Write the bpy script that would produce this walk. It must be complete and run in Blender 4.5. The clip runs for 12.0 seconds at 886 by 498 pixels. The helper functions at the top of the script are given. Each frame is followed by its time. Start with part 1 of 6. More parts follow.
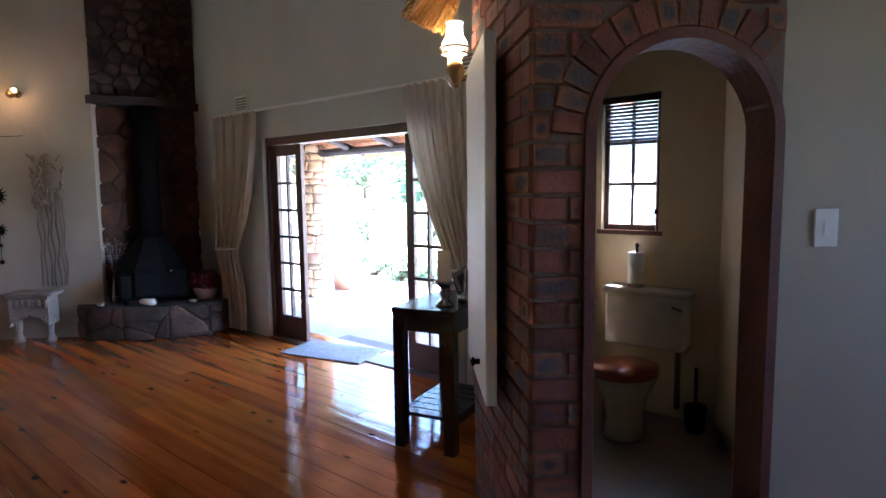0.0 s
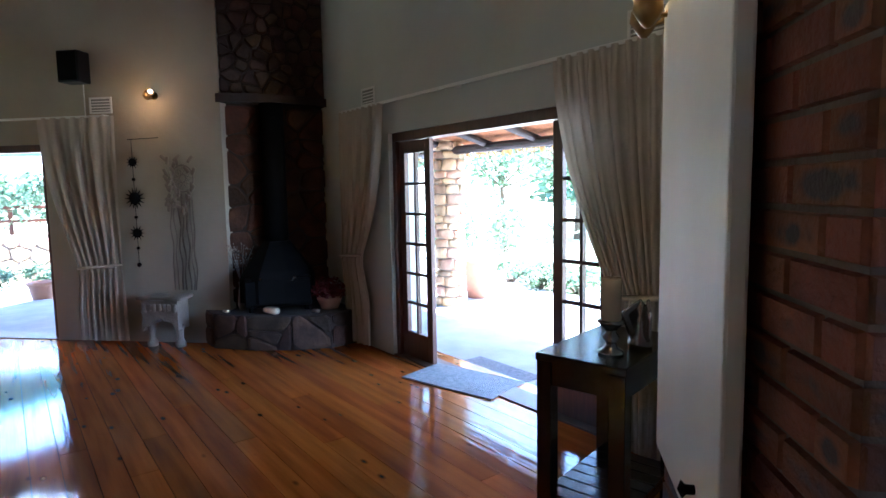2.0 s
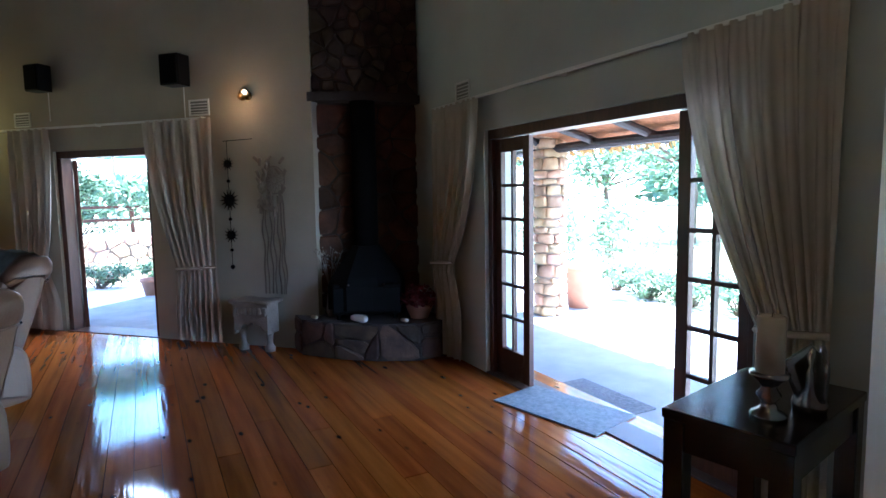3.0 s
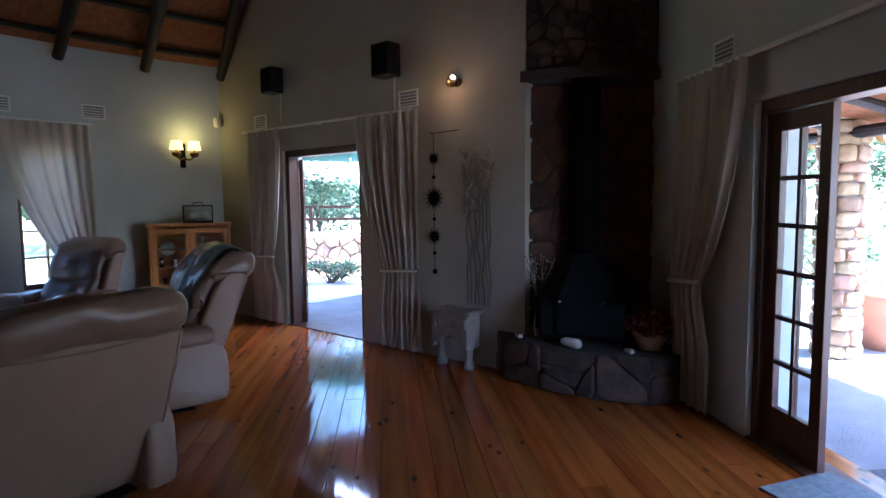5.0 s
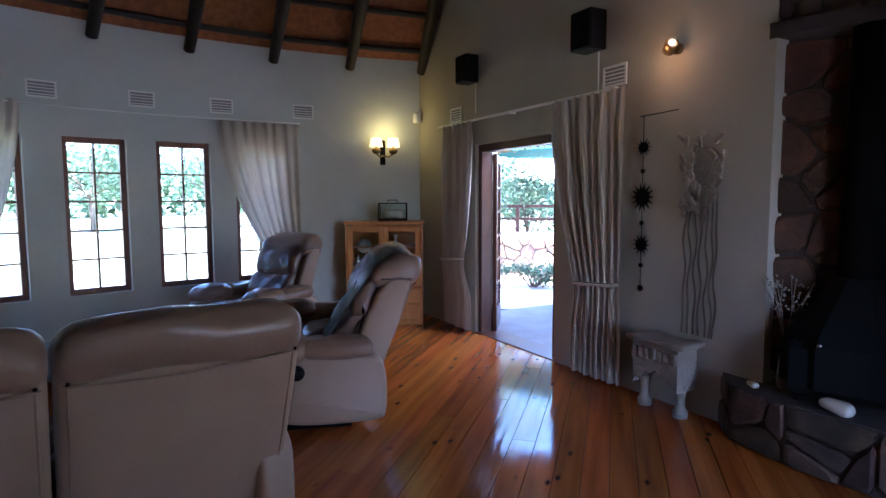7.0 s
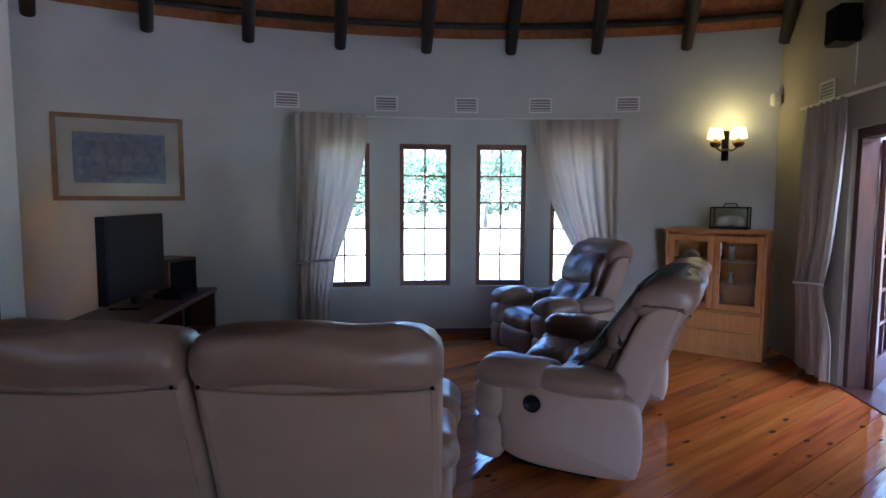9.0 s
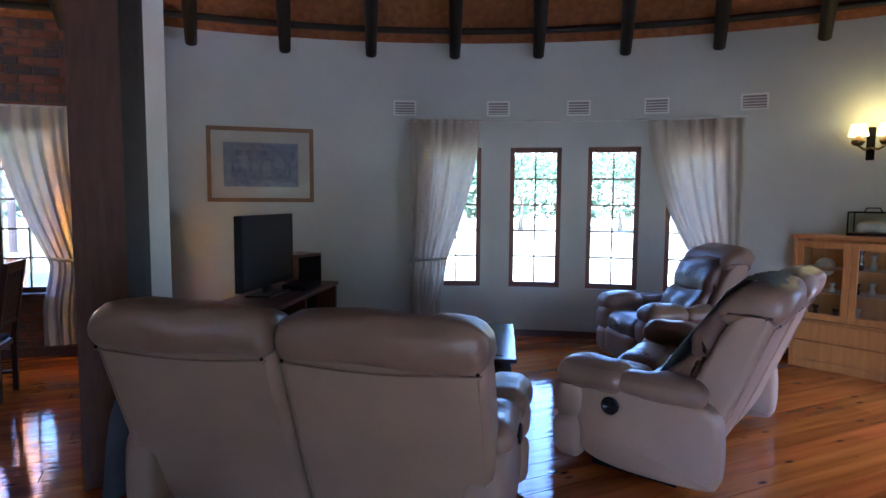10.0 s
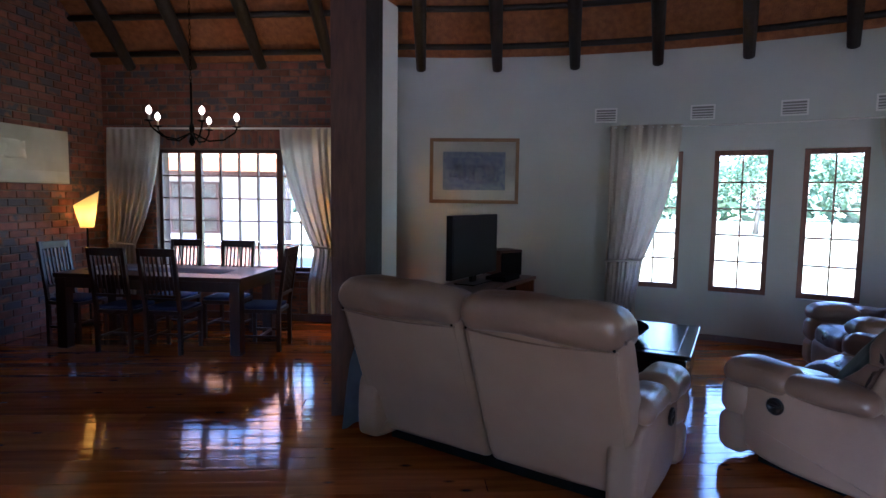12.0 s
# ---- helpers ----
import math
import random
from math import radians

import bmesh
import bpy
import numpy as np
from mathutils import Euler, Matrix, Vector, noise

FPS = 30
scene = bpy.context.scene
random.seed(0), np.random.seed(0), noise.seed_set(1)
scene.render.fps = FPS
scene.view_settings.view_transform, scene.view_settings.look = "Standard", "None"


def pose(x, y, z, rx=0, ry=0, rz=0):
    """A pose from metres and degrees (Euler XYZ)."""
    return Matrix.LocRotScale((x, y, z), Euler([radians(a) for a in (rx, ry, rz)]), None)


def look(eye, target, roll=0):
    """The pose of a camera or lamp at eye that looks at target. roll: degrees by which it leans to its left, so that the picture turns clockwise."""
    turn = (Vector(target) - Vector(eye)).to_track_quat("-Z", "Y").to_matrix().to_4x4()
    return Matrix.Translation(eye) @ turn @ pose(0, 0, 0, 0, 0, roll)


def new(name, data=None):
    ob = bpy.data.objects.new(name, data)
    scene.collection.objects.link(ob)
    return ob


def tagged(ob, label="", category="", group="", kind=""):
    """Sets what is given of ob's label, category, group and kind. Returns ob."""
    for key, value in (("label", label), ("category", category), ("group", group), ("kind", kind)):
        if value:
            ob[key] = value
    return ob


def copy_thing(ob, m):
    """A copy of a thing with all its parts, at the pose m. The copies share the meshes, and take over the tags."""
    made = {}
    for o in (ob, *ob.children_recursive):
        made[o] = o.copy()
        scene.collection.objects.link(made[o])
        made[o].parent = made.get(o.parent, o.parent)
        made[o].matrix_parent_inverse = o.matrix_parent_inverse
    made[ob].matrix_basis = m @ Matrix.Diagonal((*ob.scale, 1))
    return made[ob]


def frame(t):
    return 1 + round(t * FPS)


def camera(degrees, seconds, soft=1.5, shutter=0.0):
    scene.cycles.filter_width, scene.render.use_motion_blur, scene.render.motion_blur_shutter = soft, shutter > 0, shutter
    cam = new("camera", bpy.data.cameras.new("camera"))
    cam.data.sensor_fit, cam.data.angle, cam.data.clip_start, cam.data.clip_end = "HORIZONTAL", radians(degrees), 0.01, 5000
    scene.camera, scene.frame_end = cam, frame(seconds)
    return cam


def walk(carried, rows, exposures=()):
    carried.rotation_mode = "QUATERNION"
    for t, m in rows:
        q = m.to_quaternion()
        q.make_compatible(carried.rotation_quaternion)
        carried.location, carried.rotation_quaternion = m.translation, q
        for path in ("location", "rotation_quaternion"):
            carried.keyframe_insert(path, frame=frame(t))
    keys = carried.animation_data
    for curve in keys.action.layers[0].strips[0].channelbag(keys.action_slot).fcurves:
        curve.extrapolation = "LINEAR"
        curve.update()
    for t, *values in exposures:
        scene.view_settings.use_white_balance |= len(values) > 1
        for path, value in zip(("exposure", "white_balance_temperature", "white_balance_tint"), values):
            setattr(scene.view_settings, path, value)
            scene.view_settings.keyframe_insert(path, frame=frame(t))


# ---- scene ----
cam = camera(74.0, 12.0)
PATH = [
    (0, (0.781, 0.976, 1.569), (-0.5, 2.498, 1.368), -0.7),
    (0.5, (0.616, 1.1, 1.582), (-0.704, 2.59, 1.383), -0.7),
    (1, (0.458, 1.252, 1.575), (-0.926, 2.682, 1.378), -0.7),
    (1.5, (0.279, 1.457, 1.589), (-1.214, 2.773, 1.39), -0.9),
    (2, (0.093, 1.601, 1.59), (-1.503, 2.789, 1.391), -1.0),
    (2.5, (-0.098, 1.75, 1.603), (-1.782, 2.811, 1.408), -1.1),
    (3, (-0.309, 1.896, 1.62), (-2.082, 2.801, 1.423), -1.0),
    (3.5, (-0.515, 2.046, 1.622), (-2.383, 2.733, 1.428), -1.0),
    (5.5, (-1.446, 2.337, 1.548), (-3.439, 2.365, 1.378), -0.5),
    (6, (-1.661, 2.39, 1.559), (-3.648, 2.242, 1.388), -0.4),
    (6.5, (-1.859, 2.459, 1.544), (-3.822, 2.117, 1.376), -0.3),
    (8.5, (-2.804, 2.686, 1.588), (-4.292, 1.361, 1.412), -0.0),
    (9, (-3.024, 2.818, 1.578), (-4.242, 1.24, 1.408), 0.2),
    (9.5, (-3.1, 2.97, 1.57), (-4.147, 1.275, 1.401), 0.3),
    (10, (-3.182, 3.136, 1.583), (-4.008, 1.322, 1.418), 0.4),
    (10.5, (-3.278, 3.278, 1.606), (-3.904, 1.386, 1.436), 0.4),
    (11, (-3.308, 3.46, 1.618), (-3.699, 1.506, 1.449), 0.6),
    (11.5, (-3.278, 3.636, 1.625), (-3.503, 1.657, 1.449), 0.8),
    (12, (-3.25, 3.807, 1.622), (-3.366, 1.818, 1.447), 0.8),
]
EXPOSURES = [(0, 5.05, 5100, 22), (2.5, 4.5, 4850, 15), (3.5, 4.2, 4700, 13), (5.5, 3.9, 4850, 26), (6.5, 4.25, 4850, 28), (8.5, 4.4, 4850, 28), (9.5, 4.35, 4850, 28), (10, 4.6, 4850, 28), (10.5, 4.45, 4900, 28), (11, 4.35, 4900, 28), (12, 4.3, 4900, 28)]
walk(cam, [(t, look(eye, target, roll)) for t, eye, target, roll in PATH], EXPOSURES)

# ---- light ----
SUN_TO = Vector((0.15, 0.4, 1.0)).normalized()  # towards the sun
world = bpy.data.worlds.new("world")
scene.world = world
world.use_nodes = True
sky = world.node_tree.nodes.new("ShaderNodeTexSky")
sky.sky_type, sky.sun_disc = "NISHITA", False
sky.sun_elevation, sky.sun_rotation = math.asin(SUN_TO.z), math.atan2(SUN_TO.x, SUN_TO.y)
world.node_tree.links.new(sky.outputs[0], world.node_tree.nodes["Background"].inputs[0])
world.node_tree.nodes["Background"].inputs[1].default_value = 0.15
sun = new("sun", bpy.data.lights.new("sun", "SUN"))
sun.data.energy, sun.data.angle, sun.data.color = 5.0, radians(0.5), (1.0, 0.96, 0.9)
sun.matrix_world = look(SUN_TO * 30, (0, 0, 0))


def lamp(x, y, z, watts, color=(1.0, 0.62, 0.25), radius=0.03):
    ob = new("bulb_light", bpy.data.lights.new("bulb_light", "POINT"))
    ob.data.energy, ob.data.color, ob.data.shadow_soft_size = watts, color, radius
    ob.location = (x, y, z)
    return ob


def sky_fill(x, y, z, w, h, watts, turn, tilt):
    """An added area lamp in place of sky light entering under the head of a doorway; it shines along the turn, tilted
    down.
    """
    ob = new("sky_fill_lamp", bpy.data.lights.new("sky_fill_lamp", "AREA"))
    ob.data.shape, ob.data.size, ob.data.size_y = "RECTANGLE", w, h
    ob.data.energy, ob.data.color = watts, (0.82, 0.92, 1.0)
    ob.matrix_world = Matrix.Translation((x, y, z)) @ Matrix.Rotation(radians(turn - 90), 4, "Z") @ Matrix.Rotation(radians(90 - tilt), 4, "X")
    return ob


# added lamp, out of sight at the head of the garden door in the west wall
sky_fill(-8.52, 1.87, 2.39, 1.2, 0.24, 2.8, -45.0, 42.0)

# ---- materials ----
def material(name, color, rough=0.6, metal=0.0, color2=None, scale=6.0, bump=0.1, bump_scale=40.0, stretch=(1, 1, 1), coat=0.0, vary=0.0, island=False, dist=0.02, rough2=None, spec=0.5, hue=0.0, trans=0.0, sheen=0.0):
    """A surface with two scales of variation: broad stains between two colours and a fine relief."""
    m = bpy.data.materials.new(name)
    m.use_nodes = True
    nt = m.node_tree
    b = nt.nodes["Principled BSDF"]
    b.inputs["Roughness"].default_value, b.inputs["Metallic"].default_value = rough, metal
    b.inputs["Coat Weight"].default_value, b.inputs["Coat Roughness"].default_value = coat, 0.06
    b.inputs["Specular IOR Level"].default_value = spec
    b.inputs["Sheen Weight"].default_value = sheen
    tc = nt.nodes.new("ShaderNodeTexCoord")
    geo = nt.nodes.new("ShaderNodeNewGeometry")
    mp = nt.nodes.new("ShaderNodeMapping")
    mp.inputs["Scale"].default_value = stretch
    nt.links.new(geo.outputs["Position"] if vary or island else tc.outputs["Object"], mp.inputs[0])
    n1 = nt.nodes.new("ShaderNodeTexNoise")
    n1.inputs["Scale"].default_value, n1.inputs["Detail"].default_value = scale, 6
    n2 = nt.nodes.new("ShaderNodeTexNoise")
    n2.inputs["Scale"].default_value, n2.inputs["Detail"].default_value = bump_scale, 4
    nt.links.new(mp.outputs[0], n1.inputs[0])
    nt.links.new(mp.outputs[0], n2.inputs[0])
    color2 = color2 or tuple(c * 0.78 for c in color)
    ramp = nt.nodes.new("ShaderNodeValToRGB")
    ramp.color_ramp.elements[0].position, ramp.color_ramp.elements[1].position = 0.3, 0.7
    ramp.color_ramp.elements[0].color, ramp.color_ramp.elements[1].color = (*color2, 1), (*color, 1)
    nt.links.new(n1.outputs["Fac"], ramp.inputs[0])
    out = ramp.outputs[0]
    if vary:
        src = geo.outputs["Random Per Island"] if island else nt.nodes.new("ShaderNodeObjectInfo").outputs["Random"]
        hsv = nt.nodes.new("ShaderNodeHueSaturation")
        mr = nt.nodes.new("ShaderNodeMapRange")
        mr.inputs[3].default_value, mr.inputs[4].default_value = 1 - vary, 1 + vary
        nt.links.new(src, mr.inputs[0])
        nt.links.new(mr.outputs[0], hsv.inputs["Value"])
        if hue:
            mh = nt.nodes.new("ShaderNodeMapRange")
            mh.inputs[3].default_value, mh.inputs[4].default_value = 0.5 - hue, 0.5 + hue
            wn = nt.nodes.new("ShaderNodeTexWhiteNoise")
            wn.noise_dimensions = "1D"
            nt.links.new(src, wn.inputs["W"])
            nt.links.new(wn.outputs[0], mh.inputs[0])
            nt.links.new(mh.outputs[0], hsv.inputs["Hue"])
        nt.links.new(out, hsv.inputs["Color"])
        out = hsv.outputs[0]
    nt.links.new(out, b.inputs["Base Color"])
    if rough2 is not None:
        rr = nt.nodes.new("ShaderNodeMapRange")
        rr.inputs[1].default_value, rr.inputs[2].default_value = 0.3, 0.7
        rr.inputs[3].default_value, rr.inputs[4].default_value = rough, rough2
        nt.links.new(n1.outputs["Fac"], rr.inputs[0])
        nt.links.new(rr.outputs[0], b.inputs["Roughness"])
    if bump:
        bp = nt.nodes.new("ShaderNodeBump")
        bp.inputs["Strength"].default_value, bp.inputs["Distance"].default_value = bump, dist
        nt.links.new(n2.outputs["Fac"], bp.inputs["Height"])
        nt.links.new(bp.outputs[0], b.inputs["Normal"])
    if trans:
        tr = nt.nodes.new("ShaderNodeBsdfTranslucent")
        nt.links.new(out, tr.inputs[0])
        mx = nt.nodes.new("ShaderNodeMixShader")
        mx.inputs[0].default_value = trans
        nt.links.new(b.outputs[0], mx.inputs[1])
        nt.links.new(tr.outputs[0], mx.inputs[2])
        nt.links.new(mx.outputs[0], nt.nodes["Material Output"].inputs[0])
    return m


def glow(name, color, strength):
    m = bpy.data.materials.new(name)
    m.use_nodes = True
    b = m.node_tree.nodes["Principled BSDF"]
    b.inputs["Base Color"].default_value = (*color, 1)
    b.inputs["Emission Color"].default_value = (*color, 1)
    b.inputs["Emission Strength"].default_value = strength
    return m


def glass(name, tint=(0.95, 0.98, 0.97)):
    m = bpy.data.materials.new(name)
    m.use_nodes = True
    nt = m.node_tree
    t = nt.nodes.new("ShaderNodeBsdfTransparent")
    t.inputs[0].default_value = (*tint, 1)
    g = nt.nodes.new("ShaderNodeBsdfGlossy")
    g.inputs["Roughness"].default_value = 0.02
    lw = nt.nodes.new("ShaderNodeLayerWeight")
    lw.inputs[0].default_value = 0.5
    pw_ = nt.nodes.new("ShaderNodeMath")
    pw_.operation = "POWER"
    pw_.inputs[1].default_value = 5.0
    nt.links.new(lw.outputs["Facing"], pw_.inputs[0])
    fr = nt.nodes.new("ShaderNodeMath")
    fr.operation = "MULTIPLY_ADD"
    fr.inputs[1].default_value, fr.inputs[2].default_value = 0.9, 0.025
    nt.links.new(pw_.outputs[0], fr.inputs[0])
    mx = nt.nodes.new("ShaderNodeMixShader")
    nt.links.new(fr.outputs[0], mx.inputs[0])
    nt.links.new(t.outputs[0], mx.inputs[1])
    nt.links.new(g.outputs[0], mx.inputs[2])
    nt.links.new(mx.outputs[0], nt.nodes["Material Output"].inputs[0])
    return m


def brick_material(name, island):
    """Facebrick: red body with burnt dark-grey hearts on some bricks."""
    m = material(name, (0.28, 0.105, 0.06), 0.85, color2=(0.17, 0.07, 0.046), scale=9, bump=0.5, bump_scale=60, vary=0.3, island=island, hue=0.012)
    nt = m.node_tree
    b = nt.nodes["Principled BSDF"]
    old = b.inputs["Base Color"].links[0].from_socket
    geo = nt.nodes.new("ShaderNodeNewGeometry")
    src = geo.outputs["Random Per Island"] if island else nt.nodes.new("ShaderNodeObjectInfo").outputs["Random"]
    wn = nt.nodes.new("ShaderNodeTexWhiteNoise")
    wn.noise_dimensions = "1D"
    nt.links.new(src, wn.inputs["W"])
    n = nt.nodes.new("ShaderNodeTexNoise")
    n.inputs["Scale"].default_value = 7 if island else 18
    nt.links.new(geo.outputs["Position"], n.inputs[0])
    add = nt.nodes.new("ShaderNodeMath")
    add.operation = "MULTIPLY"
    nt.links.new(wn.outputs[0], add.inputs[0])
    nt.links.new(n.outputs["Fac"], add.inputs[1])
    src = add.outputs[0]
    if not island:
        # a burnt oval in the middle of the stretcher, larger on some bricks
        tc = nt.nodes.new("ShaderNodeTexCoord")
        mp = nt.nodes.new("ShaderNodeMapping")
        mp.inputs["Location"].default_value, mp.inputs["Scale"].default_value = (-0.5 * 0.9, 0, -0.5 * 1.15), (0.9, 0, 1.15)
        nt.links.new(tc.outputs["Generated"], mp.inputs[0])
        ln = nt.nodes.new("ShaderNodeVectorMath")
        ln.operation = "LENGTH"
        nt.links.new(mp.outputs[0], ln.inputs[0])
        sub = nt.nodes.new("ShaderNodeMath")
        sub.operation = "SUBTRACT"
        sub.inputs[0].default_value = 0.72
        nt.links.new(ln.outputs["Value"], sub.inputs[1])
        mul = nt.nodes.new("ShaderNodeMath")
        mul.operation = "MULTIPLY"
        nt.links.new(sub.outputs[0], mul.inputs[0])
        nt.links.new(src, mul.inputs[1])
        src = mul.outputs[0]
    rp = nt.nodes.new("ShaderNodeValToRGB")
    rp.color_ramp.elements[0].position, rp.color_ramp.elements[1].position = (0.34, 0.44) if island else (0.1, 0.2)
    rp.color_ramp.elements[0].color, rp.color_ramp.elements[1].color = (0, 0, 0, 1), (1, 1, 1, 1)
    nt.links.new(src, rp.inputs[0])
    mix = nt.nodes.new("ShaderNodeMixRGB")
    mix.inputs[2].default_value = (0.095, 0.078, 0.078, 1)
    nt.links.new(rp.outputs[0], mix.inputs[0])
    nt.links.new(old, mix.inputs[1])
    nt.links.new(mix.outputs[0], b.inputs["Base Color"])
    return m


def floor_material():
    """Varnished pine: long grain, dark round knots, a tone of its own for each board."""
    m = material("floor_wood", (0.46, 0.13, 0.019), 0.075, color2=(0.25, 0.06, 0.009), scale=2.0, stretch=(0.5, 7, 1), bump=0.05, bump_scale=2.2, dist=0.05, vary=0.22, hue=0.006, spec=0.6)
    nt = m.node_tree
    b = nt.nodes["Principled BSDF"]
    old = b.inputs["Base Color"].links[0].from_socket
    geo = nt.nodes.new("ShaderNodeNewGeometry")
    mp = nt.nodes.new("ShaderNodeMapping")
    mp.inputs["Scale"].default_value = (2.8, 6.5, 1)
    nt.links.new(geo.outputs["Position"], mp.inputs[0])
    v = nt.nodes.new("ShaderNodeTexVoronoi")
    v.inputs["Scale"].default_value = 1.0
    nt.links.new(mp.outputs[0], v.inputs[0])
    rp = nt.nodes.new("ShaderNodeValToRGB")
    rp.color_ramp.elements[0].position, rp.color_ramp.elements[1].position = 0.05, 0.14
    rp.color_ramp.elements[0].color, rp.color_ramp.elements[1].color = (1, 1, 1, 1), (0, 0, 0, 1)
    nt.links.new(v.outputs["Distance"], rp.inputs[0])
    mix = nt.nodes.new("ShaderNodeMixRGB")
    mix.inputs[2].default_value = (0.05, 0.016, 0.006, 1)
    nt.links.new(rp.outputs[0], mix.inputs[0])
    nt.links.new(old, mix.inputs[1])
    nt.links.new(mix.outputs[0], b.inputs["Base Color"])
    return m


PLASTER = material("plaster", (0.55, 0.565, 0.525), 0.9, color2=(0.49, 0.5, 0.46), scale=1.3, bump=0.3, bump_scale=9)
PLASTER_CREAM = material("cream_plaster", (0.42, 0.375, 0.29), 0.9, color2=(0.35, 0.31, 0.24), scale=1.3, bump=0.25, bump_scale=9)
CREAM_TOILET = material("warm_cream_paint", (0.55, 0.43, 0.27), 0.85, color2=(0.5, 0.385, 0.235), scale=2, bump=0.15, bump_scale=9)
FLOORWOOD = floor_material()
GAP = material("joint_dark", (0.07, 0.03, 0.014), 0.9)
DARKWOOD = material("dark_stained_wood", (0.1, 0.036, 0.018), 0.35, color2=(0.06, 0.02, 0.011), scale=4, stretch=(9, 9, 1), bump=0.08)
DINING_WOOD = material("dark_dining_wood", (0.05, 0.02, 0.012), 0.3, color2=(0.03, 0.012, 0.008), scale=4, stretch=(9, 9, 1), bump=0.06, spec=0.3)
REDWOOD = material("reddish_window_wood", (0.2, 0.075, 0.035), 0.45, color2=(0.12, 0.042, 0.02), scale=4, stretch=(9, 9, 1), bump=0.08)
POLE = material("creosoted_pole", (0.026, 0.017, 0.013), 0.6, color2=(0.014, 0.009, 0.007), scale=5, bump=0.3, bump_scale=25)
BLACKWOOD = material("black_wood", (0.016, 0.012, 0.011), 0.16, color2=(0.011, 0.008, 0.008), scale=5, stretch=(1, 7, 1), bump=0.06, spec=0.7)
OAK = material("light_oak", (0.55, 0.24, 0.06), 0.34, color2=(0.45, 0.18, 0.043), scale=3, stretch=(10, 10, 1), bump=0.06)
BRICK = brick_material("facebrick", False)
BRICK_FAR = brick_material("facebrick_joined", True)
MORTAR = material("mortar", (0.19, 0.13, 0.1), 0.95, bump=0.4, bump_scale=60)
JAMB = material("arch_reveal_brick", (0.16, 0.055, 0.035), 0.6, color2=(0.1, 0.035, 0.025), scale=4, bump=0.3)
# fireplace stone and mortar carry their corner's shade in the colour; STONE_OUT is sunlit
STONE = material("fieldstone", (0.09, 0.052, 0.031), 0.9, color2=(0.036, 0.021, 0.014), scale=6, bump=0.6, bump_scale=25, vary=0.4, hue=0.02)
# alcove stones: a darker, rustier brown than the chimney breast
STONE_RUST = material("dark_rust_fieldstone", (0.085, 0.034, 0.015), 0.9, color2=(0.028, 0.014, 0.009), scale=5, bump=0.6, bump_scale=25, vary=0.4, hue=0.01)
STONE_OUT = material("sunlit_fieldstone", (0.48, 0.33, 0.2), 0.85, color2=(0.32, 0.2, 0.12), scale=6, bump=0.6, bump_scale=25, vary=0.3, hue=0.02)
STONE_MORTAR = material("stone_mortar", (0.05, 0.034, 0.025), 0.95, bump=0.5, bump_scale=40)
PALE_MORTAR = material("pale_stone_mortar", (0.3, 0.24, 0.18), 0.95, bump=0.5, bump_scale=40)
CURTAIN = material("curtain", (0.56, 0.5, 0.41), 0.92, color2=(0.5, 0.44, 0.36), scale=3, bump=0.15, bump_scale=260, trans=0.25, sheen=0.2)
CURTAIN_WHITE = material("sheer_curtain", (0.66, 0.63, 0.6), 0.92, scale=3, bump=0.15, bump_scale=260, trans=0.35)
LEATHER = material("taupe_leather", (0.35, 0.232, 0.16), 0.48, color2=(0.3, 0.194, 0.132), scale=3, bump=0.2, bump_scale=90, dist=0.008)
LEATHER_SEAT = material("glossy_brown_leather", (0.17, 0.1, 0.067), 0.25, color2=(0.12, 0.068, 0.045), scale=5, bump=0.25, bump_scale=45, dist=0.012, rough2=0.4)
LEATHER_TOP = material("brown_leather", (0.27, 0.17, 0.115), 0.34, color2=(0.21, 0.128, 0.085), scale=4, bump=0.2, bump_scale=60, dist=0.01)
BLACK = material("matt_black_steel", (0.006, 0.006, 0.006), 0.8, bump=0.08, spec=0.08)
PLASTIC = material("black_plastic", (0.008, 0.008, 0.009), 0.35, bump=0, spec=0.25)
GRASS = material("lawn", (0.2, 0.2, 0.11), 0.95, color2=(0.15, 0.16, 0.08), scale=2, bump=0.6, bump_scale=60)
PAVING = material("exposed_aggregate", (0.29, 0.28, 0.275), 0.92, color2=(0.21, 0.205, 0.2), scale=3, bump=0.5, bump_scale=90)
GRAVEL = material("gravel", (0.7, 0.67, 0.62), 0.95, color2=(0.52, 0.48, 0.44), scale=40, bump=0.8, bump_scale=70)
THATCH = material("reed_ceiling", (0.34, 0.125, 0.036), 0.85, color2=(0.2, 0.072, 0.022), scale=14, bump=0.7, bump_scale=60)
STRAW = material("golden_thatch", (0.6, 0.36, 0.1), 0.85, color2=(0.42, 0.23, 0.06), scale=8, bump=0.6, bump_scale=60, vary=0.35, island=True)
LEAF = material("leaf", (0.15, 0.21, 0.12), 0.55, color2=(0.1, 0.155, 0.08), scale=3, bump=0, vary=0.5, island=True, hue=0.03, trans=0.5)
BARK = material("bark", (0.14, 0.1, 0.07), 0.9, scale=8, stretch=(3, 3, 0.6), bump=0.8, bump_scale=20)
TERRACOTTA = material("terracotta", (0.4, 0.2, 0.12), 0.8, scale=5)
WHITE = material("white_paint", (0.78, 0.77, 0.73), 0.6, color2=(0.72, 0.7, 0.66), scale=3, bump=0.05)
CERAMIC = material("ivory_ceramic", (0.6, 0.54, 0.45), 0.12, bump=0)
BRASS = material("antique_brass", (0.3, 0.19, 0.07), 0.35, 0.9, scale=10, bump=0.03)
SILVER = material("tarnished_silver", (0.3, 0.29, 0.28), 0.25, 0.9, scale=10, bump=0.05)
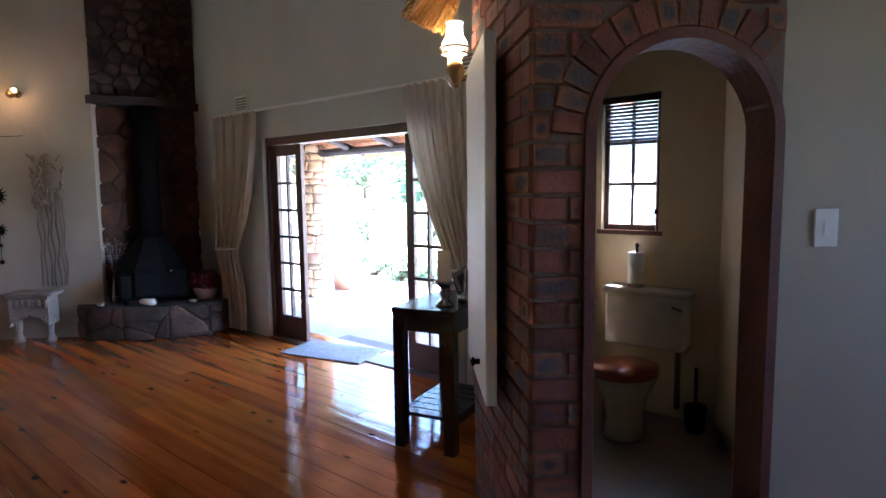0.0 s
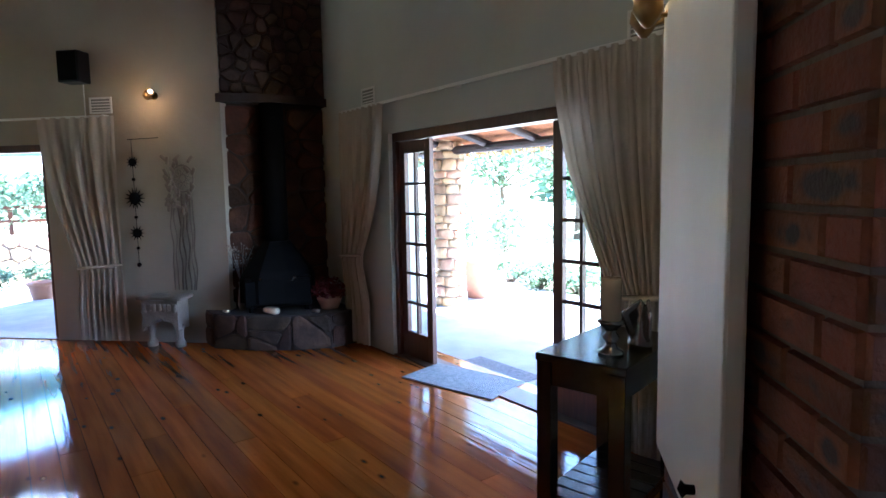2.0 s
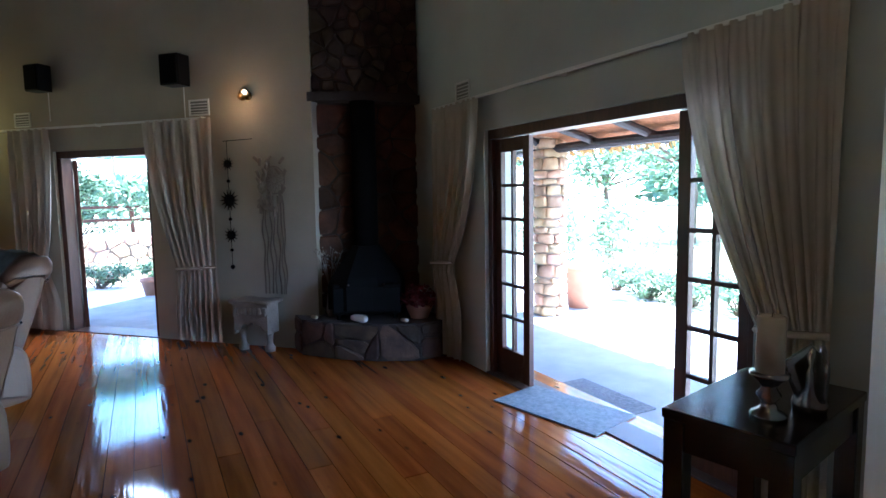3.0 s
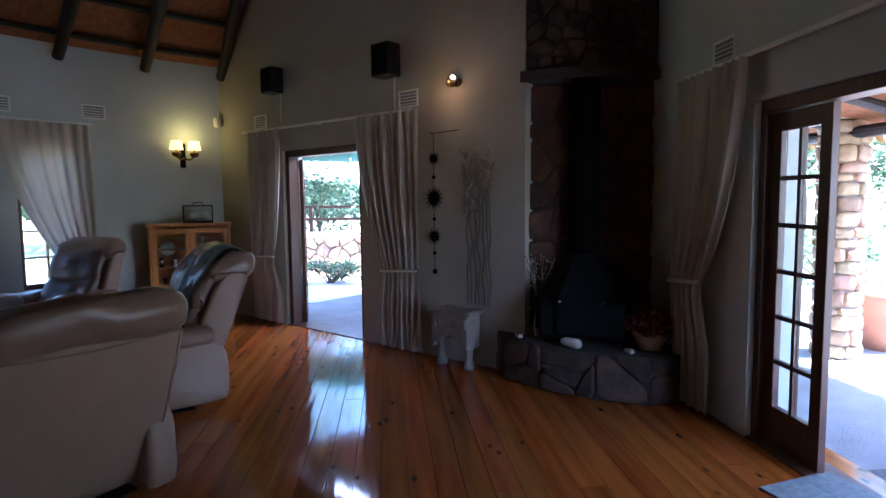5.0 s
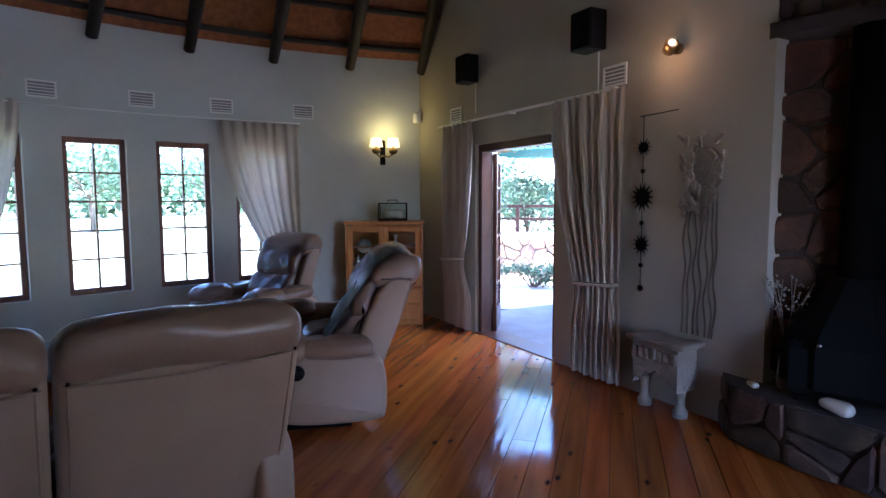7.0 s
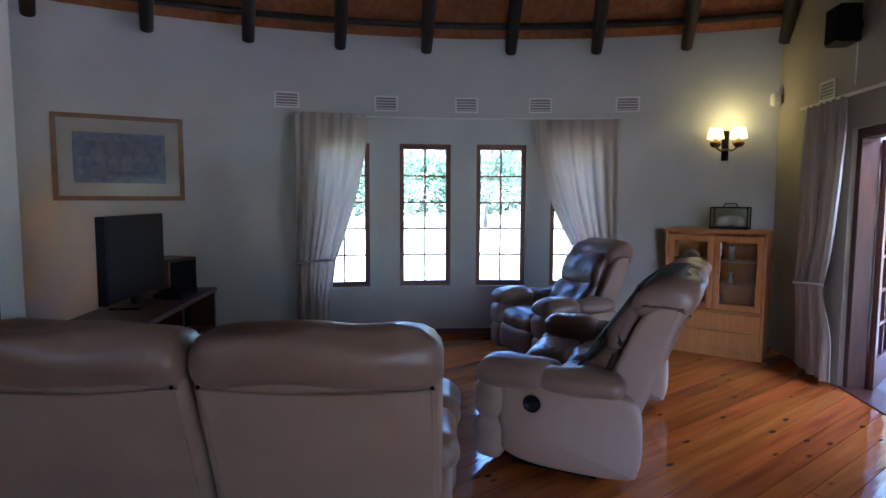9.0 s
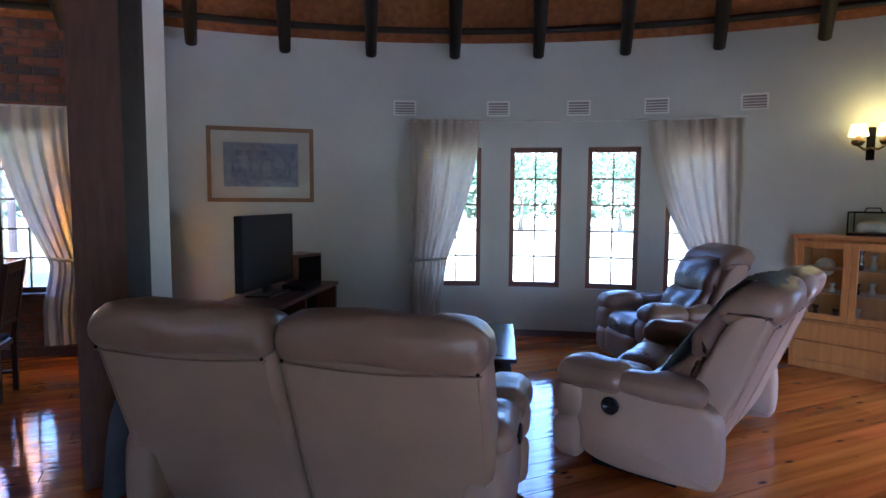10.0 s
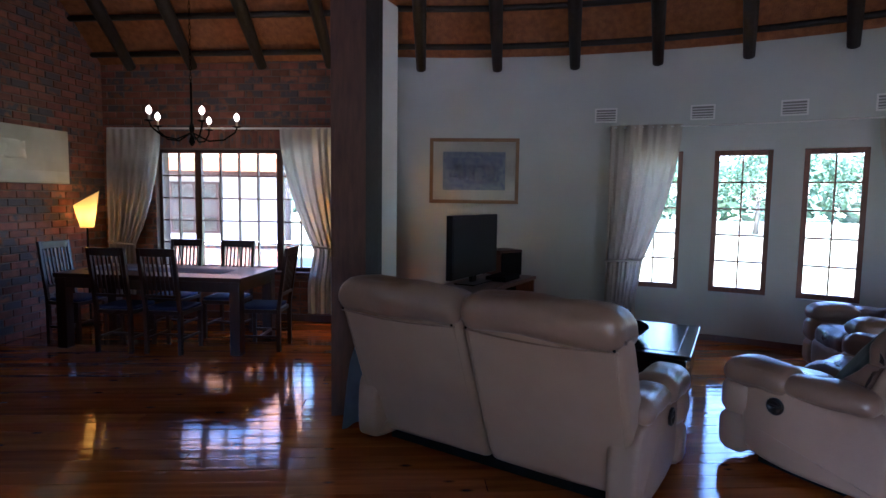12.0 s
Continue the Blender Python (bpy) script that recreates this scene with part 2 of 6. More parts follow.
WAX = material("cream_wax", (0.62, 0.5, 0.36), 0.6, scale=5, bump=0.05)
TILE = material("floor_tile", (0.16, 0.11, 0.08), 0.4, scale=3, bump=0.05)
RUG = material("grey_mat", (0.3, 0.32, 0.31), 0.95, color2=(0.18, 0.2, 0.2), scale=30, bump=0.6, bump_scale=200)
RUBBER = material("dark_doormat", (0.07, 0.07, 0.07), 0.95, color2=(0.16, 0.15, 0.14), scale=40, bump=0.6)
BLUE = material("blue_cloth", (0.28, 0.32, 0.4), 0.95, scale=6, bump=0.3, bump_scale=150)
BLUE_SEAT = material("blue_seat_cloth", (0.035, 0.045, 0.13), 0.9, scale=6, bump=0.2, bump_scale=200)
SEATTREE = material("sun_bleached_driftwood", (0.27, 0.22, 0.17), 0.85, scale=9, bump=0.5, bump_scale=40)
ORANGE = material("orange_wood_seat", (0.34, 0.07, 0.02), 0.3, scale=4, stretch=(1, 8, 1), bump=0.03)
GLASS = glass("window_glass")


def frosted(name):
    """Obscured glass: it passes daylight scattered."""
    m = bpy.data.materials.new(name)
    m.use_nodes = True
    nt = m.node_tree
    t = nt.nodes.new("ShaderNodeBsdfTranslucent")
    t.inputs[0].default_value = (0.5, 0.55, 0.57, 1)
    c = nt.nodes.new("ShaderNodeBsdfTransparent")
    mx = nt.nodes.new("ShaderNodeMixShader")
    mx.inputs[0].default_value = 0.12
    nt.links.new(t.outputs[0], mx.inputs[1])
    nt.links.new(c.outputs[0], mx.inputs[2])
    nt.links.new(mx.outputs[0], nt.nodes["Material Output"].inputs[0])
    return m


FROST = frosted("obscured_glass")
SHADE_ON = glow("lit_opal_glass", (1.0, 0.74, 0.2), 0.13)
SHADE_HOT = glow("lit_white_opal_glass", (1.0, 0.85, 0.5), 0.16)
BULB = glow("bare_bulb", (1.0, 0.8, 0.5), 0.8)


def parchment(name):
    m = glow(name, (1.0, 0.62, 0.12), 0.05)
    nt = m.node_tree
    t = nt.nodes.new("ShaderNodeBsdfTranslucent")
    t.inputs[0].default_value = (0.9, 0.62, 0.2, 1)
    mx = nt.nodes.new("ShaderNodeMixShader")
    mx.inputs[0].default_value = 0.6
    nt.links.new(nt.nodes["Principled BSDF"].outputs[0], mx.inputs[1])
    nt.links.new(t.outputs[0], mx.inputs[2])
    nt.links.new(mx.outputs[0], nt.nodes["Material Output"].inputs[0])
    return m


PAPER_LIT = parchment("lit_parchment")

# flat grey painted behind the vent slats as the shade between them
VENTDARK = material("vent_shadow", (0.3, 0.29, 0.27), 0.9)

# ---- geometry helpers ----
I4 = Matrix.Identity(4)


def box(bm, x0, x1, y0, y1, z0, z1, m=None, bevel=0.0):
    vs = bmesh.ops.create_cube(bm, size=1.0, matrix=Matrix.Translation(((x0 + x1) / 2, (y0 + y1) / 2, (z0 + z1) / 2)) @ Matrix.Diagonal((abs(x1 - x0), abs(y1 - y0), abs(z1 - z0), 1)))["verts"]
    if bevel:
        es = list({e for v in vs for e in v.link_edges})
        vs = [v for v in bmesh.ops.bevel(bm, geom=es, offset=bevel, segments=2, affect="EDGES", profile=0.5)["verts"]]
    if m is not None:
        bmesh.ops.transform(bm, matrix=m, verts=vs)
    return vs


def boxed(*a, **k):
    bm = bmesh.new()
    box(bm, *a, **k)
    return bm


def rod(bm, p, q, r0, r1=None, seg=10):
    p, q = Vector(p), Vector(q)
    d = q - p
    return bmesh.ops.create_cone(bm, cap_ends=True, segments=seg, radius1=r0, radius2=r0 if r1 is None else r1, depth=d.length, matrix=Matrix.Translation((p + q) / 2) @ d.to_track_quat("Z", "Y").to_matrix().to_4x4())["verts"]


def rods(pairs, r, seg=10):
    bm = bmesh.new()
    for p, q in pairs:
        rod(bm, p, q, r, seg=seg)
    return bm


def tube(bm, points, radius, seg=8):
    """A tube along points; radius: one number or one for each point."""
    pts = [Vector(p) for p in points]
    rs = radius if isinstance(radius, (list, tuple)) else [radius] * len(pts)
    rings = []
    for i, p in enumerate(pts):
        d = (pts[min(i + 1, len(pts) - 1)] - pts[max(i - 1, 0)]).normalized()
        q = d.to_track_quat("Z", "Y")
        rings.append([bm.verts.new(p + q @ Vector((rs[i] * math.cos(k * math.tau / seg), rs[i] * math.sin(k * math.tau / seg), 0))) for k in range(seg)])
    for a, b in zip(rings, rings[1:]):
        for k in range(seg):
            bm.faces.new((a[k], a[(k + 1) % seg], b[(k + 1) % seg], b[k]))
    bm.faces.new(rings[0][::-1])
    bm.faces.new(rings[-1])


def lathe(bm, profile, seg=20, m=None):
    rings = [[bm.verts.new((r * math.cos(k * math.tau / seg), r * math.sin(k * math.tau / seg), z)) for k in range(seg)] for r, z in profile]
    for a, b in zip(rings, rings[1:]):
        for k in range(seg):
            bm.faces.new((a[k], a[(k + 1) % seg], b[(k + 1) % seg], b[k]))
    if profile[0][0] > 1e-4:
        bm.faces.new(rings[0][::-1])
    if profile[-1][0] > 1e-4:
        bm.faces.new(rings[-1])
    if m is not None:
        bmesh.ops.transform(bm, matrix=m, verts=[v for r in rings for v in r])
    bmesh.ops.remove_doubles(bm, verts=[v for r in rings for v in r], dist=1e-5)


def lathed(profile, seg=20, m=None):
    bm = bmesh.new()
    lathe(bm, profile, seg, m)
    return bm


def soft(bm, x0, x1, y0, y1, z0, z1, r, m=None, cuts=7, puff=0.0, rough=0.0, seed=0):
    """A rounded, slightly swollen cushion that fills the given box."""
    made = bmesh.new()
    bmesh.ops.create_cube(made, size=2.0)
    bmesh.ops.subdivide_edges(made, edges=list(made.edges), cuts=cuts, use_grid_fill=True)
    h = Vector(((x1 - x0) / 2, (y1 - y0) / 2, (z1 - z0) / 2))
    c = Vector(((x1 + x0) / 2, (y1 + y0) / 2, (z1 + z0) / 2))
    r = min(r, *h) * 0.999
    vmap = {}
    for v in made.verts:
        u = Vector(v.co)
        p = Vector((u.x * h.x, u.y * h.y, u.z * h.z))
        q = Vector([max(-(h[i] - r), min(h[i] - r, p[i])) for i in range(3)])
        d = p - q
        if d.length > 1e-9:
            p = q + d.normalized() * r
        b = puff * (1 - u.x**2 * 0.999) * (1 - u.y**2 * 0.999) + puff * (1 - u.z**2) * 0.5
        n = Vector((p.x / h.x, p.y / h.y, p.z / h.z)).normalized()
        p = p + n * b
        if rough:
            p = p + n * rough * noise.noise((p + c) * 7 + Vector((seed, 0, 0)))
        vmap[v] = bm.verts.new((m if m is not None else I4) @ (p + c))
    for f in made.faces:
        bm.faces.new([vmap[v] for v in f.verts])
    made.free()


def softed(*a, **k):
    bm = bmesh.new()
    soft(bm, *a, **k)
    return bm


def link(name, bm, mat, parent=None, label="", smooth=False):
    me = bpy.data.meshes.new(name)
    bmesh.ops.recalc_face_normals(bm, faces=bm.faces)
    bm.to_mesh(me)
    bm.free()
    me.materials.append(mat)
    if smooth:
        me.shade_smooth()
    ob = new(name, me)
    if parent is not None:
        ob.parent = parent
    if label:
        tagged(ob, label)
    return ob


def part(name, bm, mat, parent, label="", smooth=False):
    return link(name, bm, mat, parent, label, smooth)


def structure(name, bm, mat, label, category, **kw):
    return tagged(link(name, bm, mat, **kw), label, category, kind="structure")


def thing(name, m, label, category, group=""):
    ob = new(name)
    ob.matrix_basis = m
    return tagged(ob, label, category, group)


def raw(name, verts, faces, mat, parent=None, smooth=False):
    me = bpy.data.meshes.new(name)
    me.from_pydata(verts, [], faces)
    me.materials.append(mat)
    if smooth:
        me.shade_smooth()
    ob = new(name, me)
    if parent is not None:
        ob.parent = parent
    return ob


def along(p, q, z=0.0):
    """A frame at p whose x runs towards q, y to the left of that, z up."""
    a = math.atan2(q[1] - p[1], q[0] - p[0])
    return Matrix.Translation((p[0], p[1], z)) @ Matrix.Rotation(a, 4, "Z")


def span(p, q):
    return math.hypot(q[0] - p[0], q[1] - p[1])


# ---- plan ----
CX, CY, R = -2.84, 4.2, 8.0
EAVE, SLOPE = 3.37, 0.95
CORNER = (-9.66, 0.0)
HA, HB = (-6.2, 3.46), (-6.02, 4.55)  # the chimney breast's two corners
FD_Y = 4.55
BK, BKL = (-0.22, 2.62), (-0.99, 3.34)  # brick block: near corner, far end of its long face
ARCH_END = (0.37, 3.21)
DA, DB = (-3.0, -3.6), (0.77, -4.25)
EAST_END = (1.75, 0.9)


def arc(deg, r=R):
    return (CX + r * math.cos(radians(deg)), CY + r * math.sin(radians(deg)))


def roof(x, y):
    if x < CX:
        return EAVE + (R - math.hypot(x - CX, y - CY)) * SLOPE
    return EAVE - 0.1 + ((x - DA[0]) * 0.17 + (y - DA[1]) * 0.985) * SLOPE


def wall_run(bm, p, q, height, thick, openings=(), side=1, under_roof=False):
    """A straight wall from p to q; it thickens to the left of that line (side 1) or to the right (-1). openings: (from, to, bottom, top) along it."""
    m, L = along(p, q), span(p, q)
    y0, y1 = (0, thick) if side > 0 else (-thick, 0)
    cuts = sorted({0.0, L, *[v for o in openings for v in o[:2]], *([L * i / 12 for i in range(1, 12)] if under_roof else [])})
    for a, b in zip(cuts, cuts[1:]):
        hole = [o for o in openings if o[0] < (a + b) / 2 < o[1]]
        lo = 0.0
        if hole:
            if hole[0][2] > 0:
                box(bm, a, b, y0, y1, 0, hole[0][2], m)
            lo = hole[0][3]
        vs = box(bm, a, b, y0, y1, lo, height, m)
        if under_roof:
            for v in vs:
                if v.co.z > height - 0.01:
                    v.co.z = roof(v.co.x, v.co.y) + 0.1


# ---- ground, floors ----
bm = bmesh.new()
box(bm, -400, 400, -400, 400, -0.4, -0.13)
structure("ground", bm, GRASS, "sunlit lawn and garden ground round the house", "ground")
structure("patio_north", boxed(-12, 6, 4.9, 8.75, -0.15, -0.1), PAVING, "pale exposed-aggregate patio outside the french doors", "patio")
structure("patio_west", boxed(-1.2, 6.2, 0.3, 1.35, -0.15, -0.1, m=along(CORNER, (-6.2, 3.46))), PAVING, "pale concrete apron outside the garden door", "patio")
structure("gravel_yard", boxed(-20, -7.4, 0, 11, -0.15, -0.115), GRAVEL, "bright gravel yard in full sun", "ground")
structure("subfloor", boxed(-10.4, 4.2, -4.7, 5.0, -0.13, -0.035), GAP, "dark gap between floor boards", "floor")

# ---- curved wall with four windows ----
WIN = [(247.4, 243.3), (240.9, 236.7), (234.6, 230.5), (228.5, 224.4)]
SILL, HEAD = 0.57, 2.2


def arc_block(bm, a0, a1, z0, z1, r0=R, r1=R + 0.3, step=1.4, top=None):
    n = max(1, round(abs(a1 - a0) / step))
    rings = []
    for i in range(n + 1):
        a = a0 + (a1 - a0) * i / n
        rings.append([bm.verts.new((*arc(a, r), z)) for r, z in ((r0, z0), (r1, z0), (r1, z1), (r0, z1))])
    for u, v in zip(rings, rings[1:]):
        for k in range(4):
            bm.faces.new((u[k], u[(k + 1) % 4], v[(k + 1) % 4], v[k]))
    bm.faces.new(rings[0])
    bm.faces.new(rings[-1][::-1])


bm = bmesh.new()
A0, A1 = 210.0, 268.6
arc_block(bm, A0, A1, 0, SILL)
arc_block(bm, A0, A1, HEAD, EAVE + 0.06)
marks = [A0] + [a for w in reversed(WIN) for a in (w[1], w[0])] + [A1]
for a0, a1 in zip(marks[::2], marks[1::2]):
    arc_block(bm, a0, a1, SILL, HEAD)
structure("wall_curved", bm, PLASTER, "curved white plastered wall with four narrow windows", "wall", smooth=False)
bm = bmesh.new()
arc_block(bm, A0 + 1.6, A1, 0, 0.07, R - 0.018, R + 0.002)
structure("baseboard", bm, DARKWOOD, "low dark wooden skirting along the curved wall", "baseboard")

bm = bmesh.new()
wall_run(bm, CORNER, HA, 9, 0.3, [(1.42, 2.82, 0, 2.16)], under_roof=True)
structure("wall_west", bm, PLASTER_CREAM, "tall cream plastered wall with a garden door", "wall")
bm = bmesh.new()
wall_run(bm, (-6.9, FD_Y), (-1.2, FD_Y), 9, 0.32, [(2.2, 4.75, 0, 2.13)], under_roof=True)
structure("wall_north", bm, PLASTER, "tall white plastered wall with french doors", "wall")
# white wall given cream plaster: the colour stands in for warmer light
bm = bmesh.new()
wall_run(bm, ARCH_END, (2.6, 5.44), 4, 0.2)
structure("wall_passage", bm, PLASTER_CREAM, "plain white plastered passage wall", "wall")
bm = bmesh.new()
wall_run(bm, EAST_END, (4, 3.2), 4, 0.3, side=-1)
# the opening is added out of view, to let daylight onto the passage wall
wall_run(bm, (4, 3.2), (2.6, 5.44), 4, 0.2, [(1.0, 1.62, 1.45, 2.3)], side=-1)
structure("wall_back", bm, PLASTER, "plain white plastered wall closing the passage, with an added light opening", "wall")

# ---- roof: a cone of reed over the round end, a plane over the dining side ----
bm = bmesh.new()
TOPZ = EAVE + R * SLOPE
apex = bm.verts.new((CX, CY, TOPZ))
ring = []
for a in np.arange(92.5, 275.1, 2.5):
    rr = min(R + 0.9, 0.72 / math.sin(radians(a))) if a < 179 else R + 0.9
    ring.append(bm.verts.new((*arc(a, rr), EAVE + (R - rr) * SLOPE)))
for u, v in zip(ring, ring[1:]):
    bm.faces.new((u, v, apex))
quad = [(CX - 0.25, -4.75), (4.6, -5.9), (4.6, 5.4), (CX - 0.25, 5.0)]
vs = [bm.verts.new((x, y, min(roof(max(x, CX + 0.01), y), 12.5) + 0.02)) for x, y in quad]
bm.faces.new(vs)
structure("ceiling", bm, THATCH, "brown reed ceiling under dark poles, rising to a high apex", "ceiling")
bm = bmesh.new()
box(bm, -12, -6.9, 4.6, 4.9, 2.6, 12)
box(bm, -1.2, 4.6, 5.2, 5.4, 2.6, 12.5)
box(bm, -1.2, -1.0, 4.55, 5.3, 3.3, 12.5)
structure("gable_north", bm, PLASTER, "plain white gable above the patio roof", "wall")
bm = bmesh.new()
m_ = along(EAST_END, (0.4, 3.24))
box(bm, 0, span(EAST_END, (0.4, 3.24)), -0.15, 0, 3.05, 12, m_)
box(bm, 0.3, 0.45, 3.2, 5.3, 3.3, 12)
structure("bulkhead", bm, PLASTER, "white plastered bulkhead above the passage opening", "wall")
bm = bmesh.new()
f = bm.faces.new([bm.verts.new((x, y, 3.05)) for x, y in ((0.36, 3.2), (1.75, 0.8), (4.2, 3.1), (2.6, 5.6))])
ex = bmesh.ops.extrude_face_region(bm, geom=[f])
bmesh.ops.translate(bm, vec=(0, 0, 0.1), verts=[g for g in ex["geom"] if isinstance(g, bmesh.types.BMVert)])
structure("ceiling_passage", bm, PLASTER, "flat white passage ceiling", "ceiling")


def rafter(p, q):
    bm = bmesh.new()
    p, q = Vector(p), Vector(q)
    n = 8
    tube(bm, [p.lerp(q, i / n) + Vector((noise.noise(p + Vector((i, 0, 0))), noise.noise(p + Vector((0, i, 0))), 0)) * 0.012 for i in range(n + 1)], [0.06] + [0.09 - 0.002 * i for i in range(n)], 12)
    ob = tagged(link("rafter", bm, POLE, smooth=True), "dark creosoted round pole rafter under the reed ceiling", "rafter", "rafters of the ceiling")


for i in range(9):
    a = 266.0 - 6.8 * i
    rafter((*arc(a, R - 0.1), EAVE - 0.17), (*arc(a, 0.5), EAVE + (R - 0.5) * SLOPE - 0.14))
dn = Vector((0.17, 0.985, 0))
du = Vector((0.985, -0.17, 0))
for s in (0.72, 1.6, 2.5, 3.34):
    p = Vector((*DA, 0)) + du * s + dn * 0.1
    q = p + dn * 7.4
    rafter((p.x, p.y, roof(p.x, p.y) - 0.16), (q.x, q.y, roof(q.x, q.y) - 0.12))
for k in range(11):
    d = 0.16 + 0.36 * k
    bm = bmesh.new()
    tube(bm, [(*arc(a, R - d), EAVE + d * SLOPE - 0.06) for a in np.arange(210, 270.1, 2.5)], 0.036, 7)
    tagged(link("batten", bm, POLE, smooth=True), "thin dark pole batten bent round the reed ceiling", "batten", "battens of the ceiling")
    p = Vector((*DA, 0)) + dn * d
    bm = bmesh.new()
    tube(bm, [(p.x + du.x * s, p.y + du.y * s, roof(p.x + du.x * s, p.y + du.y * s) - 0.06) for s in (0.16, 2, 4.4)], 0.036, 7)
    tagged(link("batten", bm, POLE, smooth=True), "thin dark straight pole batten across the rafters", "batten", "battens of the ceiling")

# ---- joinery ----
def glazed(parent, w, h, cols, rows, stile=0.09, top=0.1, bottom=0.2, depth=0.045, mat=DARKWOOD, bar=0.025, pane=GLASS):
    """A glazed leaf in its own frame: x across from 0 to w, z up from 0, y its thickness."""
    d = depth / 2
    bm = bmesh.new()
    box(bm, 0, stile, -d, d, 0, h, bevel=0.004)
    box(bm, w - stile, w, -d, d, 0, h, bevel=0.004)
    box(bm, stile, w - stile, -d, d, 0, bottom, bevel=0.004)
    box(bm, stile, w - stile, -d, d, h - top, h, bevel=0.004)
    fr = part("window_frame", bm, mat, parent)
    gw, gh = (w - 2 * stile) / cols, (h - top - bottom) / rows
    for c in range(1, cols):
        part("glazing_bar", boxed(stile + gw * c - bar / 2, stile + gw * c + bar / 2, -d * 0.8, d * 0.8, bottom, h - top), mat, parent)
    for r in range(1, rows):
        part("glazing_bar", boxed(stile, w - stile, -d * 0.7, d * 0.7, bottom + gh * r - bar / 2, bottom + gh * r + bar / 2), mat, parent)
    for c in range(cols):
        for r in range(rows):
            g = part("pane", boxed(stile + gw * c + bar / 2, stile + gw * (c + 1) - bar / 2, -0.003, 0.003, bottom + gh * r + bar / 2, bottom + gh * (r + 1) - bar / 2), pane, parent)
            g.visible_shadow = False
    return fr


# the four narrow windows
for i, (a0, a1) in enumerate(WIN):
    p, q = arc(a0, R + 0.1), arc(a1, R + 0.1)
    L = span(p, q)
    win = tagged(thing(f"window_{i + 1}", along(p, q, SILL), "narrow small-paned window in a reddish wooden frame", "window", "narrow windows of the curved wall"), kind="structure")
    glazed(win, L, HEAD - SILL, 2, 5, 0.055, 0.06, 0.06, 0.06, REDWOOD, 0.018)
    part("window_sill", boxed(-0.05, L + 0.05, -0.02, 0.17, -0.035, 0.0, bevel=0.006), REDWOOD, win)

# french doors: two fixed leaves, the middle standing open
F0, F1 = -4.7, -2.15
fd = tagged(thing("door_1", pose(F0, FD_Y + 0.1, 0), "open french doors of dark wood with small glass panes", "door"), kind="structure")
FW = F1 - F0
for nm, b in (("head", (0, FW, -0.06, 0.08, 2.05, 2.13)), ("jamb", (0, 0.06, -0.06, 0.08, 0, 2.05)), ("jamb", (FW - 0.06, FW, -0.06, 0.08, 0, 2.05)), ("threshold", (0, FW, -0.1, 0.14, -0.03, 0.012))):
    part(nm, boxed(*b, bevel=0.004), DARKWOOD, fd)
for x in (0.06, FW - 0.06 - 0.49):
    leaf = part("leaf", boxed(x + 0.001, x + 0.489, -0.004, 0.004, 0.02, 0.03), DARKWOOD, fd)
    leaf.matrix_basis = Matrix.Identity(4)
    before = set(scene.objects)
    glazed(leaf, 0.49, 2.03, 2, 6, 0.085, 0.11, 0.24, 0.045, DARKWOOD, 0.026)
    for ob in set(scene.objects) - before:
        ob.matrix_basis = pose(x, 0, 0.015) @ ob.matrix_basis
# garden door in the west wall
SDM = along(CORNER, HA)
gd = tagged(thing("door_2", SDM @ pose(1.42, 0.1, 0), "open garden door of dark wood", "door"), kind="structure")
for nm, b in (("head", (0, 1.4, -0.06, 0.08, 2.08, 2.16)), ("jamb", (0, 0.07, -0.06, 0.08, 0, 2.08)), ("jamb", (1.33, 1.4, -0.06, 0.08, 0, 2.08)), ("threshold", (0, 1.4, -0.1, 0.2, -0.03, 0.01))):
    part(nm, boxed(*b, bevel=0.004), DARKWOOD, gd)
leaf = part("open_leaf", boxed(-0.004, 0.004, -0.004, 0.004, 0.02, 2.0), DARKWOOD, gd)
leaf.matrix_basis = pose(0.1, 0.1, 0.012, 0, 0, 141)
glazed(leaf, 0.62, 2.05, 2, 6, 0.09, 0.1, 0.25, 0.045, DARKWOOD, 0.026)

